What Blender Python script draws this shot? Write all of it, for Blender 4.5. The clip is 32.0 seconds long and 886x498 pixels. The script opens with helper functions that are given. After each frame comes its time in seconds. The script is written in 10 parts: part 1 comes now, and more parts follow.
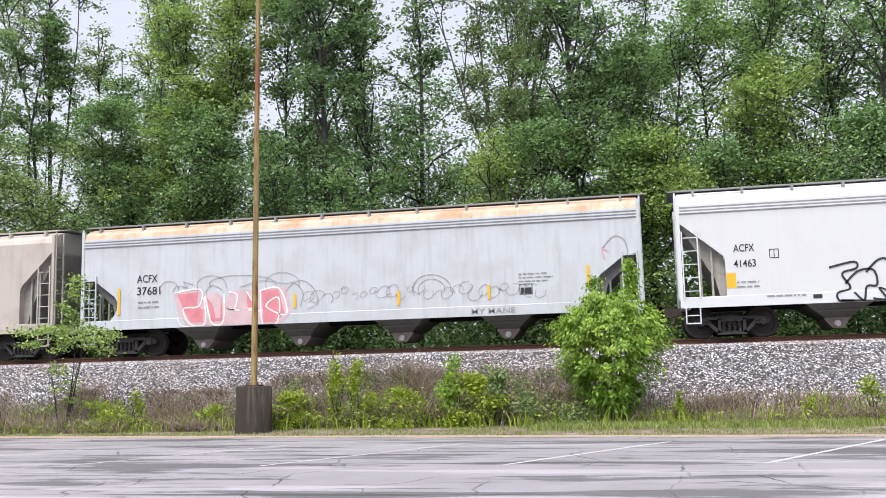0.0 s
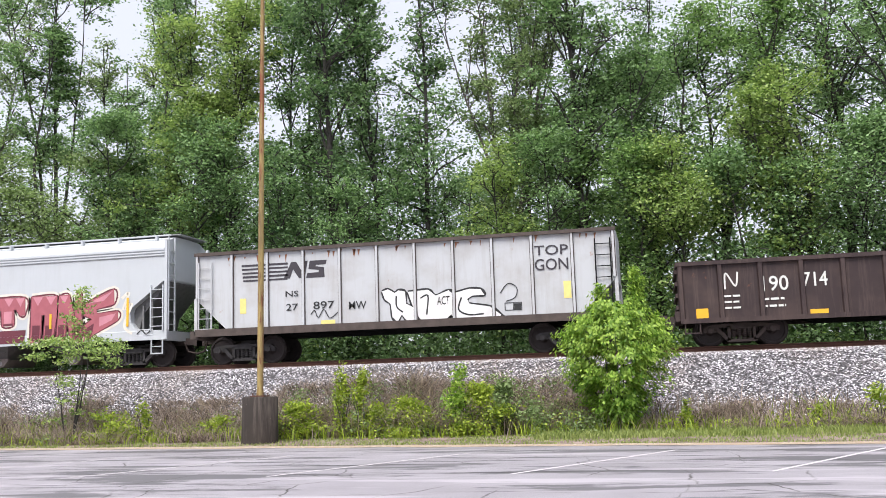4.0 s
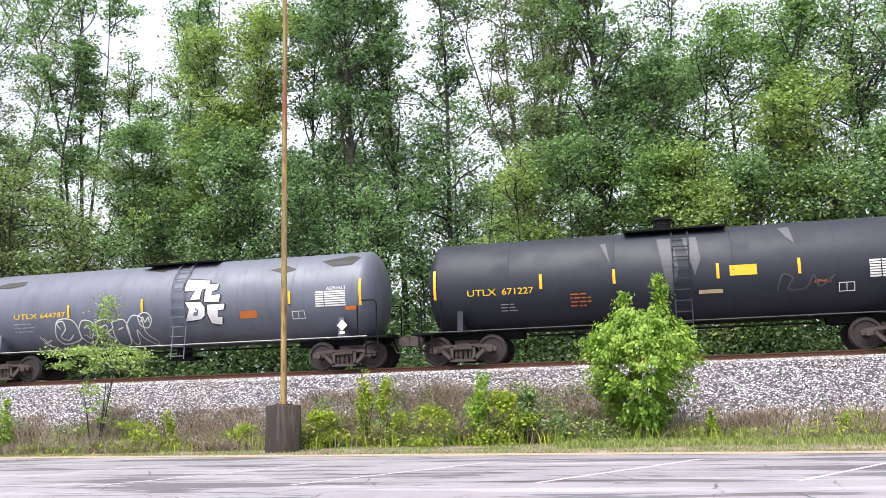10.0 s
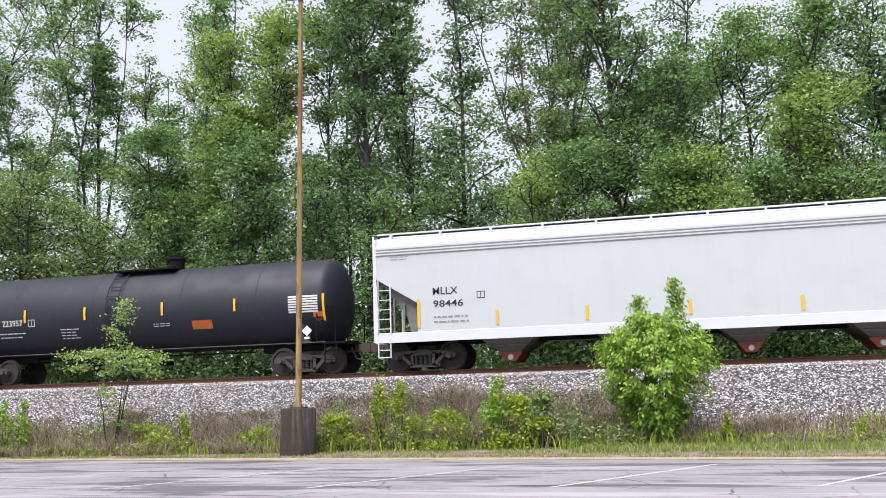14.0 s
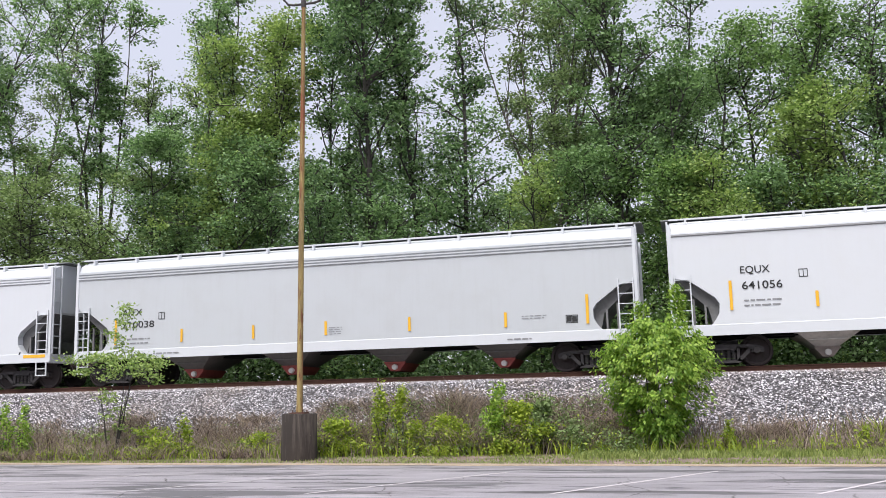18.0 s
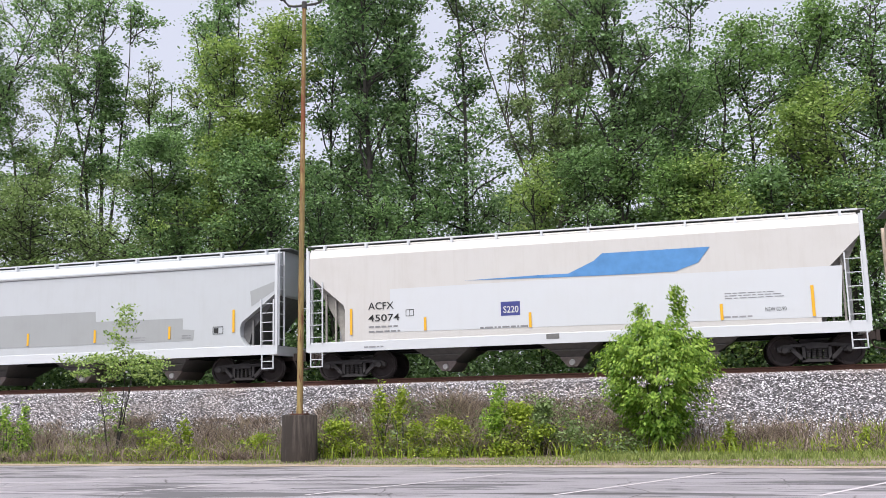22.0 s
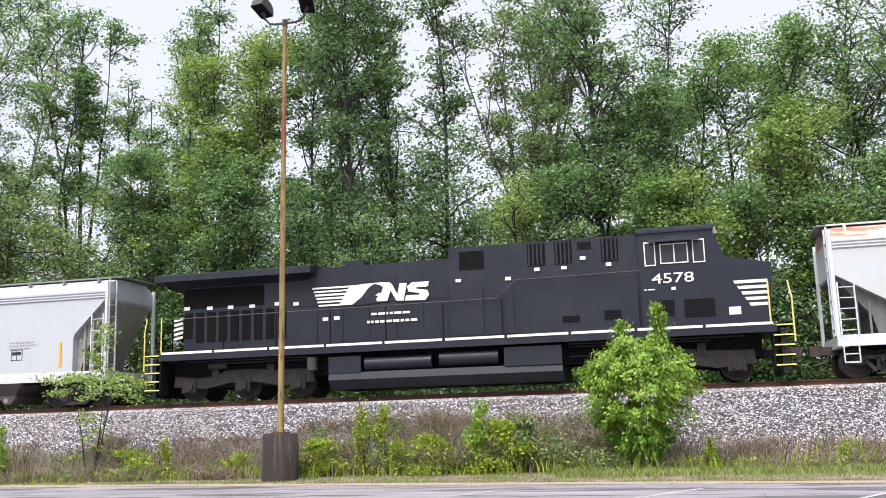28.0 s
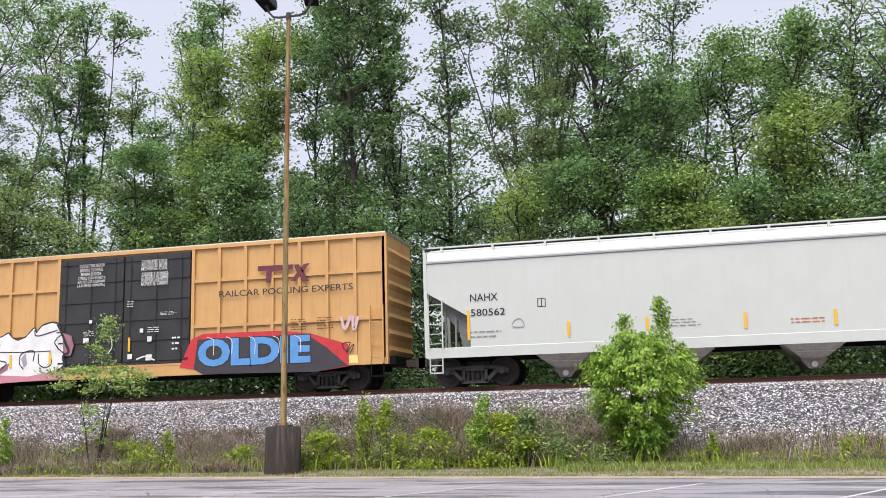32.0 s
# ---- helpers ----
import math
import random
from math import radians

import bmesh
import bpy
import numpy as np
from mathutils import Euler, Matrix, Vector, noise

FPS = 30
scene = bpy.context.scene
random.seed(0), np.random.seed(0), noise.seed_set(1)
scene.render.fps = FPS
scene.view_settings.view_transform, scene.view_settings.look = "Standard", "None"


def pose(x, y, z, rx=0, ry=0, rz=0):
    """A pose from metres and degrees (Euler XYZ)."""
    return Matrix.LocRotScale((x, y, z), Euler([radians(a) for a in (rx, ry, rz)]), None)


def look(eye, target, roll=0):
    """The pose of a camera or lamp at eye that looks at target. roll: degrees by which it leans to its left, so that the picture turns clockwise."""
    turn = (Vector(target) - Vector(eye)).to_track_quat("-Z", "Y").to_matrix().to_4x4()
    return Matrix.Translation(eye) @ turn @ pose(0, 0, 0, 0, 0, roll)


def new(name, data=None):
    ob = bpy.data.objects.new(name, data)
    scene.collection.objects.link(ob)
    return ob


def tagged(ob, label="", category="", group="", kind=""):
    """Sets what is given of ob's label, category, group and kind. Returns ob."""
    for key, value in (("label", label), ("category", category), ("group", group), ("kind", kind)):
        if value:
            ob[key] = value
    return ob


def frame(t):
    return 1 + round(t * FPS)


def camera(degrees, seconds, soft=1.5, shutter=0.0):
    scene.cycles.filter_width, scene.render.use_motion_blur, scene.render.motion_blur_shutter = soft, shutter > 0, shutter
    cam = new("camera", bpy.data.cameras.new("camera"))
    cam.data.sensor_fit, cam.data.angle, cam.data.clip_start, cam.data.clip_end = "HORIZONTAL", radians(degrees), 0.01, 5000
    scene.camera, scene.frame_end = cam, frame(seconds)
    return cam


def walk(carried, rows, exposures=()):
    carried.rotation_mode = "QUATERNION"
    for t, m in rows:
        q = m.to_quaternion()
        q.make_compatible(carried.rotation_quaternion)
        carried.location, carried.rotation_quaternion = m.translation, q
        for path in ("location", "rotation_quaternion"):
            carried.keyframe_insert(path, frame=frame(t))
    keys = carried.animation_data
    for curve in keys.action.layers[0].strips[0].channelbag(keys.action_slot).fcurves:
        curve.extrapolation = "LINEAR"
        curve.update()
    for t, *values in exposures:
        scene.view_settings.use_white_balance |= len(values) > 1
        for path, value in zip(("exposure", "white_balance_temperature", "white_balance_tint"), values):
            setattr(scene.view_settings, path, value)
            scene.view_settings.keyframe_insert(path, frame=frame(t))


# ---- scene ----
cam = camera(50.17, 32.0, soft=0.9)
EYE = (0.0, 0.0, 1.5)
PATH = [  # seconds, bearing to the left of the track's normal, tilt up, lean (degrees)
    (0, 12.10, 7.36, 1.49), (1, 12.01, 7.49, 1.42), (2, 11.98, 7.66, 1.61), (3, 12.05, 7.86, 1.64),
    (3.5, 12.19, 7.90, 1.71), (5.5, 12.90, 7.99, 2.18), (6, 12.91, 8.08, 2.16), (7, 12.81, 8.24, 2.06),
    (8, 12.91, 8.39, 2.04), (9, 13.22, 8.46, 1.93), (10, 13.75, 8.47, 1.87), (11, 14.14, 8.49, 1.90),
    (12, 14.33, 8.55, 1.79), (13, 14.53, 8.66, 1.70), (14, 14.65, 8.72, 1.67), (14.5, 14.67, 8.75, 1.56),
    (16.5, 14.70, 8.83, 1.45), (17, 14.72, 8.88, 1.41), (18, 14.75, 9.06, 1.44), (19, 14.80, 9.19, 1.53),
    (20, 14.80, 9.16, 1.44), (21, 14.77, 9.14, 1.38), (22, 14.77, 9.14, 1.39), (23, 14.73, 9.13, 1.33),
    (24, 14.54, 9.15, 1.29), (25, 14.30, 9.33, 1.49), (25.5, 14.19, 9.50, 1.67), (27.5, 13.64, 10.11, 1.77),
    (28, 13.59, 10.14, 1.79), (29, 13.65, 10.09, 1.71), (30, 13.68, 10.04, 1.74), (31, 13.70, 9.95, 1.93),
    (31.5, 13.74, 9.86, 1.80), (32, 13.79, 9.78, 1.55),
]

def aim(yaw, tilt, lean):
    """The camera's pose at the fixed stand."""
    a, b = radians(yaw), radians(tilt)
    ahead = Vector((-math.sin(a) * math.cos(b), math.cos(a) * math.cos(b), math.sin(b)))
    return look(EYE, Vector(EYE) + ahead * 10, -lean)


EXPOSURE = [(0, 0.54), (1, 0.52), (2, 0.42), (3, 0.45), (4.5, 0.76), (6, 0.94), (8, 0.94), (9, 0.92), (10, 0.93), (12, 1.0), (13, 0.95), (14, 0.6), (15.5, 0.42), (17, 0.33), (19, 0.36), (25.5, 0.37),
            (27.5, 0.62), (28, 0.67), (29, 0.6), (30, 0.42), (32, 0.40)]
walk(cam, [(t, aim(a, b, c)) for t, a, b, c in PATH], EXPOSURE)

# ---- sky and light: bright overcast ----
world = bpy.data.worlds.new("sky")
scene.world = world
world.use_nodes = True
wn, wl = world.node_tree.nodes, world.node_tree.links
wn.clear()
sky = wn.new("ShaderNodeTexSky")
sky.sky_type, sky.sun_disc = "NISHITA", False
sky.sun_elevation, sky.sun_rotation = radians(62), radians(194)
sky.air_density, sky.dust_density = 1.0, 4.0
clear = wn.new("ShaderNodeBackground")
clear.inputs[1].default_value = 0.03
wl.new(sky.outputs[0], clear.inputs[0])
cloud = wn.new("ShaderNodeBackground")
cloud.inputs[0].default_value = (0.915, 0.925, 1.07, 1)
cloud.inputs[1].default_value = 0.57
both = wn.new("ShaderNodeAddShader")
wout = wn.new("ShaderNodeOutputWorld")
wl.new(clear.outputs[0], both.inputs[0])
wl.new(cloud.outputs[0], both.inputs[1])
wl.new(both.outputs[0], wout.inputs[0])
sun_data = bpy.data.lights.new("sun", "SUN")
sun_data.energy, sun_data.angle, sun_data.color = 3.8, radians(50), (1.0, 0.97, 0.92)
sun = new("sun", sun_data)
sun.matrix_world = look((-12, -27, 90), (0, 20, 0))


# ---- materials ----
class Nodes:
    """A small wrapper that builds one node material."""

    def __init__(self, name, rough=0.6, metal=0.0, spec=0.4):
        self.mat = bpy.data.materials.new(name)
        self.mat.use_nodes = True
        self.tree = self.mat.node_tree
        self.n, self.l = self.tree.nodes, self.tree.links
        self.bsdf = self.n["Principled BSDF"]
        self.bsdf.inputs["Roughness"].default_value = rough
        self.bsdf.inputs["Metallic"].default_value = metal
        self.bsdf.inputs["Specular IOR Level"].default_value = spec
        self.co = self.n.new("ShaderNodeTexCoord").outputs["Object"]

    def mapped(self, sx, sy, sz):
        m = self.n.new("ShaderNodeMapping")
        m.inputs["Scale"].default_value = (sx, sy, sz)
        self.l.new(self.co, m.inputs["Vector"])
        return m.outputs[0]

    def noise(self, scale, detail=4.0, rough=0.6, co=None):
        t = self.n.new("ShaderNodeTexNoise")
        t.inputs["Scale"].default_value, t.inputs["Detail"].default_value = scale, detail
        t.inputs["Roughness"].default_value = rough
        self.l.new(co or self.co, t.inputs["Vector"])
        return t.outputs["Fac"]

    def ramp(self, fac, a, b, ca=(0, 0, 0), cb=(1, 1, 1)):
        r = self.n.new("ShaderNodeValToRGB")
        e = r.color_ramp.elements
        e[0].position, e[1].position = a, b
        e[0].color, e[1].color = (*ca, 1), (*cb, 1)
        self.l.new(fac, r.inputs[0])
        return r.outputs[0]

    def mix(self, fac, a, b, kind="MIX"):
        m = self.n.new("ShaderNodeMix")
        m.data_type, m.blend_type = "RGBA", kind
        for socket, v in ((m.inputs[0], fac), (m.inputs[6], a), (m.inputs[7], b)):
            if isinstance(v, (int, float)):
                socket.default_value = v
            elif isinstance(v, tuple):
                socket.default_value = (*v, 1)
            else:
                self.l.new(v, socket)
        return m.outputs[2]

    def colour(self, c):
        if isinstance(c, tuple):
            self.bsdf.inputs["Base Color"].default_value = (*c, 1)
        else:
            self.l.new(c, self.bsdf.inputs["Base Color"])
        return self

    def bump(self, height, strength=0.3, distance=0.02):
        b = self.n.new("ShaderNodeBump")
        b.inputs["Strength"].default_value, b.inputs["Distance"].default_value = strength, distance
        self.l.new(height, b.inputs["Height"])
        self.l.new(b.outputs[0], self.bsdf.inputs["Normal"])
        return self

    def island(self):
        return self.n.new("ShaderNodeNewGeometry").outputs["Random Per Island"]

    def each(self):
        return self.n.new("ShaderNodeObjectInfo").outputs["Random"]


def paint(name, base, dirt=(0.16, 0.14, 0.12), amount=0.35, rough=0.45, rust=0.0, streak=0.25):
    """Railcar paint with vertical streaks, blotches and a little rust."""
    m = Nodes(name, rough)
    blot = m.ramp(m.noise(0.9, 6), 0.45, 0.75)
    col = m.mix(m.mix(amount, (0, 0, 0), blot), base, dirt)
    run = m.ramp(m.noise(3.0, 5, 0.7, m.mapped(2.2, 1.0, 0.16)), 0.5, 0.72)
    col = m.mix(m.mix(streak, (0, 0, 0), run), col, dirt)
    if rust:
        spots = m.ramp(m.noise(1.6, 8, 0.72), 0.70 - 0.22 * rust, 0.82 - 0.2 * rust)
        col = m.mix(spots, col, (0.30, 0.11, 0.045))
    m.colour(col)
    m.l.new(m.ramp(blot, 0, 1, (rough,) * 3, (min(1, rough + 0.25),) * 3), m.bsdf.inputs["Roughness"])
    m.bump(m.noise(1.3, 3), 0.12, 0.03)
    return m.mat


def plain(name, base, rough=0.6, metal=0.0, vary=0.25, scale=6.0, spec=0.4):
    m = Nodes(name, rough, metal, spec)
    dark = tuple(c * 0.45 for c in base)
    m.colour(m.mix(m.mix(vary * 2, (0, 0, 0), m.ramp(m.noise(scale, 5), 0.4, 0.8)), base, dark))
    m.bump(m.noise(scale * 3, 3), 0.15, 0.01)
    return m.mat


def leafy(name, a, b, gloss=0.35):
    m = Nodes(name, 0.5, 0, gloss)
    col = m.mix(m.island(), a, b)
    m.colour(col)
    tr = m.n.new("ShaderNodeBsdfTranslucent")
    m.l.new(m.mix(0.5, col, (0.82, 1.0, 0.40), "MULTIPLY"), tr.inputs[0])
    mx = m.n.new("ShaderNodeMixShader")
    mx.inputs[0].default_value = 0.45
    m.l.new(m.bsdf.outputs[0], mx.inputs[1])
    m.l.new(tr.outputs[0], mx.inputs[2])
    m.l.new(mx.outputs[0], m.n["Material Output"].inputs[0])
    return m.mat


def asphalt_material():
    m = Nodes("old_asphalt", 0.75)
    base = m.mix(m.ramp(m.noise(0.35, 6), 0.35, 0.7), (0.50, 0.46, 0.505), (0.69, 0.64, 0.70))
    base = m.mix(m.mix(0.5, (0, 0, 0), m.ramp(m.noise(60, 3), 0.35, 0.7)), base, (0.22, 0.215, 0.23))
    # long dark damp patches and sealed streaks
    damp = m.ramp(m.noise(0.8, 7, 0.65, m.mapped(0.20, 1.0, 1)), 0.52, 0.55)
    base = m.mix(m.mix(0.8, (0, 0, 0), damp), base, (0.15, 0.145, 0.155))
    streak = m.ramp(m.noise(1.7, 5, 0.6, m.mapped(0.08, 1.6, 1)), 0.60, 0.63)
    base = m.mix(m.mix(0.85, (0, 0, 0), streak), base, (0.10, 0.097, 0.10))
    v = m.n.new("ShaderNodeTexVoronoi")
    v.feature = "DISTANCE_TO_EDGE"
    v.inputs["Scale"].default_value = 0.7
    warp = m.n.new("ShaderNodeTexNoise")
    warp.inputs["Scale"].default_value = 1.1
    m.l.new(m.co, warp.inputs["Vector"])
    m.l.new(m.mix(0.3, m.co, warp.outputs["Color"]), v.inputs["Vector"])
    crack = m.ramp(v.outputs["Distance"], 0.002, 0.010, (1, 1, 1), (0, 0, 0))
    crack = m.mix(1.0, crack, m.ramp(m.noise(0.22, 3), 0.44, 0.56), "MULTIPLY")
    base = m.mix(crack, base, (0.07, 0.062, 0.055))
    pale = m.ramp(m.noise(1.1, 6, 0.6, m.mapped(0.14, 1.0, 1)), 0.54, 0.62)
    base = m.mix(m.mix(0.6, (0, 0, 0), pale), base, (0.80, 0.74, 0.80))
    m.colour(base)
    m.bump(m.noise(45, 3), 0.35, 0.01)
    return m.mat


def soil_material():
    m = Nodes("soil_and_litter", 0.95)
    c = m.mix(m.ramp(m.noise(1.2, 6), 0.4, 0.65), (0.13, 0.095, 0.08), (0.27, 0.21, 0.18))
    c = m.mix(m.ramp(m.noise(0.5, 5), 0.56, 0.72), c, (0.09, 0.13, 0.035))
    m.colour(c)
    m.bump(m.noise(14, 5), 0.6, 0.05)
    return m.mat


def gravel_bed_material():
    m = Nodes("ballast_bed", 0.95)
    m.colour(m.mix(m.ramp(m.noise(9, 6), 0.35, 0.7), (0.03, 0.029, 0.032), (0.13, 0.125, 0.135)))
    m.bump(m.noise(16, 5), 1.0, 0.06)
    return m.mat


def stone_material():
    m = Nodes("ballast_stone", 0.85)
    r = m.n.new("ShaderNodeValToRGB")
    e = r.color_ramp.elements
    e[0].position, e[0].color = 0.0, (0.045, 0.045, 0.05, 1)
    e[1].position, e[1].color = 1.0, (0.93, 0.91, 0.97, 1)
    for at, g in ((0.40, 0.17), (0.75, 0.55)):
        e.new(at).color = (g, g * 0.965, g * 1.05, 1)
    m.l.new(m.island(), r.inputs[0])
    worn = m.mix(m.ramp(m.noise(0.35, 4), 0.45, 0.65), r.outputs[0], m.mix(0.3, r.outputs[0], (0.30, 0.22, 0.17)))
    # brake dust and rust on the stones next to the rails
    y = m.n.new("ShaderNodeSeparateXYZ")
    m.l.new(m.mapped(1, 0.1, 1), y.inputs[0])
    near = m.n.new("ShaderNodeMapRange")
    near.inputs[1].default_value, near.inputs[2].default_value = 2.885, 2.95
    m.l.new(y.outputs[1], near.inputs[0])
    dust = m.mix(1.0, near.outputs[0], m.ramp(m.noise(1.3, 5), 0.35, 0.6, (0.25, 0.25, 0.25)), "MULTIPLY")
    m.colour(m.mix(dust, worn, m.mix(0.65, worn, (0.22, 0.10, 0.075))))
    return m.mat


M = {
    "asphalt": asphalt_material(),
    "soil": soil_material(),
    "bed": gravel_bed_material(),
    "stone": stone_material(),
    "rail": plain("rusty_rail", (0.105, 0.050, 0.036), 0.8, 0.2),
    "tie": plain("creosoted_tie", (0.07, 0.05, 0.04), 0.95),
    "bark": plain("bark", (0.05, 0.047, 0.042), 0.95, 0, 0.35, 4),
    "bark_pale": plain("pale_bark", (0.11, 0.10, 0.088), 0.95, 0, 0.35, 4),
    "leaf_mid": leafy("leaf_mid", (0.06, 0.12, 0.047), (0.335, 0.495, 0.235)),
    "leaf_dark": leafy("leaf_dark", (0.045, 0.10, 0.045), (0.28, 0.42, 0.20)),
    "leaf_lime": leafy("leaf_lime", (0.11, 0.19, 0.05), (0.43, 0.54, 0.19)),
    "leaf_pale": leafy("leaf_pale", (0.10, 0.15, 0.065), (0.36, 0.46, 0.23)),
    "leaf_rich": leafy("leaf_rich", (0.06, 0.12, 0.036), (0.30, 0.45, 0.17)),
    "leaf_olive": leafy("leaf_olive", (0.085, 0.13, 0.045), (0.32, 0.42, 0.185)),
    # shade under the trees and train is put into this darker leaf colour
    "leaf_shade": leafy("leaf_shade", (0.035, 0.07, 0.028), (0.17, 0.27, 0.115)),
    "leaf_bush": leafy("leaf_bush", (0.095, 0.21, 0.022), (0.44, 0.59, 0.115)),
    "leaf_deep": leafy("leaf_deep", (0.08, 0.19, 0.02), (0.36, 0.55, 0.085)),
    "leaf_weed": leafy("leaf_weed", (0.13, 0.21, 0.02), (0.46, 0.54, 0.08)),
    "grass": leafy("grass_blade", (0.14, 0.20, 0.05), (0.42, 0.47, 0.17)),
    "straw": leafy("dead_stalk", (0.07, 0.049, 0.048), (0.54, 0.43, 0.40), 0.2),
    "concrete": paint("stained_concrete", (0.030, 0.024, 0.021), (0.135, 0.110, 0.095), 0.25, 0.9, 0, 0.6),
    "grime": plain("truck_grime", (0.064, 0.060, 0.061), 0.8, 0.1, 0.35),
    "rustgrime": plain("rusty_truck", (0.085, 0.066, 0.062), 0.8, 0.2, 0.3),
    "wheel": plain("wheel_steel", (0.050, 0.042, 0.042), 0.8, 0, 0.35, 6, 0.25),
    "black": plain("dirty_black", (0.009, 0.009, 0.010), 0.85, 0, 0.1, 6, 0.12),
    "offwhite": paint("aged_white_paint", (0.56, 0.548, 0.54), (0.42, 0.39, 0.36), 0.25, 0.4, 0, 0.2),
    "white": paint("white_paint", (0.56, 0.578, 0.60), (0.40, 0.38, 0.35), 0.15, 0.4, 0, 0.12),
    "white2": paint("clean_white_paint", (0.575, 0.598, 0.635), (0.47, 0.45, 0.43), 0.10, 0.35, 0, 0.06),
    "grey": paint("grey_paint", (0.46, 0.485, 0.515), (0.33, 0.33, 0.33), 0.2, 0.4, 0, 0.15),
    "lightgrey": paint("light_grey_paint", (0.475, 0.50, 0.53), (0.36, 0.36, 0.36), 0.2, 0.4, 0, 0.12),
    "rustwhite": paint("rust_flecked_white", (0.505, 0.535, 0.555), (0.50, 0.40, 0.33), 0.35, 0.45, 0.30, 0.12),
    "worn": paint("worn_white_paint", (0.475, 0.505, 0.545), (0.31, 0.305, 0.30), 0.4, 0.5, 0.08, 0.4),
    "cream": paint("cream_paint", (0.71, 0.60, 0.515), (0.42, 0.34, 0.27), 0.25, 0.45, 0, 0.2),
    "paleash": paint("pale_ash_paint", (0.505, 0.525, 0.505), (0.40, 0.39, 0.36), 0.2, 0.42, 0, 0.15),
    "beige": paint("dirty_beige_paint", (0.44, 0.40, 0.365), (0.24, 0.21, 0.18), 0.5, 0.5, 0.05, 0.4),
    "tankblack": paint("tank_black", (0.013, 0.016, 0.027), (0.032, 0.033, 0.041), 0.35, 0.54, 0, 0.25),
    "tankgrey": paint("tank_grey", (0.120, 0.133, 0.172), (0.06, 0.06, 0.065), 0.35, 0.42, 0, 0.35),
    "gon": paint("gondola_brown", (0.030, 0.0175, 0.0185), (0.10, 0.068, 0.060), 0.6, 0.6, 0.16, 0.55),
    "topgon": paint("gondola_grey", (0.46, 0.475, 0.50), (0.26, 0.21, 0.18), 0.4, 0.6, 0.22, 0.22),
    "loco": paint("locomotive_black", (0.011, 0.014, 0.024), (0.027, 0.028, 0.034), 0.35, 0.36, 0, 0.15),
    "boxyellow": paint("boxcar_yellow", (0.55, 0.318, 0.126), (0.30, 0.16, 0.07), 0.3, 0.5, 0.05, 0.25),
    "boxdoor": paint("door_black", (0.022, 0.023, 0.026), (0.06, 0.055, 0.05), 0.4, 0.5, 0, 0.2),
}


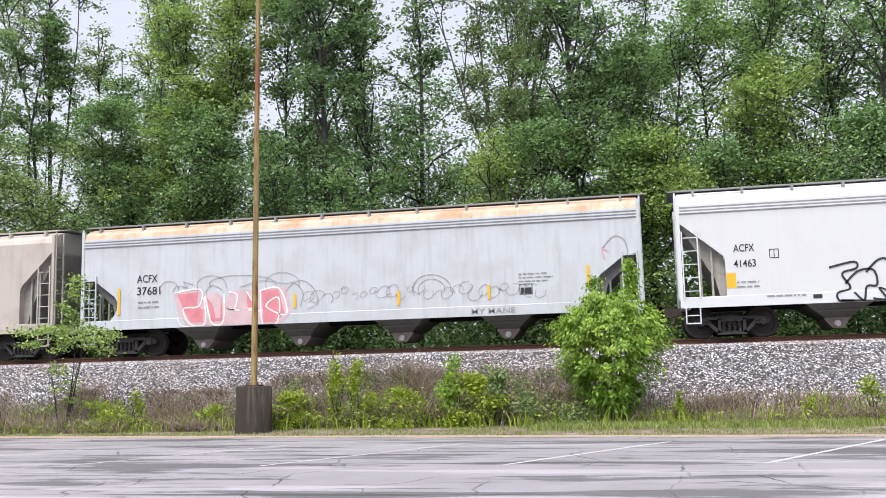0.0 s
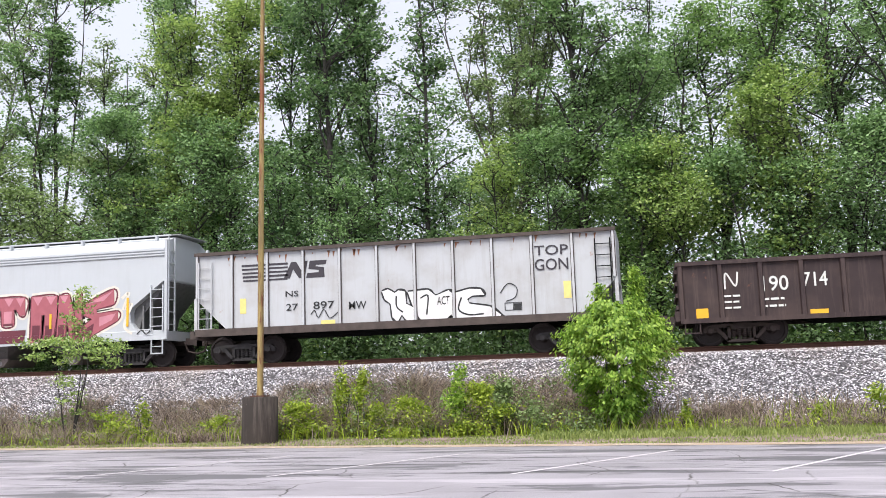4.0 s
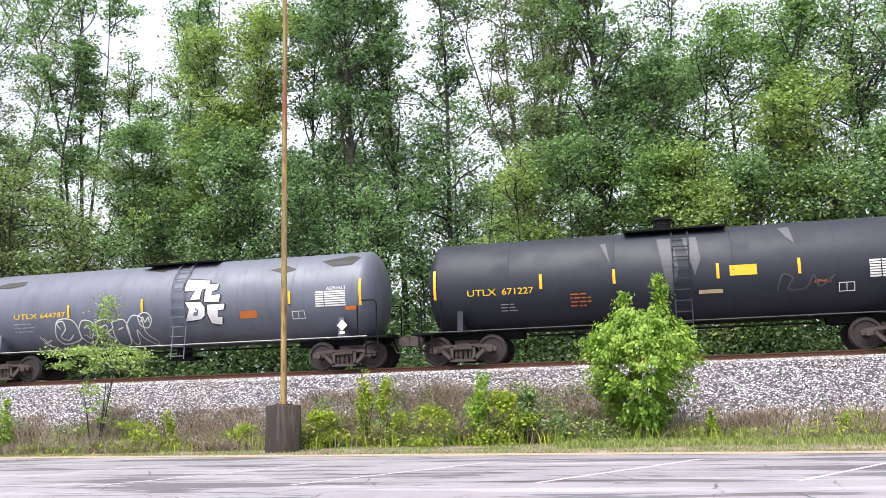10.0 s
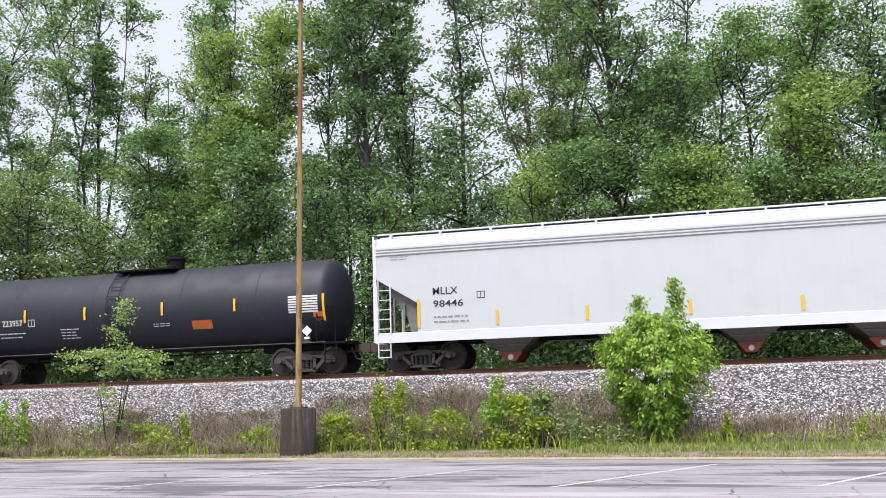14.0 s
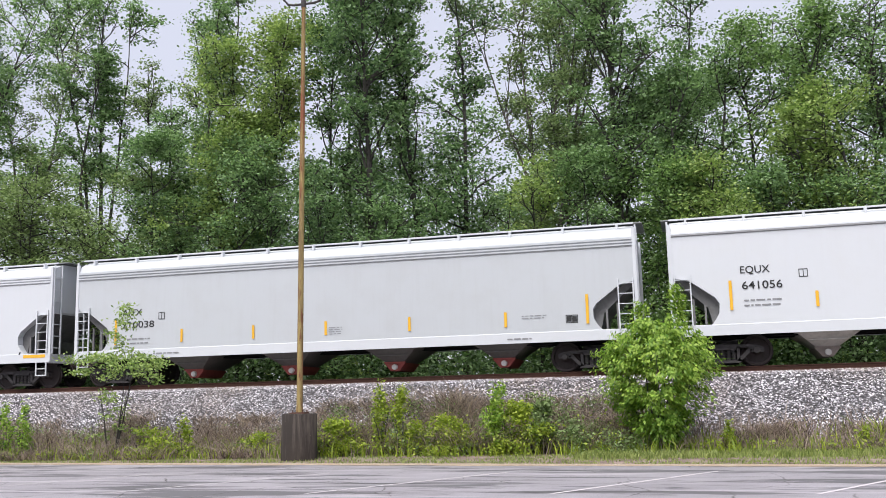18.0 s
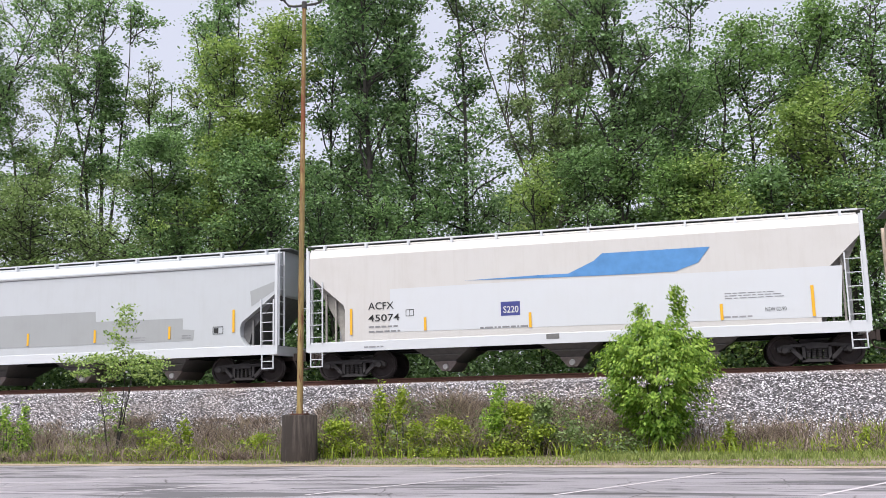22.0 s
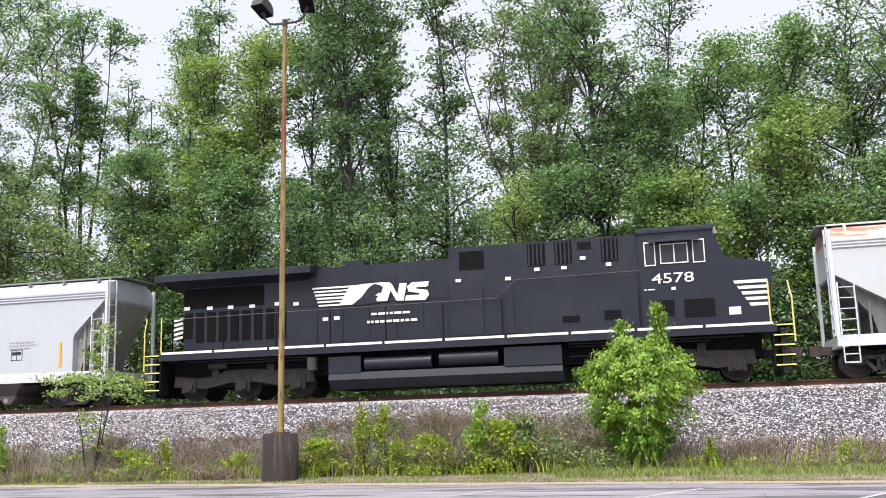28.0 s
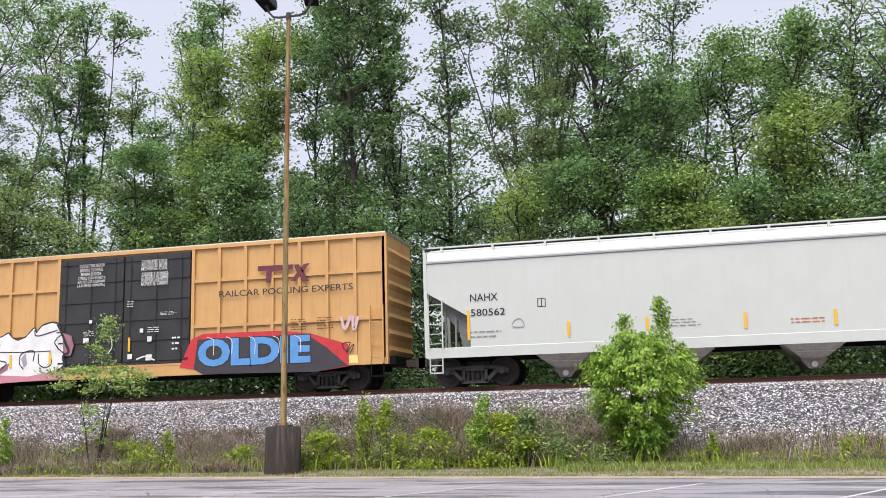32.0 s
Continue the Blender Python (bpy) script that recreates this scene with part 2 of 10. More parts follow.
# ---- mesh helpers ----
class Build:
    """Collects vertices and faces of one mesh."""

    def __init__(self):
        self.v, self.f = [], []

    def add(self, verts, faces):
        n = len(self.v)
        self.v += [tuple(p) for p in verts]
        self.f += [tuple(i + n for i in f) for f in faces]
        return self

    def box(self, x0, x1, y0, y1, z0, z1):
        return self.add([(x, y, z) for x in (x0, x1) for y in (y0, y1) for z in (z0, z1)],
                        [(0, 1, 3, 2), (4, 6, 7, 5), (0, 4, 5, 1), (2, 3, 7, 6), (0, 2, 6, 4), (1, 5, 7, 3)])

    def prism_y(self, poly, y0, y1):
        """A polygon of (x, z), anticlockwise seen from -y, from y0 to y1."""
        n = len(poly)
        v = [(x, y0, z) for x, z in poly] + [(x, y1, z) for x, z in poly]
        return self.add(v, [tuple(range(n)), tuple(range(2 * n - 1, n - 1, -1))] +
                        [(i, i + n, (i + 1) % n + n, (i + 1) % n) for i in range(n)])

    def prism_x(self, poly, x0, x1):
        """A polygon of (y, z) from x0 to x1."""
        n = len(poly)
        v = [(x0, y, z) for y, z in poly] + [(x1, y, z) for y, z in poly]
        return self.add(v, [tuple(range(n - 1, -1, -1)), tuple(range(n, 2 * n))] +
                        [(i, (i + 1) % n, (i + 1) % n + n, i + n) for i in range(n)])

    def tube(self, pts, radii, n=8, caps=True):
        """A round bar through the points."""
        pts = [Vector(p) for p in pts]
        if isinstance(radii, (int, float)):
            radii = [radii] * len(pts)
        rings = []
        for i, p in enumerate(pts):
            d = (pts[min(i + 1, len(pts) - 1)] - pts[max(i - 1, 0)]).normalized()
            u = d.orthogonal().normalized() if abs(d.z) > 0.9 else d.cross(Vector((0, 0, 1))).normalized()
            if abs(d.z) > 0.9:
                u = (Vector((1, 0, 0)) - d * d.x).normalized()
            w = d.cross(u)
            rings.append([p + (u * math.cos(a) + w * math.sin(a)) * radii[i] for a in [2 * math.pi * k / n for k in range(n)]])
        v = [q for r in rings for q in r]
        f = [(i * n + k, i * n + (k + 1) % n, (i + 1) * n + (k + 1) % n, (i + 1) * n + k)
             for i in range(len(pts) - 1) for k in range(n)]
        if caps:
            f += [tuple(range(n - 1, -1, -1)), tuple(range(len(v) - n, len(v)))]
        return self.add(v, f)

    def lathe_y(self, prof, n=28, c=(0, 0, 0)):
        """A profile of (y, radius) turned round the y axis."""
        v = [(c[0] + r * math.cos(2 * math.pi * k / n), c[1] + y, c[2] + r * math.sin(2 * math.pi * k / n)) for y, r in prof for k in range(n)]
        f = [(i * n + k, (i + 1) * n + k, (i + 1) * n + (k + 1) % n, i * n + (k + 1) % n) for i in range(len(prof) - 1) for k in range(n)]
        return self.add(v, f + [tuple(range(n)), tuple(range(len(v) - 1, len(v) - n - 1, -1))])

    def lathe_x(self, prof, n=40, c=(0, 0, 0)):
        v = [(c[0] + x, c[1] + r * math.cos(2 * math.pi * k / n), c[2] + r * math.sin(2 * math.pi * k / n)) for x, r in prof for k in range(n)]
        f = [(i * n + k, i * n + (k + 1) % n, (i + 1) * n + (k + 1) % n, (i + 1) * n + k) for i in range(len(prof) - 1) for k in range(n)]
        return self.add(v, f)

    def mesh(self, name, mat, smooth=False):
        me = bpy.data.meshes.new(name)
        me.from_pydata(self.v, [], self.f)
        me.materials.append(mat)
        bm = bmesh.new()
        bm.from_mesh(me)
        bmesh.ops.recalc_face_normals(bm, faces=bm.faces)
        bm.to_mesh(me)
        bm.free()
        if smooth:
            me.polygons.foreach_set("use_smooth", [True] * len(me.polygons))
            me.set_sharp_from_angle(angle=radians(38))
        return me


def thing(name, at, label, category, group="", kind=""):
    """An Empty at a thing's base."""
    ob = new(name)
    ob.matrix_basis = at
    return tagged(ob, label, category, group, kind)


def part(name, bm, mat, parent, label="", at=None, smooth=False):
    """One mesh object under a thing or a part; bm is a Build or a finished mesh."""
    me = bm.mesh(name, mat, smooth) if isinstance(bm, Build) else bm
    ob = new(name, me)
    ob.parent = parent
    if at is not None:
        ob.matrix_basis = at
    if label:
        ob["label"] = label
    return ob


def big_mesh(name, verts, faces_n, mat, smooth=False):
    """A mesh from numpy arrays: verts (N, 3), faces as one (F, k) array."""
    verts, faces_n = np.asarray(verts, np.float32), np.asarray(faces_n, np.int32)
    me = bpy.data.meshes.new(name)
    me.vertices.add(len(verts))
    me.vertices.foreach_set("co", verts.ravel())
    k = faces_n.shape[1]
    me.loops.add(faces_n.size)
    me.loops.foreach_set("vertex_index", faces_n.ravel())
    me.polygons.add(len(faces_n))
    me.polygons.foreach_set("loop_start", np.arange(0, faces_n.size, k, dtype=np.int32))
    me.polygons.foreach_set("loop_total", np.full(len(faces_n), k, np.int32))
    me.update(calc_edges=True)
    me.materials.append(mat)
    if smooth:
        me.polygons.foreach_set("use_smooth", [True] * len(faces_n))
    return me


def leaf_quads(name, pts, size, mat, rng, up=0.35, slim=0.34, droop=0.0):
    """Rhombic leaves at the points, turned every way but leaning to the light."""
    n = len(pts)
    u = rng.normal(size=(n, 3))
    nrm = rng.normal(size=(n, 3))
    nrm[:, 2] = np.abs(nrm[:, 2]) + up
    if droop:
        away = pts * np.array([1, 1, 0])
        away /= np.linalg.norm(away, axis=1, keepdims=True) + 1e-6
        u = 0.55 * u + away * 0.7 - np.array([0, 0, droop])
        nrm = 0.6 * nrm + away
    u -= nrm * (u * nrm).sum(1, keepdims=True) / (nrm * nrm).sum(1, keepdims=True)
    u /= np.linalg.norm(u, axis=1, keepdims=True) + 1e-9
    w = np.cross(nrm, u)
    w /= np.linalg.norm(w, axis=1, keepdims=True) + 1e-9
    s = (size * rng.uniform(0.6, 1.35, n))[:, None]
    v = np.stack([pts - u * s * 0.5, pts + w * s * slim - u * s * 0.05, pts + u * s * 0.5, pts - w * s * slim - u * s * 0.05], 1).reshape(-1, 3)
    return big_mesh(name, v, np.arange(4 * n).reshape(n, 4), mat)


# ---- ground, car park, embankment, track ----
RAIL = 2.274          # rail top above the car park
TRACK = 30.62         # the track's centre line


def edge(x):
    """Where the car park ends."""
    return min(24.4, max(18.5, 21.05 - 0.126 * x))


PROFILE = [(25.4, 0.06), (26.1, 0.35), (27.0, 0.78), (28.75, 1.95), (29.1, 2.03), (32.1, 2.03), (32.5, 1.95), (34.2, 1.2), (36.0, 1.1),
           (60.0, 1.2), (140.0, 2.0), (400.0, 4.0), (1500.0, 6.0)]


def ground_height(x, y):
    e = edge(x)
    if y <= e:
        return -0.05
    if y <= 25.4:
        return -0.01 + 0.07 * (y - e) / (25.4 - e)
    for (y0, z0), (y1, z1) in zip(PROFILE, PROFILE[1:]):
        if y <= y1:
            return z0 + (z1 - z0) * (y - y0) / (y1 - y0)
    return PROFILE[-1][1]


def build_ground():
    ys = [-1500, -300, -60, 0, 15, 18, 18.5] + [18.5 + 0.5 * k for k in range(1, 14)] + [25.4, 25.75, 26.1, 26.5, 27.0, 27.4, 27.9, 28.3, 28.75, 29.1, 30, 31, 32.1,
          32.5, 33.3, 34.2, 36, 40, 45, 52, 60, 90, 140, 400, 1500]
    ys = sorted(set(ys))
    xs = [-1500, -500, -200, -90, -60] + [-45 + 0.75 * k for k in range(107)] + [45, 60, 90, 200, 500, 1500]
    v, f, m = [], [], len(ys)
    for x in xs:
        for y in ys:
            z = ground_height(x, y)
            if 25.5 < y < 45:
                z += 0.05 * noise.noise((x * 0.8, y * 0.9, 3.1))
            v.append((x, y, z))
    f = [(i * m + j, (i + 1) * m + j, (i + 1) * m + j + 1, i * m + j + 1) for i in range(len(xs) - 1) for j in range(m - 1)]
    me = big_mesh("ground", v, f, M["soil"], True)
    tagged(new("ground", me), "brown soil with leaf litter and patchy grass", "ground", kind="structure")
    # ballast bank laid on the ground
    prof = [(26.75, 0.62), (27.0, 0.83), (28.75, 2.0), (29.1, 2.075), (32.1, 2.075), (32.5, 2.0), (34.0, 1.25), (34.0, 0.9), (26.75, 0.4)]
    b = Build().prism_x(prof, -480, 480)
    tagged(new("ballast_bank", b.mesh("ballast_bank", M["bed"])), "sloping bank of grey crushed stone under the rails", "ballast", kind="structure")


build_ground()


def build_car_park():
    xs = [-70 + 2 * k for k in range(71)]
    v = [(x, y, 0.0) for x in xs for y in (-70, None)]
    v = [(x, edge(x) if y is None else y, 0.0) for x, y, _ in v]
    v += [(x, y, -0.12) for x, y, _ in v]
    n = len(xs)
    f = [(2 * i, 2 * i + 2, 2 * i + 3, 2 * i + 1) for i in range(n - 1)]
    k = 2 * n
    f += [(2 * i + 1, 2 * i + 3, 2 * i + 3 + k, 2 * i + 1 + k) for i in range(n - 1)]
    tagged(new("car_park", big_mesh("car_park", v, f, M["asphalt"])), "weathered grey asphalt car park with dark patches and cracks", "car park", kind="structure")


build_car_park()


def build_stall_lines():
    """Worn painted lines between the parking bays."""
    for x0, y0, x1, y1 in STALLS:
        d = Vector((x1 - x0, y1 - y0, 0)).normalized()
        w = Vector((-d.y, d.x, 0)) * 0.045
        a, b = Vector((x0, y0, 0.004)), Vector((x1, y1, 0.004))
        me = Build().add([a - w, b - w, b + w, a + w], [(0, 1, 2, 3)]).mesh("stall_line", M["linepaint"])
        tagged(new("stall_line", me), "worn off-white painted bay line on the asphalt", "road marking", "bay lines of the car park", "structure")


STALLS = [(c - 1.6, 15.2, c + 1.05, 19.6) for c in (-17.0, -13.0, -8.8, -4.9, -0.75, 3.2, 7.2)]
lp = Nodes("worn_line_paint", 0.8)
lp.colour(lp.mix(lp.ramp(lp.noise(4, 6, 0.75), 0.36, 0.50), (0.57, 0.53, 0.55), (0.47, 0.435, 0.47)))
M["linepaint"] = lp.mat
build_stall_lines()


def build_track():
    for k, y in enumerate((TRACK - 0.755, TRACK + 0.755)):
        p = [(-0.07, -0.17), (0.07, -0.17), (0.07, -0.155), (0.012, -0.13), (0.012, -0.045), (0.036, -0.035), (0.036, -0.004), (0.028, 0.0),
             (-0.028, 0.0), (-0.036, -0.004), (-0.036, -0.035), (-0.012, -0.045), (-0.012, -0.13), (-0.07, -0.155)]
        rail = new("rail", Build().prism_x([(y + a, RAIL + z) for a, z in p], -470, 470).mesh("rail", M["rail"]))
        tagged(rail, "rust-brown steel rail lying in grey ballast", "rail", "rails of the track", "structure")
    tie = Build().box(-0.11, 0.11, -1.3, 1.3, -0.17, 0).mesh("tie", M["tie"])
    for k in range(70):
        t = new("railway_tie", tie)
        t.matrix_basis = pose(-25 + 0.55 * k, TRACK, RAIL - 0.172)
        tagged(t, "dark creosoted wooden tie half buried in ballast", "railway tie", "ties of the track")


build_track()


def build_stones():
    """Crushed stone over the near slope and shoulder."""
    rng = np.random.default_rng(4)
    n = 125000
    x = rng.uniform(-26, 12, n)
    y = 25.8 + (29.75 - 25.8) * rng.uniform(0, 1, n)
    low = 26.2 + 0.4 * np.array([noise.noise((a * 0.5, 7.7, 0)) for a in x]) + np.where(x < -2, 0.35, 0.0)
    keep = y > low - rng.exponential(0.12, n)
    x, y = x[keep], y[keep]
    n = len(x)
    z = np.interp(y, [25.8, 26.1, 26.75, 27.0, 28.75, 29.1, 32], [0.23, 0.36, 0.68, 0.83, 2.0, 2.075, 2.075])
    s = rng.uniform(0.014, 0.036, n)
    base = np.array([(1, 0, 0), (-1, 0, 0), (0, 1, 0), (0, -1, 0), (0, 0, 1)], float)
    tri = np.array([(0, 2, 4), (2, 1, 4), (1, 3, 4), (3, 0, 4)])
    v = base[None] * rng.uniform(0.55, 1.25, (n, 5, 1)) + rng.normal(0, 0.2, (n, 5, 3))
    a = rng.uniform(0, 6.28, n)
    c, d = np.cos(a)[:, None], np.sin(a)[:, None]
    t = rng.uniform(-0.7, 0.7, n)[:, None]
    v = np.stack([v[..., 0] * c - v[..., 1] * d, v[..., 0] * d + v[..., 1] * c, v[..., 2] + t * v[..., 0]], -1)
    v = v * s[:, None, None] * np.array([1.2, 1.0, 0.8]) + np.stack([x, y, z + s * 0.25], -1)[:, None, :]
    f = (np.arange(n)[:, None, None] * 5 + tri[None]).reshape(-1, 3)
    ob = new("ballast_stones", big_mesh("ballast_stones", v.reshape(-1, 3), f, M["stone"]))
    tagged(ob, "loose crushed grey and white ballast stones", "ballast", kind="stuff")


build_stones()


# ---- trees ----
def bent(p, d, length, k, rng, sway=0.12, lift=0.0):
    """A crooked line of k steps from p along d."""
    pts, p, d = [p.copy()], p.copy(), d / np.linalg.norm(d)
    for _ in range(k):
        d = d + rng.normal(0, sway, 3)
        d[2] += lift
        d /= np.linalg.norm(d)
        p = p + d * length / k
        pts.append(p.copy())
    return pts


def fast_tube(b, pts, r0, r1, n):
    rad = [r0 + (r1 - r0) * i / (len(pts) - 1) for i in range(len(pts))]
    b.tube(pts, rad, n, False)


def make_tree(bearing, dist, h, r, crown, spread, leaves, size, leaf, bark, stems, form, fork, rise, limbs, clump, seed):
    """A tree with crooked stems, limbs and leaf clumps at the branch ends, on a bearing from the viewer's stand."""
    rng = np.random.default_rng(seed)
    x0, y0 = -math.tan(radians(bearing)) * dist, dist
    z0 = ground_height(x0, y0) - 0.1
    wood, knots = Build(), []
    foot = bent(np.zeros(3), np.array([rng.normal(0, 0.02), rng.normal(0, 0.02), 1.0]), h * fork, 4, rng, 0.03, 0.03) if stems > 1 else None
    if stems > 1:
        wood.tube(foot, [r * 1.25, r * 1.05, r, r * 0.96, r * 0.92], 9, False)
    for s in range(stems):
        if stems > 1:
            a = 2 * math.pi * (s + rng.uniform(-0.3, 0.3)) / stems
            out = spread * rng.uniform(0.35, 0.75) / (h * (1 - fork))
            hh = h * (1 - fork) * (1 if s == 0 else rng.uniform(0.8, 0.98))
            trunk = bent(foot[-1] - np.array([0, 0, 0.1]), np.array([out * math.cos(a), 0.7 * out * math.sin(a), 1.0]), hh, 12, rng, 0.05, 0.012)
            rr, low = r * (0.8 if s == 0 else 0.62), max(0.0, (crown - fork) / (1 - fork))
        else:
            trunk = bent(np.zeros(3), np.array([rng.normal(0, 0.02), rng.normal(0, 0.02), 1.0]), h, 12, rng, 0.035, 0.05)
            rr, low = r, crown
        wood.tube(trunk, [max(0.02, rr * (1 - 0.93 * (i / 12) ** 0.9)) * (1.2 if i == 0 and stems == 1 else 1) for i in range(13)], 9, False)
        for k in range(max(7, limbs // stems)):
            g = rng.uniform(0, 1) ** 0.9
            f = low + (0.985 - low) * g
            j = min(11, int(f * 12))
            p = np.array(trunk[j]) + (np.array(trunk[j + 1]) - np.array(trunk[j])) * (f * 12 - j)
            wide = {"col": 0.68 + 0.34 * math.sin(math.pi * g), "fan": 0.42 + 0.62 * g, "round": math.sin(math.pi * (0.14 + 0.8 * g)) ** 0.6}[form]
            length = spread * wide * (1 if g < 0.85 else 1.0 - 3.2 * (g - 0.85)) * rng.uniform(0.5, 1.15) * (1 if stems < 3 else 0.75)
            ang = rng.uniform(0, 6.28)
            limb = bent(p, np.array([math.cos(ang), math.sin(ang), rise * rng.uniform(0.5, 1.4)]), length, 6, rng, 0.17, 0.05)
            lr = max(0.034, rr * 0.50 * (1.12 - f))
            fast_tube(wood, limb, lr, 0.016, 5)
            knots.append((limb[-1], 0.85))
            knots.append((limb[4], rng.uniform(0.4, 0.9)))
            for q in range(5):
                w = rng.uniform(0.3, 1.0) * 5.99
                j = int(w)
                pp = np.array(limb[j]) + (np.array(limb[min(6, j + 1)]) - np.array(limb[j])) * (w - j)
                tw = bent(pp, np.array([*rng.normal(0, 1, 2), rng.uniform(-0.1, 0.5) + 0.3 * rise]), length * rng.uniform(0.2, 0.45), 3, rng, 0.25)
                fast_tube(wood, tw, min(0.03, lr * 0.7), 0.010, 3)
                if rng.uniform() < 0.8:
                    knots.append((tw[-1], rng.uniform(0.5, 1.2)))
    c, g = np.array([t for t, _ in knots]), np.array([q for _, q in knots])
    heavy = g ** 2 * rng.uniform(0.3, 1.5, len(g))
    pick = rng.choice(len(c), leaves, p=heavy / heavy.sum())
    off = rng.normal(0, 1, (leaves, 3))
    off *= (rng.uniform(0.15, 1.0, leaves) ** 0.5 / np.linalg.norm(off, axis=1))[:, None] * np.where(rng.uniform(0, 1, leaves) < 0.35, rng.uniform(1.0, 2.4, leaves), 1.0)[:, None]
    pts = c[pick] + off * ((1.25 if h > 12 else 1.6) * clump * g[pick])[:, None] * np.array([1.25, 1.25, 0.34 if leaf == "leaf_olive" else 0.6])
    words = LEAF_WORDS[leaf]
    t = thing("tree", pose(x0, y0, z0), "tall slender tree with fresh %s leaves behind the track" % words if h > 10 else "low young tree with %s leaves beside the track" % words, "tree", "trees behind the track")
    part("trunk", wood, M[bark], t, "crooked grey-brown trunk and limbs", smooth=True)
    part("crown", leaf_quads("crown", pts, size, M[leaf], rng, 0.75), None, t, "airy crown of small %s leaves" % words)
    return t


LEAF_WORDS = {"leaf_dark": "dark green", "leaf_mid": "green", "leaf_lime": "yellow-green", "leaf_pale": "pale grey-green", "leaf_rich": "deep fresh green", "leaf_olive": "dull olive-green"}
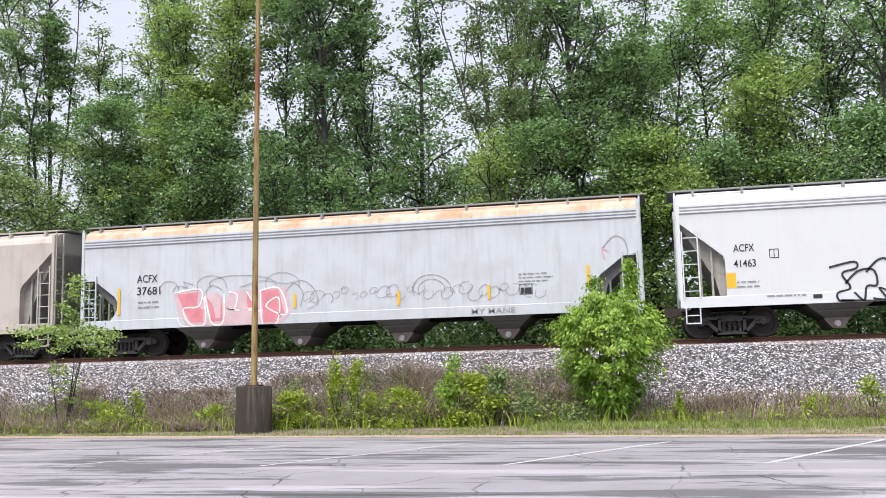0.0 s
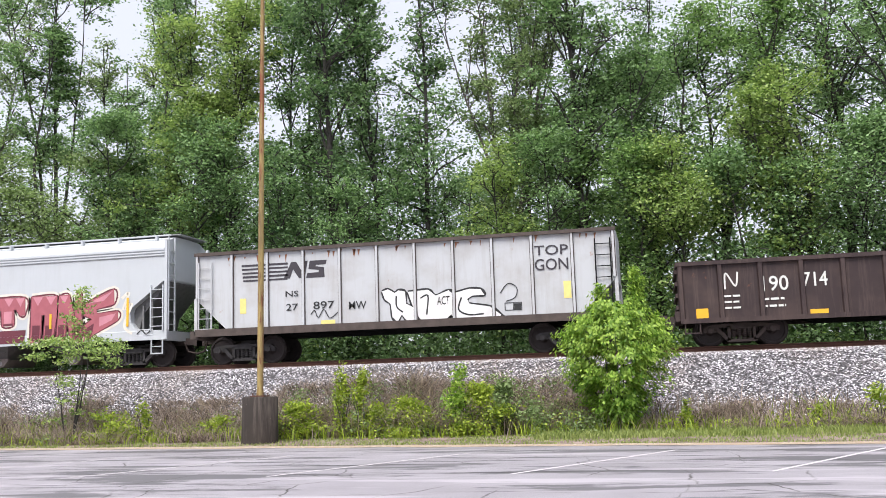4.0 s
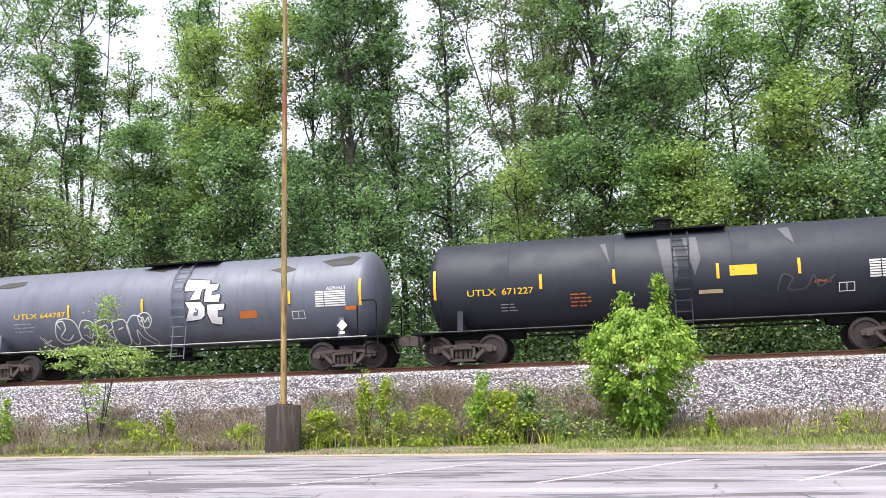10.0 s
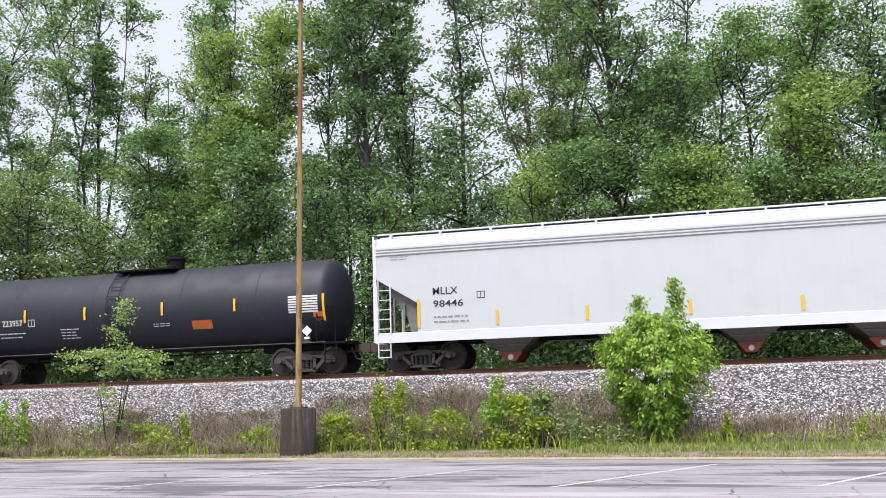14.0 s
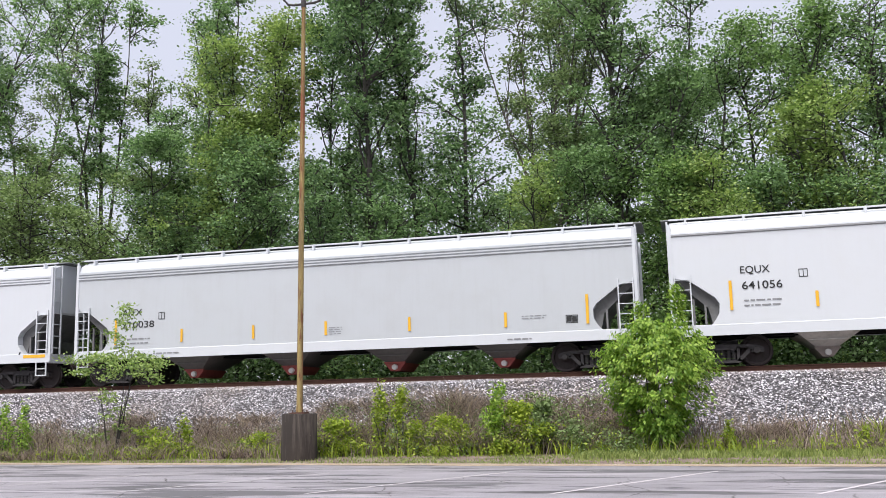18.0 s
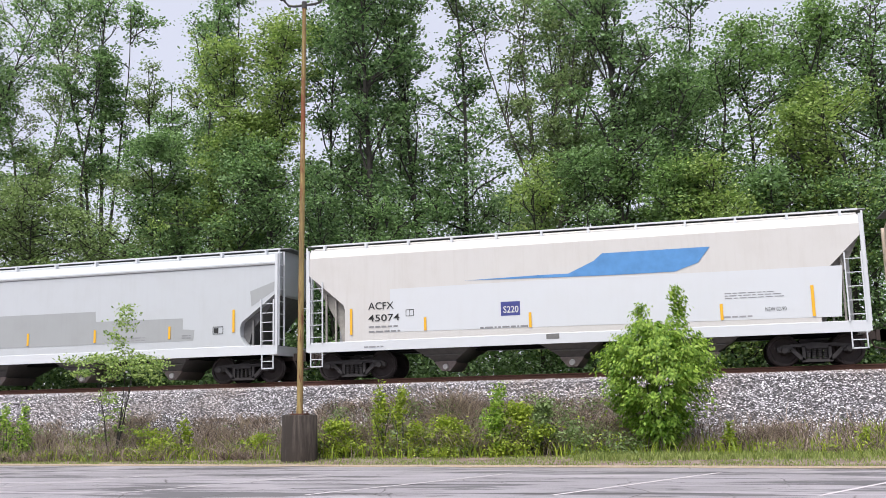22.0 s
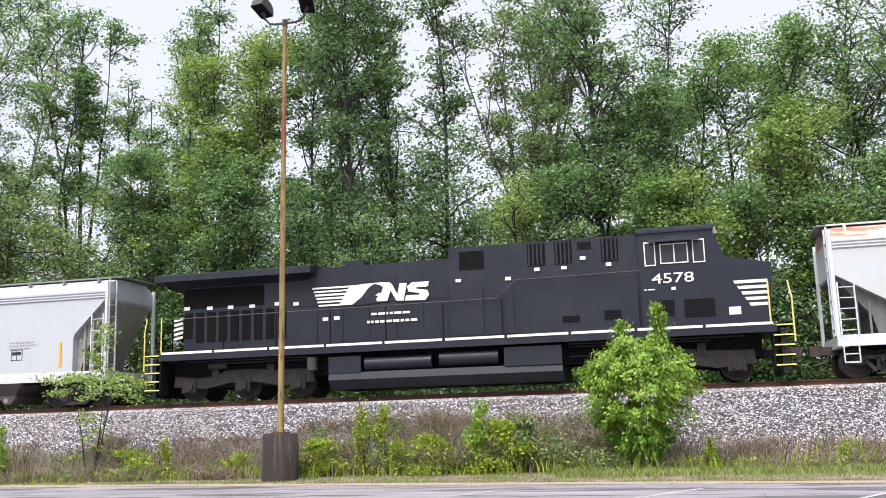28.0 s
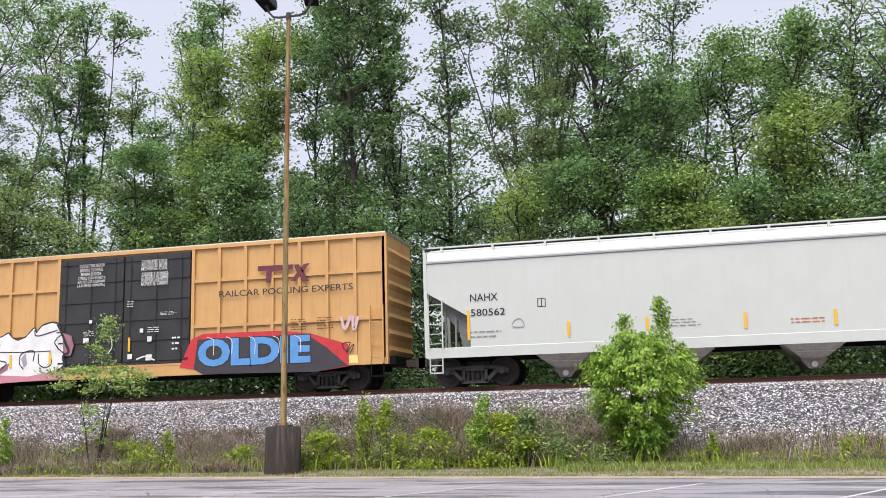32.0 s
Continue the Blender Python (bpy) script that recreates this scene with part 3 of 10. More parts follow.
#   bearing, distance, height, radius, crown from, spread, leaves, leaf size, leaf, bark, stems, form, fork at, rise, limbs, clump
TREES = [
    (35.22, 40, 22.1, 0.18, 0.34, 4.2, 11500, 0.17, "leaf_mid", "bark", 4, "fan", 0.22, 1.5, 52, 0.34),
    (39.04, 44, 24.4, 0.16, 0.3, 3.6, 8500, 0.16, "leaf_pale", "bark_pale", 2, "fan", 0.3, 1.3, 40, 0.36),
    (42.04, 40, 23.6, 0.18, 0.22, 4.2, 15000, 0.17, "leaf_mid", "bark", 2, "col", 0.3, 1.1, 48, 0.45),
    (45.54, 41, 25.5, 0.2, 0.2, 4.4, 12000, 0.18, "leaf_dark", "bark", 1, "col", 0.3, 1.0, 44, 0.5),
    (31.69, 42, 19.5, 0.12, 0.3, 1.7, 3600, 0.15, "leaf_pale", "bark", 2, "fan", 0.05, 1.6, 34, 0.28),
    (31.30, 40, 16.2, 0.11, 0.18, 1.3, 3200, 0.15, "leaf_mid", "bark", 1, "col", 0.05, 1.2, 28, 0.3),
    (28.71, 41, 23.0, 0.14, 0.4, 3.0, 10500, 0.16, "leaf_mid", "bark", 3, "fan", 0.38, 2.2, 46, 0.36),
    (26.27, 37.5, 17.2, 0.17, 0.3, 3.0, 12500, 0.16, "leaf_lime", "bark", 2, "round", 0.45, 1.1, 48, 0.42),
    (29.70, 37, 13.6, 0.12, 0.12, 2.6, 13000, 0.15, "leaf_lime", "bark", 1, "round", 0.3, 0.9, 42, 0.4),
    (25.36, 43, 18.6, 0.14, 0.25, 2.4, 7000, 0.16, "leaf_mid", "bark", 1, "col", 0.3, 1.2, 36, 0.42),
    (22.45, 39, 20.8, 0.13, 0.3, 2.8, 9500, 0.17, "leaf_mid", "bark", 1, "col", 0.3, 1.0, 40, 0.45),
    (19.25, 38, 21.5, 0.23, 0.3, 3.2, 11000, 0.18, "leaf_dark", "bark", 1, "col", 0.3, 1.1, 44, 0.48),
    (20.37, 43, 23.2, 0.12, 0.25, 2.4, 5000, 0.17, "leaf_dark", "bark", 1, "col", 0.3, 1.0, 32, 0.45),
    (18.41, 41, 17.9, 0.1, 0.15, 1.6, 3000, 0.17, "leaf_dark", "bark", 1, "col", 0.3, 0.9, 28, 0.4),
    (15.92, 38.5, 22.3, 0.17, 0.32, 3.0, 7500, 0.17, "leaf_mid", "bark", 1, "col", 0.3, 1.7, 40, 0.36),
    (17.15, 47, 23.6, 0.14, 0.25, 2.6, 5500, 0.17, "leaf_mid", "bark_pale", 1, "col", 0.3, 1.2, 28, 0.4),
    (13.54, 38, 21.2, 0.16, 0.18, 2.2, 8000, 0.18, "leaf_dark", "bark", 1, "col", 0.3, 1.0, 38, 0.42),
    (11.68, 39, 9.5, 0.1, 0.3, 1.6, 1500, 0.16, "leaf_mid", "bark", 2, "fan", 0.4, 0.6, 16, 0.34),
    (8.20, 39, 21.4, 0.17, 0.28, 4.2, 14000, 0.16, "leaf_pale", "bark_pale", 6, "fan", 0.2, 2.0, 66, 0.36),
    (6.75, 44, 21.5, 0.13, 0.25, 2.8, 7500, 0.16, "leaf_mid", "bark", 1, "col", 0.3, 1.2, 32, 0.4),
    (3.48, 37, 20.5, 0.2, 0.3, 3.6, 11500, 0.17, "leaf_mid", "bark", 1, "col", 0.3, 1.6, 54, 0.38),
    (1.67, 43, 21.0, 0.14, 0.25, 2.8, 7500, 0.16, "leaf_mid", "bark", 1, "col", 0.3, 1.2, 34, 0.42),
    (-0.70, 37.5, 14.0, 0.19, 0.34, 3.6, 9000, 0.165, "leaf_mid", "bark", 3, "round", 0.36, 1.3, 50, 0.5),
    (-4.31, 38.5, 16.2, 0.17, 0.3, 3.2, 9500, 0.165, "leaf_rich", "bark", 2, "round", 0.35, 1.0, 52, 0.52),
    (-7.52, 42, 16.9, 0.13, 0.35, 2.8, 5500, 0.17, "leaf_mid", "bark", 2, "fan", 0.4, 1.3, 34, 0.38),
    (-9.15, 36.5, 12.1, 0.15, 0.3, 3.1, 8000, 0.16, "leaf_lime", "bark", 3, "round", 0.3, 0.9, 50, 0.46),
    (-10.74, 38, 16.9, 0.18, 0.3, 3.2, 5800, 0.165, "leaf_mid", "bark", 2, "col", 0.3, 1.2, 46, 0.44),
    (-12.97, 37, 16.2, 0.18, 0.26, 3.4, 4800, 0.165, "leaf_mid", "bark", 1, "col", 0.3, 1.0, 40, 0.5),
    (-16.16, 38, 15.4, 0.18, 0.2, 3.8, 6500, 0.18, "leaf_dark", "bark", 1, "col", 0.3, 1.0, 40, 0.5),
    (-19.62, 38, 14.6, 0.18, 0.2, 3.8, 8000, 0.18, "leaf_mid", "bark", 1, "col", 0.3, 1.0, 40, 0.5),
    (-23.04, 38, 14.2, 0.18, 0.2, 3.8, 7000, 0.18, "leaf_mid", "bark", 1, "col", 0.3, 1.0, 36, 0.5),
    (38.60, 35.5, 11.6, 0.12, 0.08, 3.0, 14000, 0.16, "leaf_olive", "bark", 2, "round", 0.2, 0.35, 46, 0.5),
    (34.66, 35, 10.8, 0.12, 0.08, 3.0, 15000, 0.16, "leaf_olive", "bark", 2, "round", 0.2, 0.3, 46, 0.5),
    (42.32, 35.5, 12.4, 0.12, 0.08, 3.2, 12000, 0.17, "leaf_olive", "bark", 2, "round", 0.2, 0.4, 40, 0.55),
    (45.80, 36, 12.7, 0.12, 0.08, 3.4, 10000, 0.17, "leaf_dark", "bark", 2, "round", 0.2, 0.4, 40, 0.55),
    (30.19, 36, 12.6, 0.1, 0.05, 2.4, 15000, 0.15, "leaf_mid", "bark", 2, "round", 0.2, 0.8, 44, 0.4),
    (27.21, 35.5, 11.8, 0.1, 0.05, 2.4, 15000, 0.15, "leaf_mid", "bark", 1, "round", 0.2, 0.8, 44, 0.4),
    (23.99, 36, 11.5, 0.1, 0.05, 2.2, 12000, 0.15, "leaf_mid", "bark", 1, "round", 0.2, 0.8, 40, 0.4),
    (21.06, 36, 10.1, 0.1, 0.05, 1.9, 7500, 0.16, "leaf_dark", "bark", 1, "round", 0.2, 0.8, 34, 0.4),
    (17.92, 36, 8.8, 0.08, 0.05, 1.6, 5000, 0.16, "leaf_mid", "bark", 1, "round", 0.2, 0.8, 28, 0.38),
    (14.77, 36.5, 8.6, 0.08, 0.05, 1.5, 4500, 0.16, "leaf_dark", "bark", 1, "round", 0.2, 0.8, 28, 0.38),
    (8.82, 36, 9.6, 0.09, 0.05, 1.9, 10000, 0.15, "leaf_lime", "bark", 2, "round", 0.2, 1.0, 38, 0.36),
    (5.89, 36.5, 9.8, 0.09, 0.05, 2.2, 11000, 0.15, "leaf_mid", "bark", 1, "round", 0.2, 0.8, 40, 0.4),
    (2.67, 37, 10.2, 0.1, 0.05, 2.2, 9000, 0.16, "leaf_rich", "bark", 1, "round", 0.2, 0.8, 38, 0.45),
    (0.68, 36, 9.1, 0.1, 0.05, 2.0, 10000, 0.17, "leaf_rich", "bark", 1, "round", 0.2, 0.7, 38, 0.45),
    (-2.89, 35.5, 9.0, 0.1, 0.05, 2.2, 9500, 0.16, "leaf_lime", "bark", 1, "round", 0.2, 0.8, 38, 0.45),
    (-6.01, 36, 8.5, 0.1, 0.05, 2.0, 8000, 0.16, "leaf_mid", "bark", 1, "round", 0.2, 0.8, 34, 0.42),
    (-8.41, 36, 8.0, 0.09, 0.05, 1.8, 5000, 0.16, "leaf_mid", "bark", 1, "round", 0.2, 0.8, 30, 0.42),
    (-11.30, 36, 9.3, 0.1, 0.05, 2.4, 9000, 0.16, "leaf_mid", "bark", 1, "round", 0.2, 0.8, 36, 0.45),
    (-14.59, 36, 8.9, 0.1, 0.05, 2.6, 8000, 0.17, "leaf_dark", "bark", 1, "round", 0.2, 0.8, 34, 0.45),
]
for i, row in enumerate(TREES):
    make_tree(*row[:6], int(row[6] * (1.5 if row[2] > 12 else 1.2)), row[7] * (0.9 if row[2] > 12 else 0.82), *row[8:], 100 + i)
# a second row, deeper in the wood
rng_row = np.random.default_rng(77)
for i in range(21):
    b = 44 - 3.0 * i + rng_row.uniform(-0.8, 0.8)
    open_wood = 4 < b < 19
    make_tree(b, rng_row.uniform(48, 58), rng_row.uniform(14, 19) * (0.85 if open_wood else 1), 0.14, 0.10, 3.8, 8500 if open_wood else 7000 if b < -2 else 11000, 0.19,
              ("leaf_dark", "leaf_mid", "leaf_mid")[i % 3], "bark", 1, "col", 0.3, 1.0, 30, 0.55, 300 + i)


def shrub_points(n, w, d, h, rng, clumps=26):
    """Leaf places of a bush: overlapping shoots, wide in the middle."""
    cz = rng.uniform(0.05, 1.0, clumps)
    wid = np.sin(np.clip(cz * 0.95 + 0.12, 0, 1) * math.pi) ** 0.7
    a = rng.uniform(0, 6.28, clumps)
    rad = rng.uniform(0.15, 1.0, clumps) ** 0.6 * wid
    c = np.stack([np.cos(a) * rad * w / 2, np.sin(a) * rad * d / 2, cz * h], -1)
    k = rng.integers(0, clumps, n)
    return c[k] + rng.normal(0, 1, (n, 3)) * np.array([0.13 * w, 0.13 * d, 0.085 * h])


def build_undergrowth():
    """Dense shrubs along the far side of the track."""
    rng = np.random.default_rng(9)
    # most leaves use the colour that has the wood's shade built in
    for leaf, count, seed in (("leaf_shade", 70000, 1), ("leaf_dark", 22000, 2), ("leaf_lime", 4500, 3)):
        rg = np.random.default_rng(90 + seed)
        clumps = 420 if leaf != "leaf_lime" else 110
        bx = rg.uniform(-38, 18, clumps)
        by = rg.uniform(34.2, 40, clumps)
        bh = rg.uniform(0.5, 1.0, clumps) * np.interp(by, [34.2, 40], [2.6, 5.0])
        k = rg.integers(0, clumps, count)
        u = rg.uniform(0, 1, count)
        pts = np.stack([bx[k] + rg.normal(0, 0.55, count), by[k] + rg.normal(0, 0.5, count), 1.1 + u * bh[k] + rg.normal(0, 0.2, count)], -1)
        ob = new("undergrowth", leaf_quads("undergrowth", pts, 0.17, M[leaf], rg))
        words = {"leaf_shade": "shade-darkened green", "leaf_dark": "dark green", "leaf_lime": "yellow-green"}[leaf]
        tagged(ob, "dense %s undergrowth along the edge of the wood" % words, "undergrowth", kind="stuff")


build_undergrowth()


def build_far_wood():
    """The close dark wood behind the first rows of trees."""
    rg = np.random.default_rng(55)
    clumps, count = 520, 42000
    bx, by = rg.uniform(-75, 32, clumps), rg.uniform(52, 68, clumps)
    bh = rg.uniform(5, 12.5, clumps)
    k = rg.integers(0, clumps, count)
    z = 1.2 + rg.uniform(0, 1, count) * bh[k]
    pts = np.stack([bx[k] + rg.normal(0, 1.3, count), by[k] + rg.normal(0, 1.2, count), z], -1)
    tagged(new("far_wood", leaf_quads("far_wood", pts, 0.42, M["leaf_dark"], rg)), "close dark green wood in the distance", "wood", kind="stuff")


build_far_wood()


def make_bush(x, y, w, d, h, n, size, leaf, seed, name="bush", label="", clumps=26, points=None, stems=7):
    rng = np.random.default_rng(seed)
    z = ground_height(x, y) - 0.03
    t = thing(name, pose(x, y, z), label, "bush")
    for k in range(stems):
        a = rng.uniform(0, 6.28)
        pts = bent(np.array([0.08 * math.cos(a), 0.08 * math.sin(a), 0.0]), np.array([0.35 * math.cos(a) * w / h, 0.35 * math.sin(a) * d / h, 1.0]), h * rng.uniform(0.45, 0.75), 6, rng, 0.08)
        stem = Build()
        fast_tube(stem, pts, 0.016 + 0.0035 * h, 0.006, 5)
        part("stem", stem, M["bark"], t)
    p = shrub_points(n, w, d, h, rng, clumps) if points is None else points(rng)
    if points is big_bush_points:
        # leaves below about 1.3 m take the deeper green
        old = p[:, 2] + rng.normal(0, 0.45, len(p)) < 1.3
        part("foliage", leaf_quads("foliage", p[old], size, M["leaf_deep"], rng, 0.5, 0.26, 0.7), None, t, "deeper green lower leaves")
        p = p[~old]
    part("foliage", leaf_quads("foliage", p, size, M[leaf], rng, 0.5, 0.26, 0.7 if points is big_bush_points else 0.0), None, t)
    return t


def big_bush_points(rng):
    """Arching shoots of a full bush with upright leaders, leaves in tufts along their outer ends."""
    c = []
    for _ in range(300):
        z = rng.uniform(0.15, 3.25)
        half = np.interp(z, [0.1, 0.5, 0.9, 1.6, 2.3, 2.8, 3.3], [0.3, 0.62, 1.0, 1.45, 1.62, 1.3, 0.55]) * rng.uniform(0.6, 1.1)
        a = rng.uniform(0, 6.28)
        tip = np.array([half * math.cos(a), half * math.sin(a) * 0.9, z])
        for k in range(5):
            c.append(tip * np.array([1 - 0.08 * k, 1 - 0.08 * k, 1]) + np.array([0, 0, rng.normal(0, 0.05) - 0.015 * k * k + 0.06 * k]))
    for x, z0, z1, wide, n in ((-0.38, 2.6, 3.8, 0.15, 80), (0.58, 2.6, 4.25, 0.14, 110), (1.05, 2.2, 3.0, 0.16, 50), (0.1, 2.6, 3.3, 0.2, 60), (-1.1, 2.0, 2.8, 0.2, 50)):
        for k in range(n):
            u = k / (n - 1)
            c.append(np.array([x + rng.normal(0, wide) * (1.6 - 1.3 * u), rng.normal(0, wide) * (1.6 - 1.3 * u), z0 + (z1 - z0) * u]))
    c = np.array(c)
    k = rng.integers(0, len(c), 24000)
    return c[k] + rng.normal(0, 1, (24000, 3)) * np.array([0.075, 0.075, 0.06])


make_bush(-1.0, 25.2, 3.1, 2.8, 4.1, 0, 0.108, "leaf_bush", 5, "bush", "bright green leafy bush with upright leaders beside the gravel", points=big_bush_points)


def sapling_points(rng):
    """A flat spread crown in tiers, a thin leader and a few low shoots."""
    c = []
    for _ in range(40):
        a, q = rng.uniform(0, 6.28), rng.uniform(0.15, 1.0) ** 0.6
        c.append((1.7 * q * math.cos(a), 1.1 * q * math.sin(a), rng.choice((2.35, 2.65, 2.9)) + rng.normal(0, 0.07) + 0.2 * (1 - q)))
    for k in range(12):
        c.append((0.1 + 0.022 * k + rng.normal(0, 0.13), rng.normal(0, 0.12), 3.05 + 0.135 * k))
    for k in range(9):
        c.append((rng.normal(0, 0.35), rng.normal(0, 0.3), rng.uniform(0.6, 2.2)))
    c = np.array(c)
    k = rng.integers(0, len(c), 3000)
    return c[k] + rng.normal(0, 1, (3000, 3)) * np.array([0.16, 0.16, 0.06])


make_bush(-16.95, 25.25, 1.9, 1.6, 4.4, 0, 0.115, "leaf_lime", 6, "sapling", "thin green sapling with a flat spread crown beside the gravel", points=sapling_points, stems=4)
WEEDS = [(-9.7, 1.4, 1.0, 1100, "leaf_weed"), (-8.5, 0.5, 1.85, 480, "leaf_weed"), (-7.85, 0.62, 1.75, 640, "leaf_weed"), (-7.45, 0.8, 0.85, 420, "leaf_weed"), (-6.6, 1.1, 1.1, 850, "leaf_weed"),
         (-6.1, 0.7, 0.75, 320, "leaf_weed"), (-5.15, 0.85, 1.85, 900, "leaf_bush"), (-4.65, 1.5, 1.25, 1150, "leaf_weed"), (-4.0, 0.8, 1.5, 620, "leaf_olive"), (-3.2, 0.9, 0.85, 380, "leaf_olive"),
         (-14.5, 0.55, 1.2, 330, "leaf_weed"), (-15.7, 2.0, 0.85, 1150, "leaf_weed"), (-12.1, 1.0, 0.75, 480, "leaf_weed"), (0.66, 0.35, 0.75, 200, "leaf_weed"), (3.8, 0.42, 0.65, 220, "leaf_weed"),
         (5.2, 0.7, 1.0, 330, "leaf_weed"), (-20.6, 0.62, 1.55, 520, "leaf_bush"), (-19.9, 0.55, 1.58, 460, "leaf_bush")]
for i, (x, w, h, n, lf) in enumerate(WEEDS):
    make_bush(x, 25.0, w, w * 0.8, h, int(n * 1.7), 0.105, lf, 40 + i, "weed_bush", "low yellow-green weedy bush at the foot of the gravel bank", 16, stems=5)


def build_stalks():
    """Dead stalks, green weeds and the grass strip."""
    for seed, name, n, mat, x0, x1, y0, y1, h0, h1, slim, spots, label in (
            (1, "dead_weeds", 24000, "straw", -27, -10.8, 24.3, 27.35, 0.05, 0.36, 0.010, 110, "tangle of dry pinkish-brown weed stalks"),
            (5, "dry_brush", 26000, "straw", -11.2, -1.6, 25.0, 27.75, 0.08, 0.50, 0.010, 90, "mound of dry mauve-brown brush on the bank"),
            (6, "dead_weeds", 11500, "straw", -0.6, 12, 24.4, 26.3, 0.05, 0.32, 0.010, 26, "heaps of dry pinkish-brown stalks beside the gravel"),
            (4, "dead_stems", 4500, "straw", -27, 12, 24.6, 26.6, 0.25, 0.75, 0.009, 0, "upright dry grey-brown weed stems"),
            (2, "green_weeds", 3600, "leaf_weed", -27, 12, 24.2, 26.2, 0.12, 0.45, 0.014, 0, "sparse green weeds among dry stalks"),
            (7, "tall_grass", 9000, "grass", -3.0, 12, 23.0, 24.9, 0.06, 0.20, 0.010, 0, "taller green grass at the foot of the bank"),
            (3, "grass_strip", 46000, "grass", -27, 12, 20.3, 25.4, 0.015, 0.07, 0.008, 0, "narrow strip of short grass beside the car park")):
        rng = np.random.default_rng(600 + seed)
        x = rng.uniform(x0, x1, n)
        if spots:
            which = rng.integers(0, spots, n)
            x = np.clip(rng.uniform(x0, x1, spots)[which] + rng.normal(0, 0.38, n), x0, x1)
        e = np.array([edge(a) for a in x])
        lo = np.maximum(y0, e + (0.05 if seed == 3 else 0.9))
        hi = np.minimum(y1, lo + 3.0) if seed == 3 else y1 + 0.3 * np.array([noise.noise((a * 0.4, 2.2, 0)) for a in x])
        y = lo + (hi - lo) * rng.uniform(0, 1, n)
        if seed == 3:
            thick = np.array([noise.noise((a * 0.8, b * 1.3, 5.0)) + 0.5 * noise.noise((a * 2.6, b * 2.6, 1.0)) for a, b in zip(x, y)])
            keep = thick + rng.normal(0, 0.3, n) > 0.0
            x, y, n = x[keep], y[keep], int(keep.sum())
        if spots:
            y = np.clip(lo + (hi - lo) * rng.uniform(0, 1, spots)[which] + rng.normal(0, 0.25, n), lo, hi)
        z = np.array([ground_height(a, b) for a, b in zip(x, y)])
        h = rng.uniform(h0, h1, n) * (1 + 0.5 * np.array([noise.noise((a * 0.6, b * 0.6, seed)) for a, b in zip(x, y)]))
        if spots:
            h *= rng.uniform(0.4, 1.7, spots)[which]
        d = rng.normal(0, 1.3 if spots else 0.45, (n, 2))
        a = rng.uniform(0, 3.14, n)
        sx, sy = np.cos(a) * slim, np.sin(a) * slim
        top = np.stack([x + d[:, 0] * h, y + d[:, 1] * h, z + h], -1)
        mid = np.stack([x + d[:, 0] * h * 0.3, y + d[:, 1] * h * 0.3, z + h * 0.55], -1)
        o = np.stack([sx, sy, np.zeros(n)], -1)
        p = np.stack([x, y, z - 0.03], -1)
        v = np.stack([p - o, p + o, mid + o, mid - o, top], 1).reshape(-1, 3)
        k = np.arange(n)[:, None] * 5
        tris = np.concatenate([k + np.array([[0, 1, 2]]), k + np.array([[0, 2, 3]]), k + np.array([[3, 2, 4]])])
        tagged(new(name, big_mesh(name, v, tris, M[mat])), label, "grass" if seed in (3, 7) else "weeds", kind="stuff")


build_stalks()


def build_thicket():
    """Leafy weeds and brambles between the bushes."""
    rng = np.random.default_rng(31)
    for leaf, count, x0, x1, y1, top, words in (("leaf_weed", 3600, -10.2, -1.8, 26.2, 0.7, "yellow-green"), ("leaf_olive", 9500, -10.6, -1.6, 27.6, 0.8, "olive-green"),
                                                ("leaf_weed", 2200, -24.0, -11.0, 25.8, 0.4, "pale green"), ("leaf_weed", 2000, -0.2, 10.0, 25.4, 0.35, "yellow-green"),
                                                ("leaf_olive", 2600, -24.0, -11.0, 26.8, 0.5, "dull green")):
        spots = 70
        bx, by = rng.uniform(x0, x1, spots), rng.uniform(24.3, y1, spots)
        bh = rng.uniform(0.25, 1.0, spots) * top
        k = rng.integers(0, spots, count)
        x = bx[k] + rng.normal(0, 0.16 + 0.05 * top, count)
        y = by[k] + rng.normal(0, 0.16, count)
        z = np.array([ground_height(a, b) for a, b in zip(x, y)]) + rng.uniform(0.02, 1, count) * bh[k]
        ob = new("bramble_thicket", leaf_quads("bramble_thicket", np.stack([x, y, z], -1), 0.08, M[leaf], rng, 0.5))
        tagged(ob, "low thicket of %s brambles and weeds on the bank" % words, "weeds", kind="stuff")


build_thicket()


def build_edge_drift():
    """Sand and crumbs washed up along the edge of the asphalt."""
    xs = np.arange(-27, 12, 0.25)
    far = [edge(x) + 0.12 + 0.10 * noise.noise((x * 0.9, 4.0, 0)) for x in xs]
    near = [edge(x) - 0.22 + 0.20 * noise.noise((x * 0.7, 8.0, 0)) + 0.10 * noise.noise((x * 3.1, 1.0, 0)) for x in xs]
    v = [(x, y, 0.006 if side == 0 else 0.03) for x, a, b in zip(xs, near, far) for side, y in enumerate((a, b))]
    f = [(2 * i, 2 * i + 2, 2 * i + 3, 2 * i + 1) for i in range(len(xs) - 1)]
    tagged(new("sand_drift", big_mesh("sand_drift", v, f, M["sand"])), "thin tan sand and grit along the asphalt's edge", "sand", kind="structure")


sd = Nodes("tan_grit", 0.95)
sd.colour(sd.mix(sd.ramp(sd.noise(3, 6), 0.4, 0.62), (0.30, 0.23, 0.17), sd.mix(sd.ramp(sd.noise(30, 3), 0.4, 0.6), (0.44, 0.37, 0.29), (0.20, 0.16, 0.12))))
sd.bump(sd.noise(40, 4), 0.6, 0.02)
M["sand"] = sd.mat
build_edge_drift()


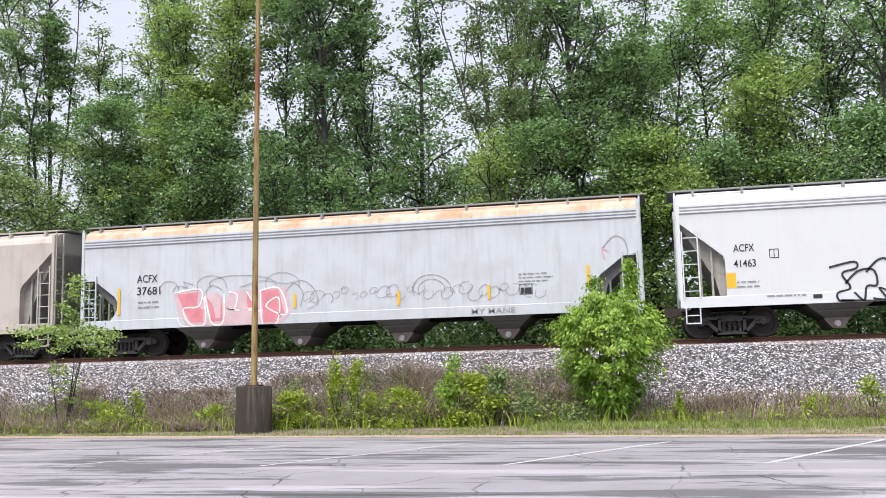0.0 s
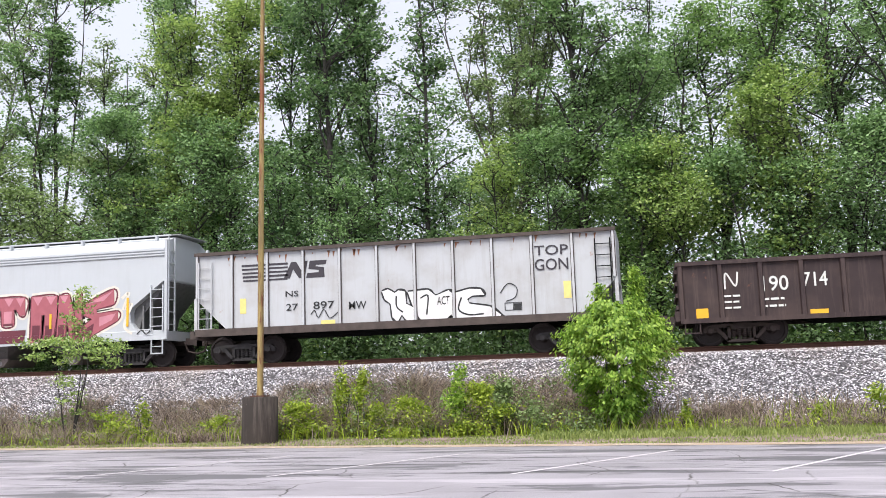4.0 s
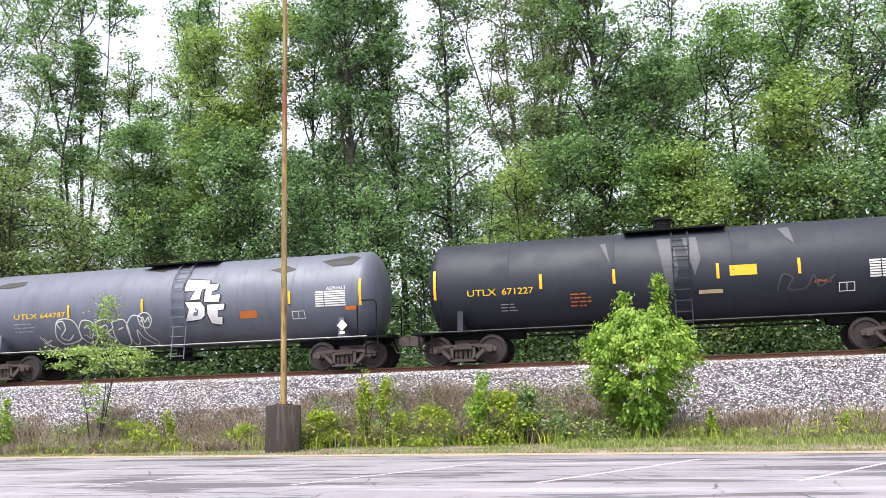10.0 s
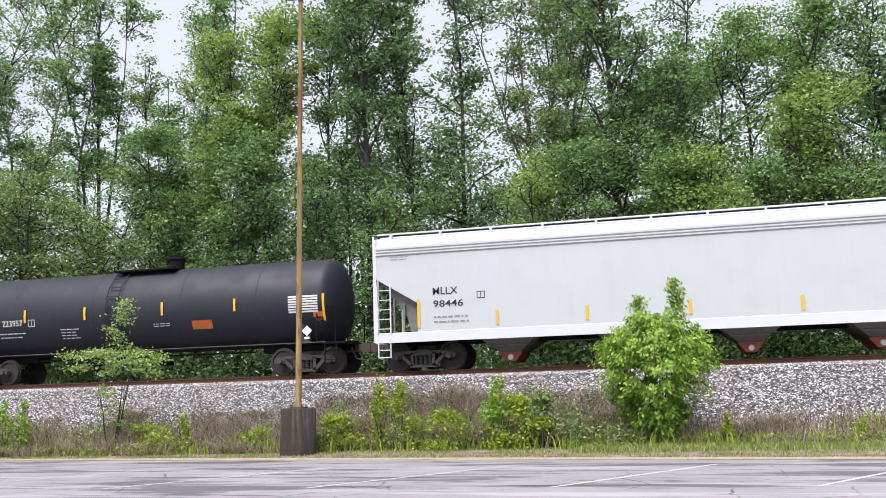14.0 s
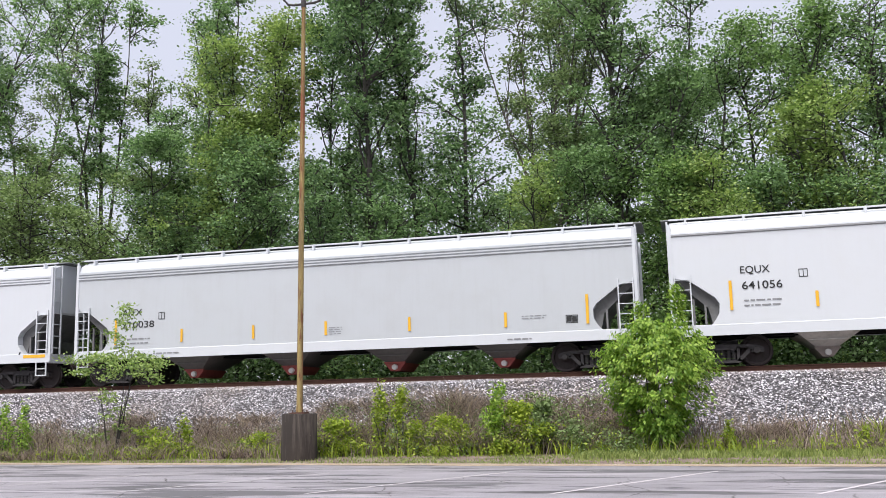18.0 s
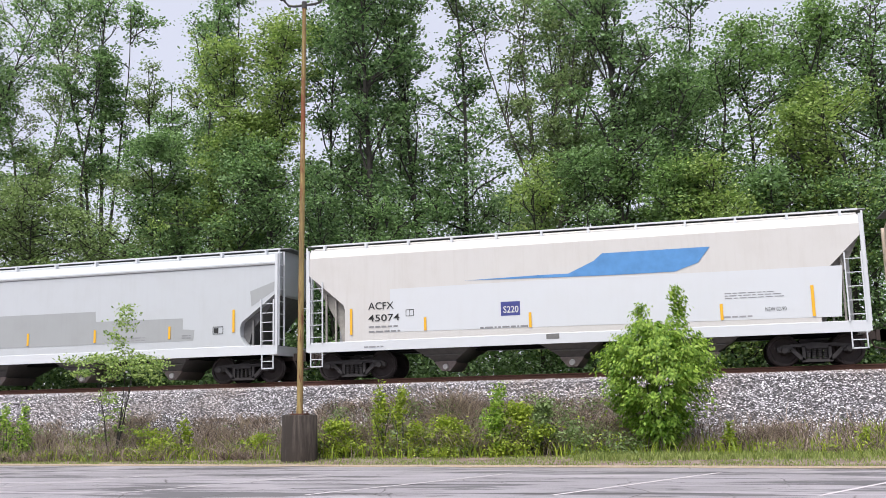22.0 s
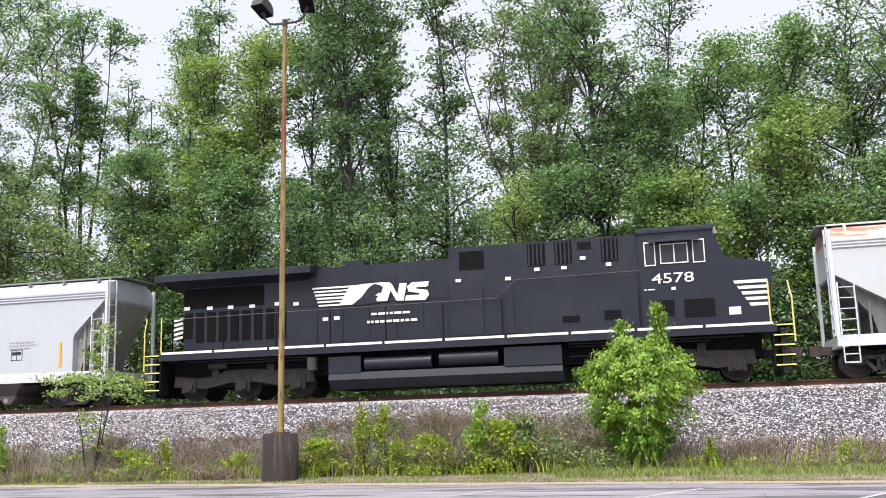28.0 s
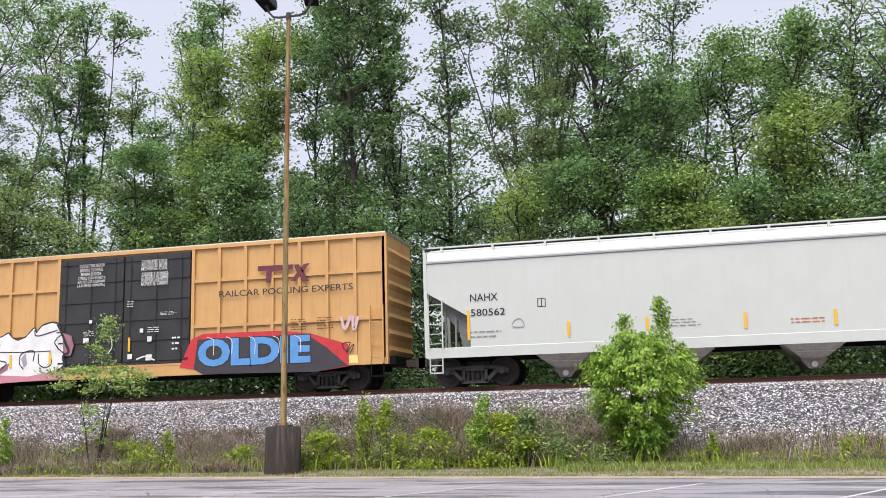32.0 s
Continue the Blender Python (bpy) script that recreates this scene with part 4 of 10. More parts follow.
def build_light_pole():
    t = thing("light_pole", pose(-10.38, 23.85, 0, 0, 0.7, 0), "tall rusty yellow steel light pole on a round concrete base", "light pole")
    part("base", Build().tube([(0, 0, -0.05), (0, 0, 0), (0, 0, 1.2), (0, 0, 1.235)], [0.48, 0.485, 0.47, 0.45], 36), M["concrete"], t, "stained round concrete base", smooth=True)
    part("base_plate", Build().box(-0.2, 0.2, -0.2, 0.2, 1.235, 1.27), M["rail"], t, "rusty base plate")
    part("shaft", Build().tube([(0, 0, 1.27), (0, 0, 1.45), (0.0, 0, 6), (0.0, 0, 12.80)], [0.10, 0.085, 0.075, 0.055], 16), M["polepaint"], t, "peeling yellow paint with rust", smooth=True)
    part("collar", Build().tube([(0, 0, 12.70), (0, 0, 12.90)], 0.075, 12), M["pipegrey" if "pipegrey" in M else "grime"], t, "dark steel collar")
    part("cross_arm", Build().tube([(-0.66, 0, 13.22), (-0.62, 0, 13.0), (-0.48, 0, 12.84), (-0.3, 0, 12.80), (0.3, 0, 12.80), (0.48, 0, 12.84), (0.62, 0, 13.0), (0.66, 0, 13.22)], 0.035, 8), M["grime"], t, "grey bent cross arm", smooth=True)
    for sx in (-1, 1):
        body = [(-0.34, 0.0), (0.20, 0.0), (0.24, 0.06), (0.16, 0.22), (0.02, 0.30), (-0.24, 0.30), (-0.34, 0.20)]
        head = part("floodlight", Build().prism_x(body, -0.19, 0.19), M["lamphead"], t, "dark grey floodlight head", at=pose(sx * 0.68, 0, 13.22, -18, 0, sx * 12))
        part("lens_frame", Build().box(-0.20, 0.20, -0.36, 0.22, -0.03, 0.0), M["black"], head)
        part("swivel", Build().tube([(0, 0, -0.10), (0, 0, 0.02)], 0.05, 10), M["grime"], head)
    for k in range(4):
        a = math.pi / 4 + k * math.pi / 2
        part("anchor_bolt", Build().tube([(0.21 * math.cos(a), 0.21 * math.sin(a), 1.22), (0.21 * math.cos(a), 0.21 * math.sin(a), 1.33)], 0.018, 6), M["rail"], t)


M["lamphead"] = plain("lamp_casing", (0.06, 0.06, 0.066), 0.5, 0.3)
pp = Nodes("pole_paint", 0.75)
old = pp.mix(pp.ramp(pp.noise(2.5, 5, 0.6, pp.mapped(3, 3, 0.35)), 0.42, 0.62), (0.30, 0.225, 0.085), (0.17, 0.12, 0.055))
old = pp.mix(pp.ramp(pp.noise(3.0, 8, 0.75, pp.mapped(4, 4, 0.5)), 0.52, 0.62), old, (0.13, 0.052, 0.026))
old = pp.mix(pp.ramp(pp.noise(1.0, 6, 0.7, pp.mapped(2.5, 2.5, 0.24)), 0.50, 0.58), old, (0.20, 0.062, 0.030))
pp.colour(old).bump(pp.noise(30, 4), 0.3, 0.01)
M["polepaint"] = pp.mat
build_light_pole()


# ---- the train ----
def travelled(t):
    """Metres that the train has gone at t seconds; it gains speed slowly."""
    return 12.895 * t + 0.009877 * t * t


SIDE = 1.55           # from the centre line to a car's side
CARS = []             # (thing, middle on the train's own scale, half length)
WHEELS = []           # (wheelset, owner's index)


def wheel_mesh():
    b = Build()
    for s in (-1, 1):
        prof = [(0.66, 0.0), (0.66, 0.10), (0.70, 0.12), (0.715, 0.36), (0.68, 0.385), (0.68, 0.485), (0.712, 0.485), (0.722, 0.457), (0.80, 0.450), (0.805, 0.43),
                (0.805, 0.385), (0.755, 0.365), (0.75, 0.15), (0.80, 0.12), (0.86, 0.085), (0.98, 0.085), (1.06, 0.10), (1.10, 0.10), (1.105, 0.05), (1.105, 0.0)]
        b.lathe_y([(s * y, r) for y, r in prof], 28)
        for k in range(3):
            a = k * 2.094
            b.lathe_y([(s * 1.10, 0.02), (s * 1.125, 0.02)], 6, (0.06 * math.cos(a), 0, 0.06 * math.sin(a)))
    b.lathe_y([(-0.7, 0.08), (0.7, 0.08)], 12)
    return b.mesh("wheelset", M["wheel"], True)


def side_frame_build(s):
    """A cast side frame: slim arched chord over the axle boxes, diagonals, spring nest."""
    b = Build()
    y0, y1 = sorted((s * 0.94, s * 1.08))
    b.prism_y([(-1.10, 0.53), (-1.08, 0.40), (-0.74, 0.40), (-0.66, 0.54), (0.66, 0.54), (0.74, 0.40), (1.08, 0.40), (1.10, 0.53), (0.96, 0.60), (0.56, 0.64), (-0.56, 0.64), (-0.96, 0.60)], y0, y1)
    for q in (-1, 1):
        b.prism_y([(q * 0.76, 0.47), (q * 0.66, 0.53), (q * 0.32, 0.18), (q * 0.42, 0.13)][::q], y0, y1)
        b.box(q * 0.36 - 0.045, q * 0.36 + 0.045, y0, y1, 0.15, 0.58)
        b.lathe_y([(s * 1.06, 0.0), (s * 1.06, 0.10), (s * 1.16, 0.085), (s * 1.165, 0.0)], 12, (q * 0.89, 0, 0.457))
    b.prism_y([(-0.42, 0.10), (0.42, 0.10), (0.46, 0.18), (-0.46, 0.18)], y0, y1)
    for k in range(4):
        x = -0.23 + 0.153 * k
        for j in range(5):
            b.tube([(x, s * 1.0, 0.19 + 0.062 * j), (x, s * 1.0, 0.228 + 0.062 * j)], 0.062, 8)
    b.box(-0.30, 0.30, s * 1.0 - 0.12, s * 1.0 + 0.12, 0.49, 0.56)
    return b


WHEEL = wheel_mesh()
FRAMES = {}


def frame_mesh(s, mat):
    key = (s, mat)
    if key not in FRAMES:
        FRAMES[key] = side_frame_build(s).mesh("side_frame", M[mat])
    return FRAMES[key]


def add_truck(car, x, mat="grime", base=1.78):
    b = Build().box(-0.18, 0.18, -0.95, 0.95, 0.42, 0.68).box(-0.4, 0.4, -0.4, 0.4, 0.62, 0.80).box(-0.75, 0.75, -0.55, -0.45, 0.3, 0.4)
    key = ("bolster", mat)
    if key not in FRAMES:
        FRAMES[key] = b.mesh("truck", M[mat])
    t = part("truck", FRAMES[key], None, car, "cast steel two-axle truck", pose(x, 0, 0))
    for s in (-1, 1):
        part("side_frame", frame_mesh(s, mat), None, t)
        w = part("wheelset", WHEEL, None, t, at=pose(s * base / 2, 0, 0.457))
        WHEELS.append((w, len(CARS)))
    return t


def add_coupler(car, hl, mat="rustgrime"):
    for s in (-1, 1):
        b = Build()
        x0, x1 = sorted((s * (hl - 0.5), s * (hl + 0.42)))
        b.box(x0, x1, -0.13, 0.13, 0.74, 0.98)
        k0, k1 = sorted((s * (hl + 0.36), s * (hl + 0.66)))
        b.box(k0, k1, -0.19, 0.16, 0.70, 1.02)
        b.tube([(s * (hl + 0.1), -0.45, 0.86), (s * (hl + 0.25), -0.4, 0.5), (s * (hl + 0.6), -0.3, 0.42)], 0.03, 6)
        part("coupler", b, M[mat], car, "rusty knuckle coupler and air hose")


def add_ladder(car, x, w, z0, z1, mat, y=-SIDE - 0.04, rungs=5):
    b = Build()
    for q in (x, x + w):
        b.box(q - 0.019, q + 0.019, y - 0.025, y + 0.025, z0, z1)
    for k in range(rungs):
        z = z0 + (z1 - z0) * (k + 0.5) / rungs
        b.box(x, x + w, y - 0.015, y + 0.015, z - 0.012, z + 0.012)
    return part("ladder", b, mat, car)


def train_thing(name, s0, s1, label, category="railcar"):
    mid = (s0 + s1) / 2
    t = thing(name, pose(mid, TRACK, RAIL), label, category, "cars of the train")
    return t, mid, (s1 - s0) / 2


def make_hopper(s0, s1, label, body="white", sill=None, chute="chute", bays=4, cut="round", bands=3, trim=None, roof=None, rail=None, inner=None, truck="grime", gates="gate"):
    """A covered hopper: curved-top body with cut-back ends, sill, chutes, ladders and running board."""
    car, mid, hl = train_thing("covered_hopper_car", s0, s1, label)
    inner = inner or ("slopepale" if cut == "deep" else "slope")
    mb, ms, mt = M[body], M[sill or body], M[trim or sill or body]
    zs, ze, zt = 1.20, 4.02, 4.46
    round_cut = [(0.04, 2.66), (0.50, 2.56), (1.22, 2.02), (1.33, 1.84), (1.31, 1.56), (1.19, 1.36), (1.05, zs)]
    straight = [(0.04, 2.98), (1.42, 2.15), (1.42, zs)]
    left, right = {"round": (round_cut, round_cut), "mixed": (straight, [(0.04, 2.92), (1.26, 2.02), (1.32, 1.86), (1.30, 1.52), (1.17, 1.34), (1.02, zs)]), "straight": (straight, straight),
                   "deep": ([(0.04, 3.45), (1.25, 2.42), (1.30, 2.25), (1.30, zs)], [(0.04, 3.70), (1.20, 2.55), (1.27, 2.38), (1.27, zs)])}[cut]
    c = 1.25
    poly = [(-hl + x, z) for x, z in left[::-1]]
    poly = poly + [(-hl + 0.02, left[0][1] + 0.05), (-hl + 0.02, ze), (hl - 0.02, ze), (hl - 0.02, right[0][1] + 0.05)] + [(hl - x, z) for x, z in right]
    b = Build().prism_y(poly[::-1], -SIDE, SIDE)
    roof_line = [(-SIDE, ze), (-SIDE + 0.07, ze + 0.16), (-SIDE + 0.22, ze + 0.27), (-0.9, zt), (0, zt + 0.03), (0.9, zt), (SIDE - 0.22, ze + 0.27), (SIDE - 0.07, ze + 0.16), (SIDE, ze)]
    part("body", b, mb, car)
    part("roof", Build().prism_x(roof_line, -hl + 0.02, hl - 0.02), M[roof or body], car)
    for k in range(bands):
        z = 3.93 if bands == 1 else 3.755 + 0.092 * k
        part("stiffener", Build().prism_x([(-SIDE - 0.035, z), (-SIDE + 0.01, z - 0.035), (-SIDE + 0.01, z + 0.045), (-SIDE - 0.035, z + 0.045)], -hl + 0.05, hl - 0.05), M["bandgrey"] if bands == 1 else mb, car)
        if bands == 3:
            part("stiffener_seam", Build().box(-hl + 0.05, hl - 0.05, -SIDE - 0.006, -SIDE + 0.01, z - 0.045, z - 0.03), M["bandgrey"], car)
    part("side_sill", Build().prism_x([(-SIDE - 0.018, 0.90), (-SIDE + 0.1, 0.90), (-SIDE + 0.1, zs + 0.02), (-SIDE - 0.008, zs + 0.02), (-SIDE - 0.018, zs + 0.008)], -hl, hl), ms, car)
    part("side_sill", Build().box(-hl, hl, SIDE - 0.1, SIDE + 0.05, 0.90, zs + 0.01), ms, car)
    for s in (-1, 1):
        part("end_sill", Build().box(*sorted((s * hl, s * (hl - 0.25))), -SIDE + 0.1, SIDE - 0.1, 0.88, 1.2), ms, car)
    part("centre_sill", Build().box(-hl + 0.2, hl - 0.2, -0.32, 0.32, 0.86, 1.24), M["black"], car)
    for s in (-1, 1):
        top = (left if s < 0 else right)[0][1]
        q = [(s * (hl - c - 0.2), zs), (s * (hl - c - 0.2), top - 0.75), (s * (hl - 0.12), top + 0.1), (s * (hl - 0.06), top - 0.05), (s * (hl - c + 0.25), 1.75), (s * (hl - c + 0.12), zs)]
        part("slope_sheet", Build().prism_y(q, -1.28, 1.28), M[inner], car, "grey end slope sheet")
        for xb in (0.62, 0.95):
            part("end_brace", Build().box(*sorted((s * (hl - xb), s * (hl - xb + 0.06))), -1.40, -1.33, 1.2, top - 0.3 - xb * 0.55), M[inner], car)
        part("end_floor", Build().box(*sorted((s * (hl - c), s * (hl - 0.05))), -1.45, 1.45, 1.16, 1.22), M["black"], car)
        for y in (-SIDE + 0.03, SIDE - 0.03):
            part("end_post", Build().box(s * hl - 0.05, s * hl + 0.05, y - 0.05, y + 0.05, 0.92, 4.30), mt, car)
        x = -hl + 0.08 if s < 0 else hl - 0.53
        add_ladder(car, x, 0.45, 1.2, 2.75 if cut != "deep" else 3.2, mt, rungs=5)
        end = Build()
        for k in range(7):
            end.box(s * hl - 0.02 + s * 0.06, s * hl + 0.02 + s * 0.06, -SIDE + 0.08, -SIDE + 0.5, 1.4 + 0.42 * k, 1.43 + 0.42 * k)
        for y in (-SIDE + 0.08, -SIDE + 0.5):
            end.box(s * hl - 0.025 + s * 0.06, s * hl + 0.025 + s * 0.06, y - 0.02, y + 0.02, 1.2, 4.4)
        part("end_ladder", end, mt, car)
        step = Build()
        for xx in (x + 0.02, x + 0.43):
            step.box(xx - 0.018, xx + 0.018, -SIDE - 0.03, -SIDE + 0.01, 0.42, 0.92)
        step.box(x + 0.02, x + 0.43, -SIDE - 0.03, -SIDE + 0.01, 0.42, 0.46).box(x + 0.02, x + 0.43, -SIDE - 0.03, -SIDE + 0.01, 0.66, 0.69)
        part("stirrup_step", step, mt, car)
    board = Build()
    for y in (-0.62, 0.62):
        board.box(-hl - 0.02, hl + 0.02, y - 0.30, y + 0.30, 4.52, 4.56)
    for s in (-1, 1):
        board.box(s * hl - 0.25, s * hl + 0.25, -1.0, 1.0, 4.515, 4.55)
    part("running_board", board, M["boardsteel"], car, "grey steel roof walkway")
    rim = Build().box(-hl, hl, -SIDE + 0.30, -SIDE + 0.36, 4.47, 4.515)
    for k in range(12):
        x = -hl + 0.5 + (2 * hl - 1.0) * k / 11
        rim.box(x - 0.035, x + 0.035, -SIDE + 0.20, -SIDE + 0.36, 4.2, 4.48)
    part("roof_rail", rim, M[rail] if rail else mt, car)
    hatch = Build()
    for k in range(5):
        x = -hl + 1.6 + (2 * hl - 3.2) * k / 4
        hatch.box(x - 1.2, x + 1.2, -0.28, 0.28, 4.46, 4.56)
    part("roof_hatch", hatch, mb, car)
    span = 2 * hl - 4.9
    pitch = span / bays
    for k in range(bays):
        x = -span / 2 + pitch * (k + 0.5)
        w = min(0.95, pitch * 0.24)
        chute_b = Build()
        topv = [(x - w, -1.35, 0.92), (x + w, -1.35, 0.92), (x + w, 1.35, 0.92), (x - w, 1.35, 0.92)]
        botv = [(x - 0.27, -0.80, 0.46), (x + 0.27, -0.80, 0.46), (x + 0.27, 0.80, 0.46), (x - 0.27, 0.80, 0.46)]
        chute_b.add(topv + botv, [(3, 2, 1, 0), (4, 5, 6, 7), (0, 1, 5, 4), (1, 2, 6, 5), (2, 3, 7, 6), (3, 0, 4, 7)])
        bay = part("hopper_chute", chute_b, M[chute], car)
        gate = Build().prism_y([(x - 0.14, 0.20), (x + 0.14, 0.20), (x + 0.36, 0.46), (x - 0.36, 0.46)], -0.84, 0.84)
        gate.box(x - 0.36, x + 0.36, -0.90, -0.80, 0.46, 0.50)
        part("outlet_gate", gate, M[gates], bay)
        part("outlet_cap", Build().lathe_y([(-0.93, 0.0), (-0.93, 0.085), (-0.84, 0.10)], 14, (x, 0, 0.33)), M["offwhite"], bay, "pale round outlet cap")
        part("chute_flange", Build().box(x - w * 0.62, x + w * 0.62, -1.16, -1.12, 0.68, 0.72), M[chute], bay)
    tx = hl - 1.42
    for s in (-1, 1):
        add_truck(car, s * tx, truck)
        part("brake_pipe", Build().tube([(s * (tx - 1.3), -1.1, 0.86), (s * (tx - 2.6), -1.1, 0.86)], 0.03, 6), M["black"], car)
    add_coupler(car, hl)
    CARS.append((car, mid, hl))
    return car, hl


def make_tank(s0, s1, label, body="tankblack", ladder=-0.68, platform=(-1.01, 1.35), dome=0.94, dome_r=0.27, truck="grime"):
    """A tank car: long barrel with dished heads, stub sills, saddles, ladder, platform and dome."""
    car, mid, hl = train_thing("tank_car", s0, s1, label)
    r, zc = 1.50, 2.48
    prof = [(-hl + 0.15 + 0.55 * (1 - math.cos(math.pi / 2 * k / 9)), max(0.001, r * math.sin(math.pi / 2 * k / 9))) for k in range(10)]
    barrel = prof + [(-x, q) for x, q in prof[::-1]]
    part("tank", Build().lathe_x(barrel, 56, (0, 0, zc)), M[body], car, smooth=True)
    for x in (-hl * 0.62, -hl * 0.2, hl * 0.25, hl * 0.62):
        part("shell_seam", Build().lathe_x([(x - 0.03, r), (x - 0.02, r + 0.008), (x + 0.02, r + 0.008), (x + 0.03, r)], 56, (0, 0, zc)), M[body], car, smooth=True)
    tx = hl - 1.35
    for s in (-1, 1):
        x0, x1 = sorted((s * (hl - 3.2), s * (hl + 0.1)))
        part("stub_sill", Build().box(x0, x1, -0.32, 0.32, 0.80, 1.12), M["black"], car)
        saddle = Build().prism_x([(-1.35, 1.02), (1.35, 1.02), (1.27, 1.70), (1.1, 1.45), (0.6, 1.2), (-0.6, 1.2), (-1.1, 1.45), (-1.27, 1.70)], s * tx - 0.09, s * tx + 0.09)
        part("saddle", saddle, M[body], car)
        part("end_platform", Build().box(*sorted((s * (hl - 0.55), s * (hl + 0.25))), -1.45, 1.45, 0.98, 1.04), M["black"], car)
        for y in (-1.42, 1.42):
            grab = Build().tube([(s * (hl - 0.75), y, 1.0), (s * (hl - 0.75), y, 2.1), (s * (hl - 0.65), y, 2.2), (s * (hl - 0.2), y, 2.2), (s * (hl - 0.1), y, 2.1), (s * (hl - 0.1), y, 1.0)], 0.022, 6)
            part("grab_rail", grab, M["black"], car)
        step = Build()
        for xx in (s * (hl - 0.05), s * (hl - 0.45)):
            step.box(xx - 0.018, xx + 0.018, -1.5, -1.46, 0.42, 1.0)
        step.box(*sorted((s * (hl - 0.05), s * (hl - 0.45))), -1.5, -1.46, 0.44, 0.47)
        part("stirrup_step", step, M["black"], car)
        add_truck(car, s * tx, truck)
    rail = Build().tube([(-hl + 0.4, -1.53, 1.03), (hl - 0.4, -1.53, 1.03)], 0.02, 6)
    for k in range(7):
        x = -hl + 1.8 + (2 * hl - 3.6) * k / 6
        rail.box(x - 0.02, x + 0.02, -1.53, -1.2, 1.0, 1.03)
    part("side_handrail", rail, M["pipegrey" if body != "tankblack" else "grime"], car)
    lx = ladder
    lad = Build()
    for q in (lx - 0.24, lx + 0.24):
        pts = [(q, -1.60 * math.cos(a), zc + 1.60 * math.sin(a)) for a in [radians(d) for d in (70, 50, 30, 10, -10, -30)]] + [(q, -1.56, 0.55)]
        lad.tube(pts, 0.022, 6)
    for k in range(11):
        z = 0.65 + 0.33 * k
        yy = -1.57 if z < zc - 0.3 else -math.sqrt(max(0.05, 1.6 ** 2 - (z - zc) ** 2))
        lad.box(lx - 0.24, lx + 0.24, yy - 0.02, yy + 0.02, z - 0.015, z + 0.015)
    part("ladder", lad, M[body], car)
    a, b = platform
    part("roof_platform", Build().box(a, b, -0.95, 0.95, zc + r - 0.08, zc + r - 0.03), M["black"], car)
    hand = Build()
    for y in (-0.95, 0.95):
        for q in (a, b):
            hand.tube([(q, y, zc + r - 0.1), (q, y, zc + r + 0.16)], 0.018, 5)
        hand.tube([(a, y, zc + r + 0.1), (lx - 0.3, y, zc + r + 0.1)], 0.014, 5)
    part("platform_rail", hand, M["black"], car)
    if dome is not None:
        d = Build().tube([(dome, 0, zc + r - 0.1), (dome, 0, zc + r + 0.36)], dome_r, 20).tube([(dome, 0, zc + r + 0.36), (dome, 0, zc + r + 0.45)], [dome_r + 0.05, dome_r + 0.03], 20)
        part("dome", d, M["black"], car, smooth=True)
    part("outlet_valve", Build().tube([(0.2, 0, 1.05), (0.2, 0, 0.6)], 0.22, 12).box(-0.3, 0.7, -0.3, 0.3, 0.55, 0.68), M["black"], car)
    part("brake_gear", Build().tube([(-hl + 3.4, -0.5, 0.85), (hl - 3.4, -0.5, 0.85)], 0.035, 6).box(-2.6, -1.6, -0.9, -0.4, 0.6, 0.95), M["black"], car)
    add_coupler(car, hl)
    CARS.append((car, mid, hl))
    return car, hl


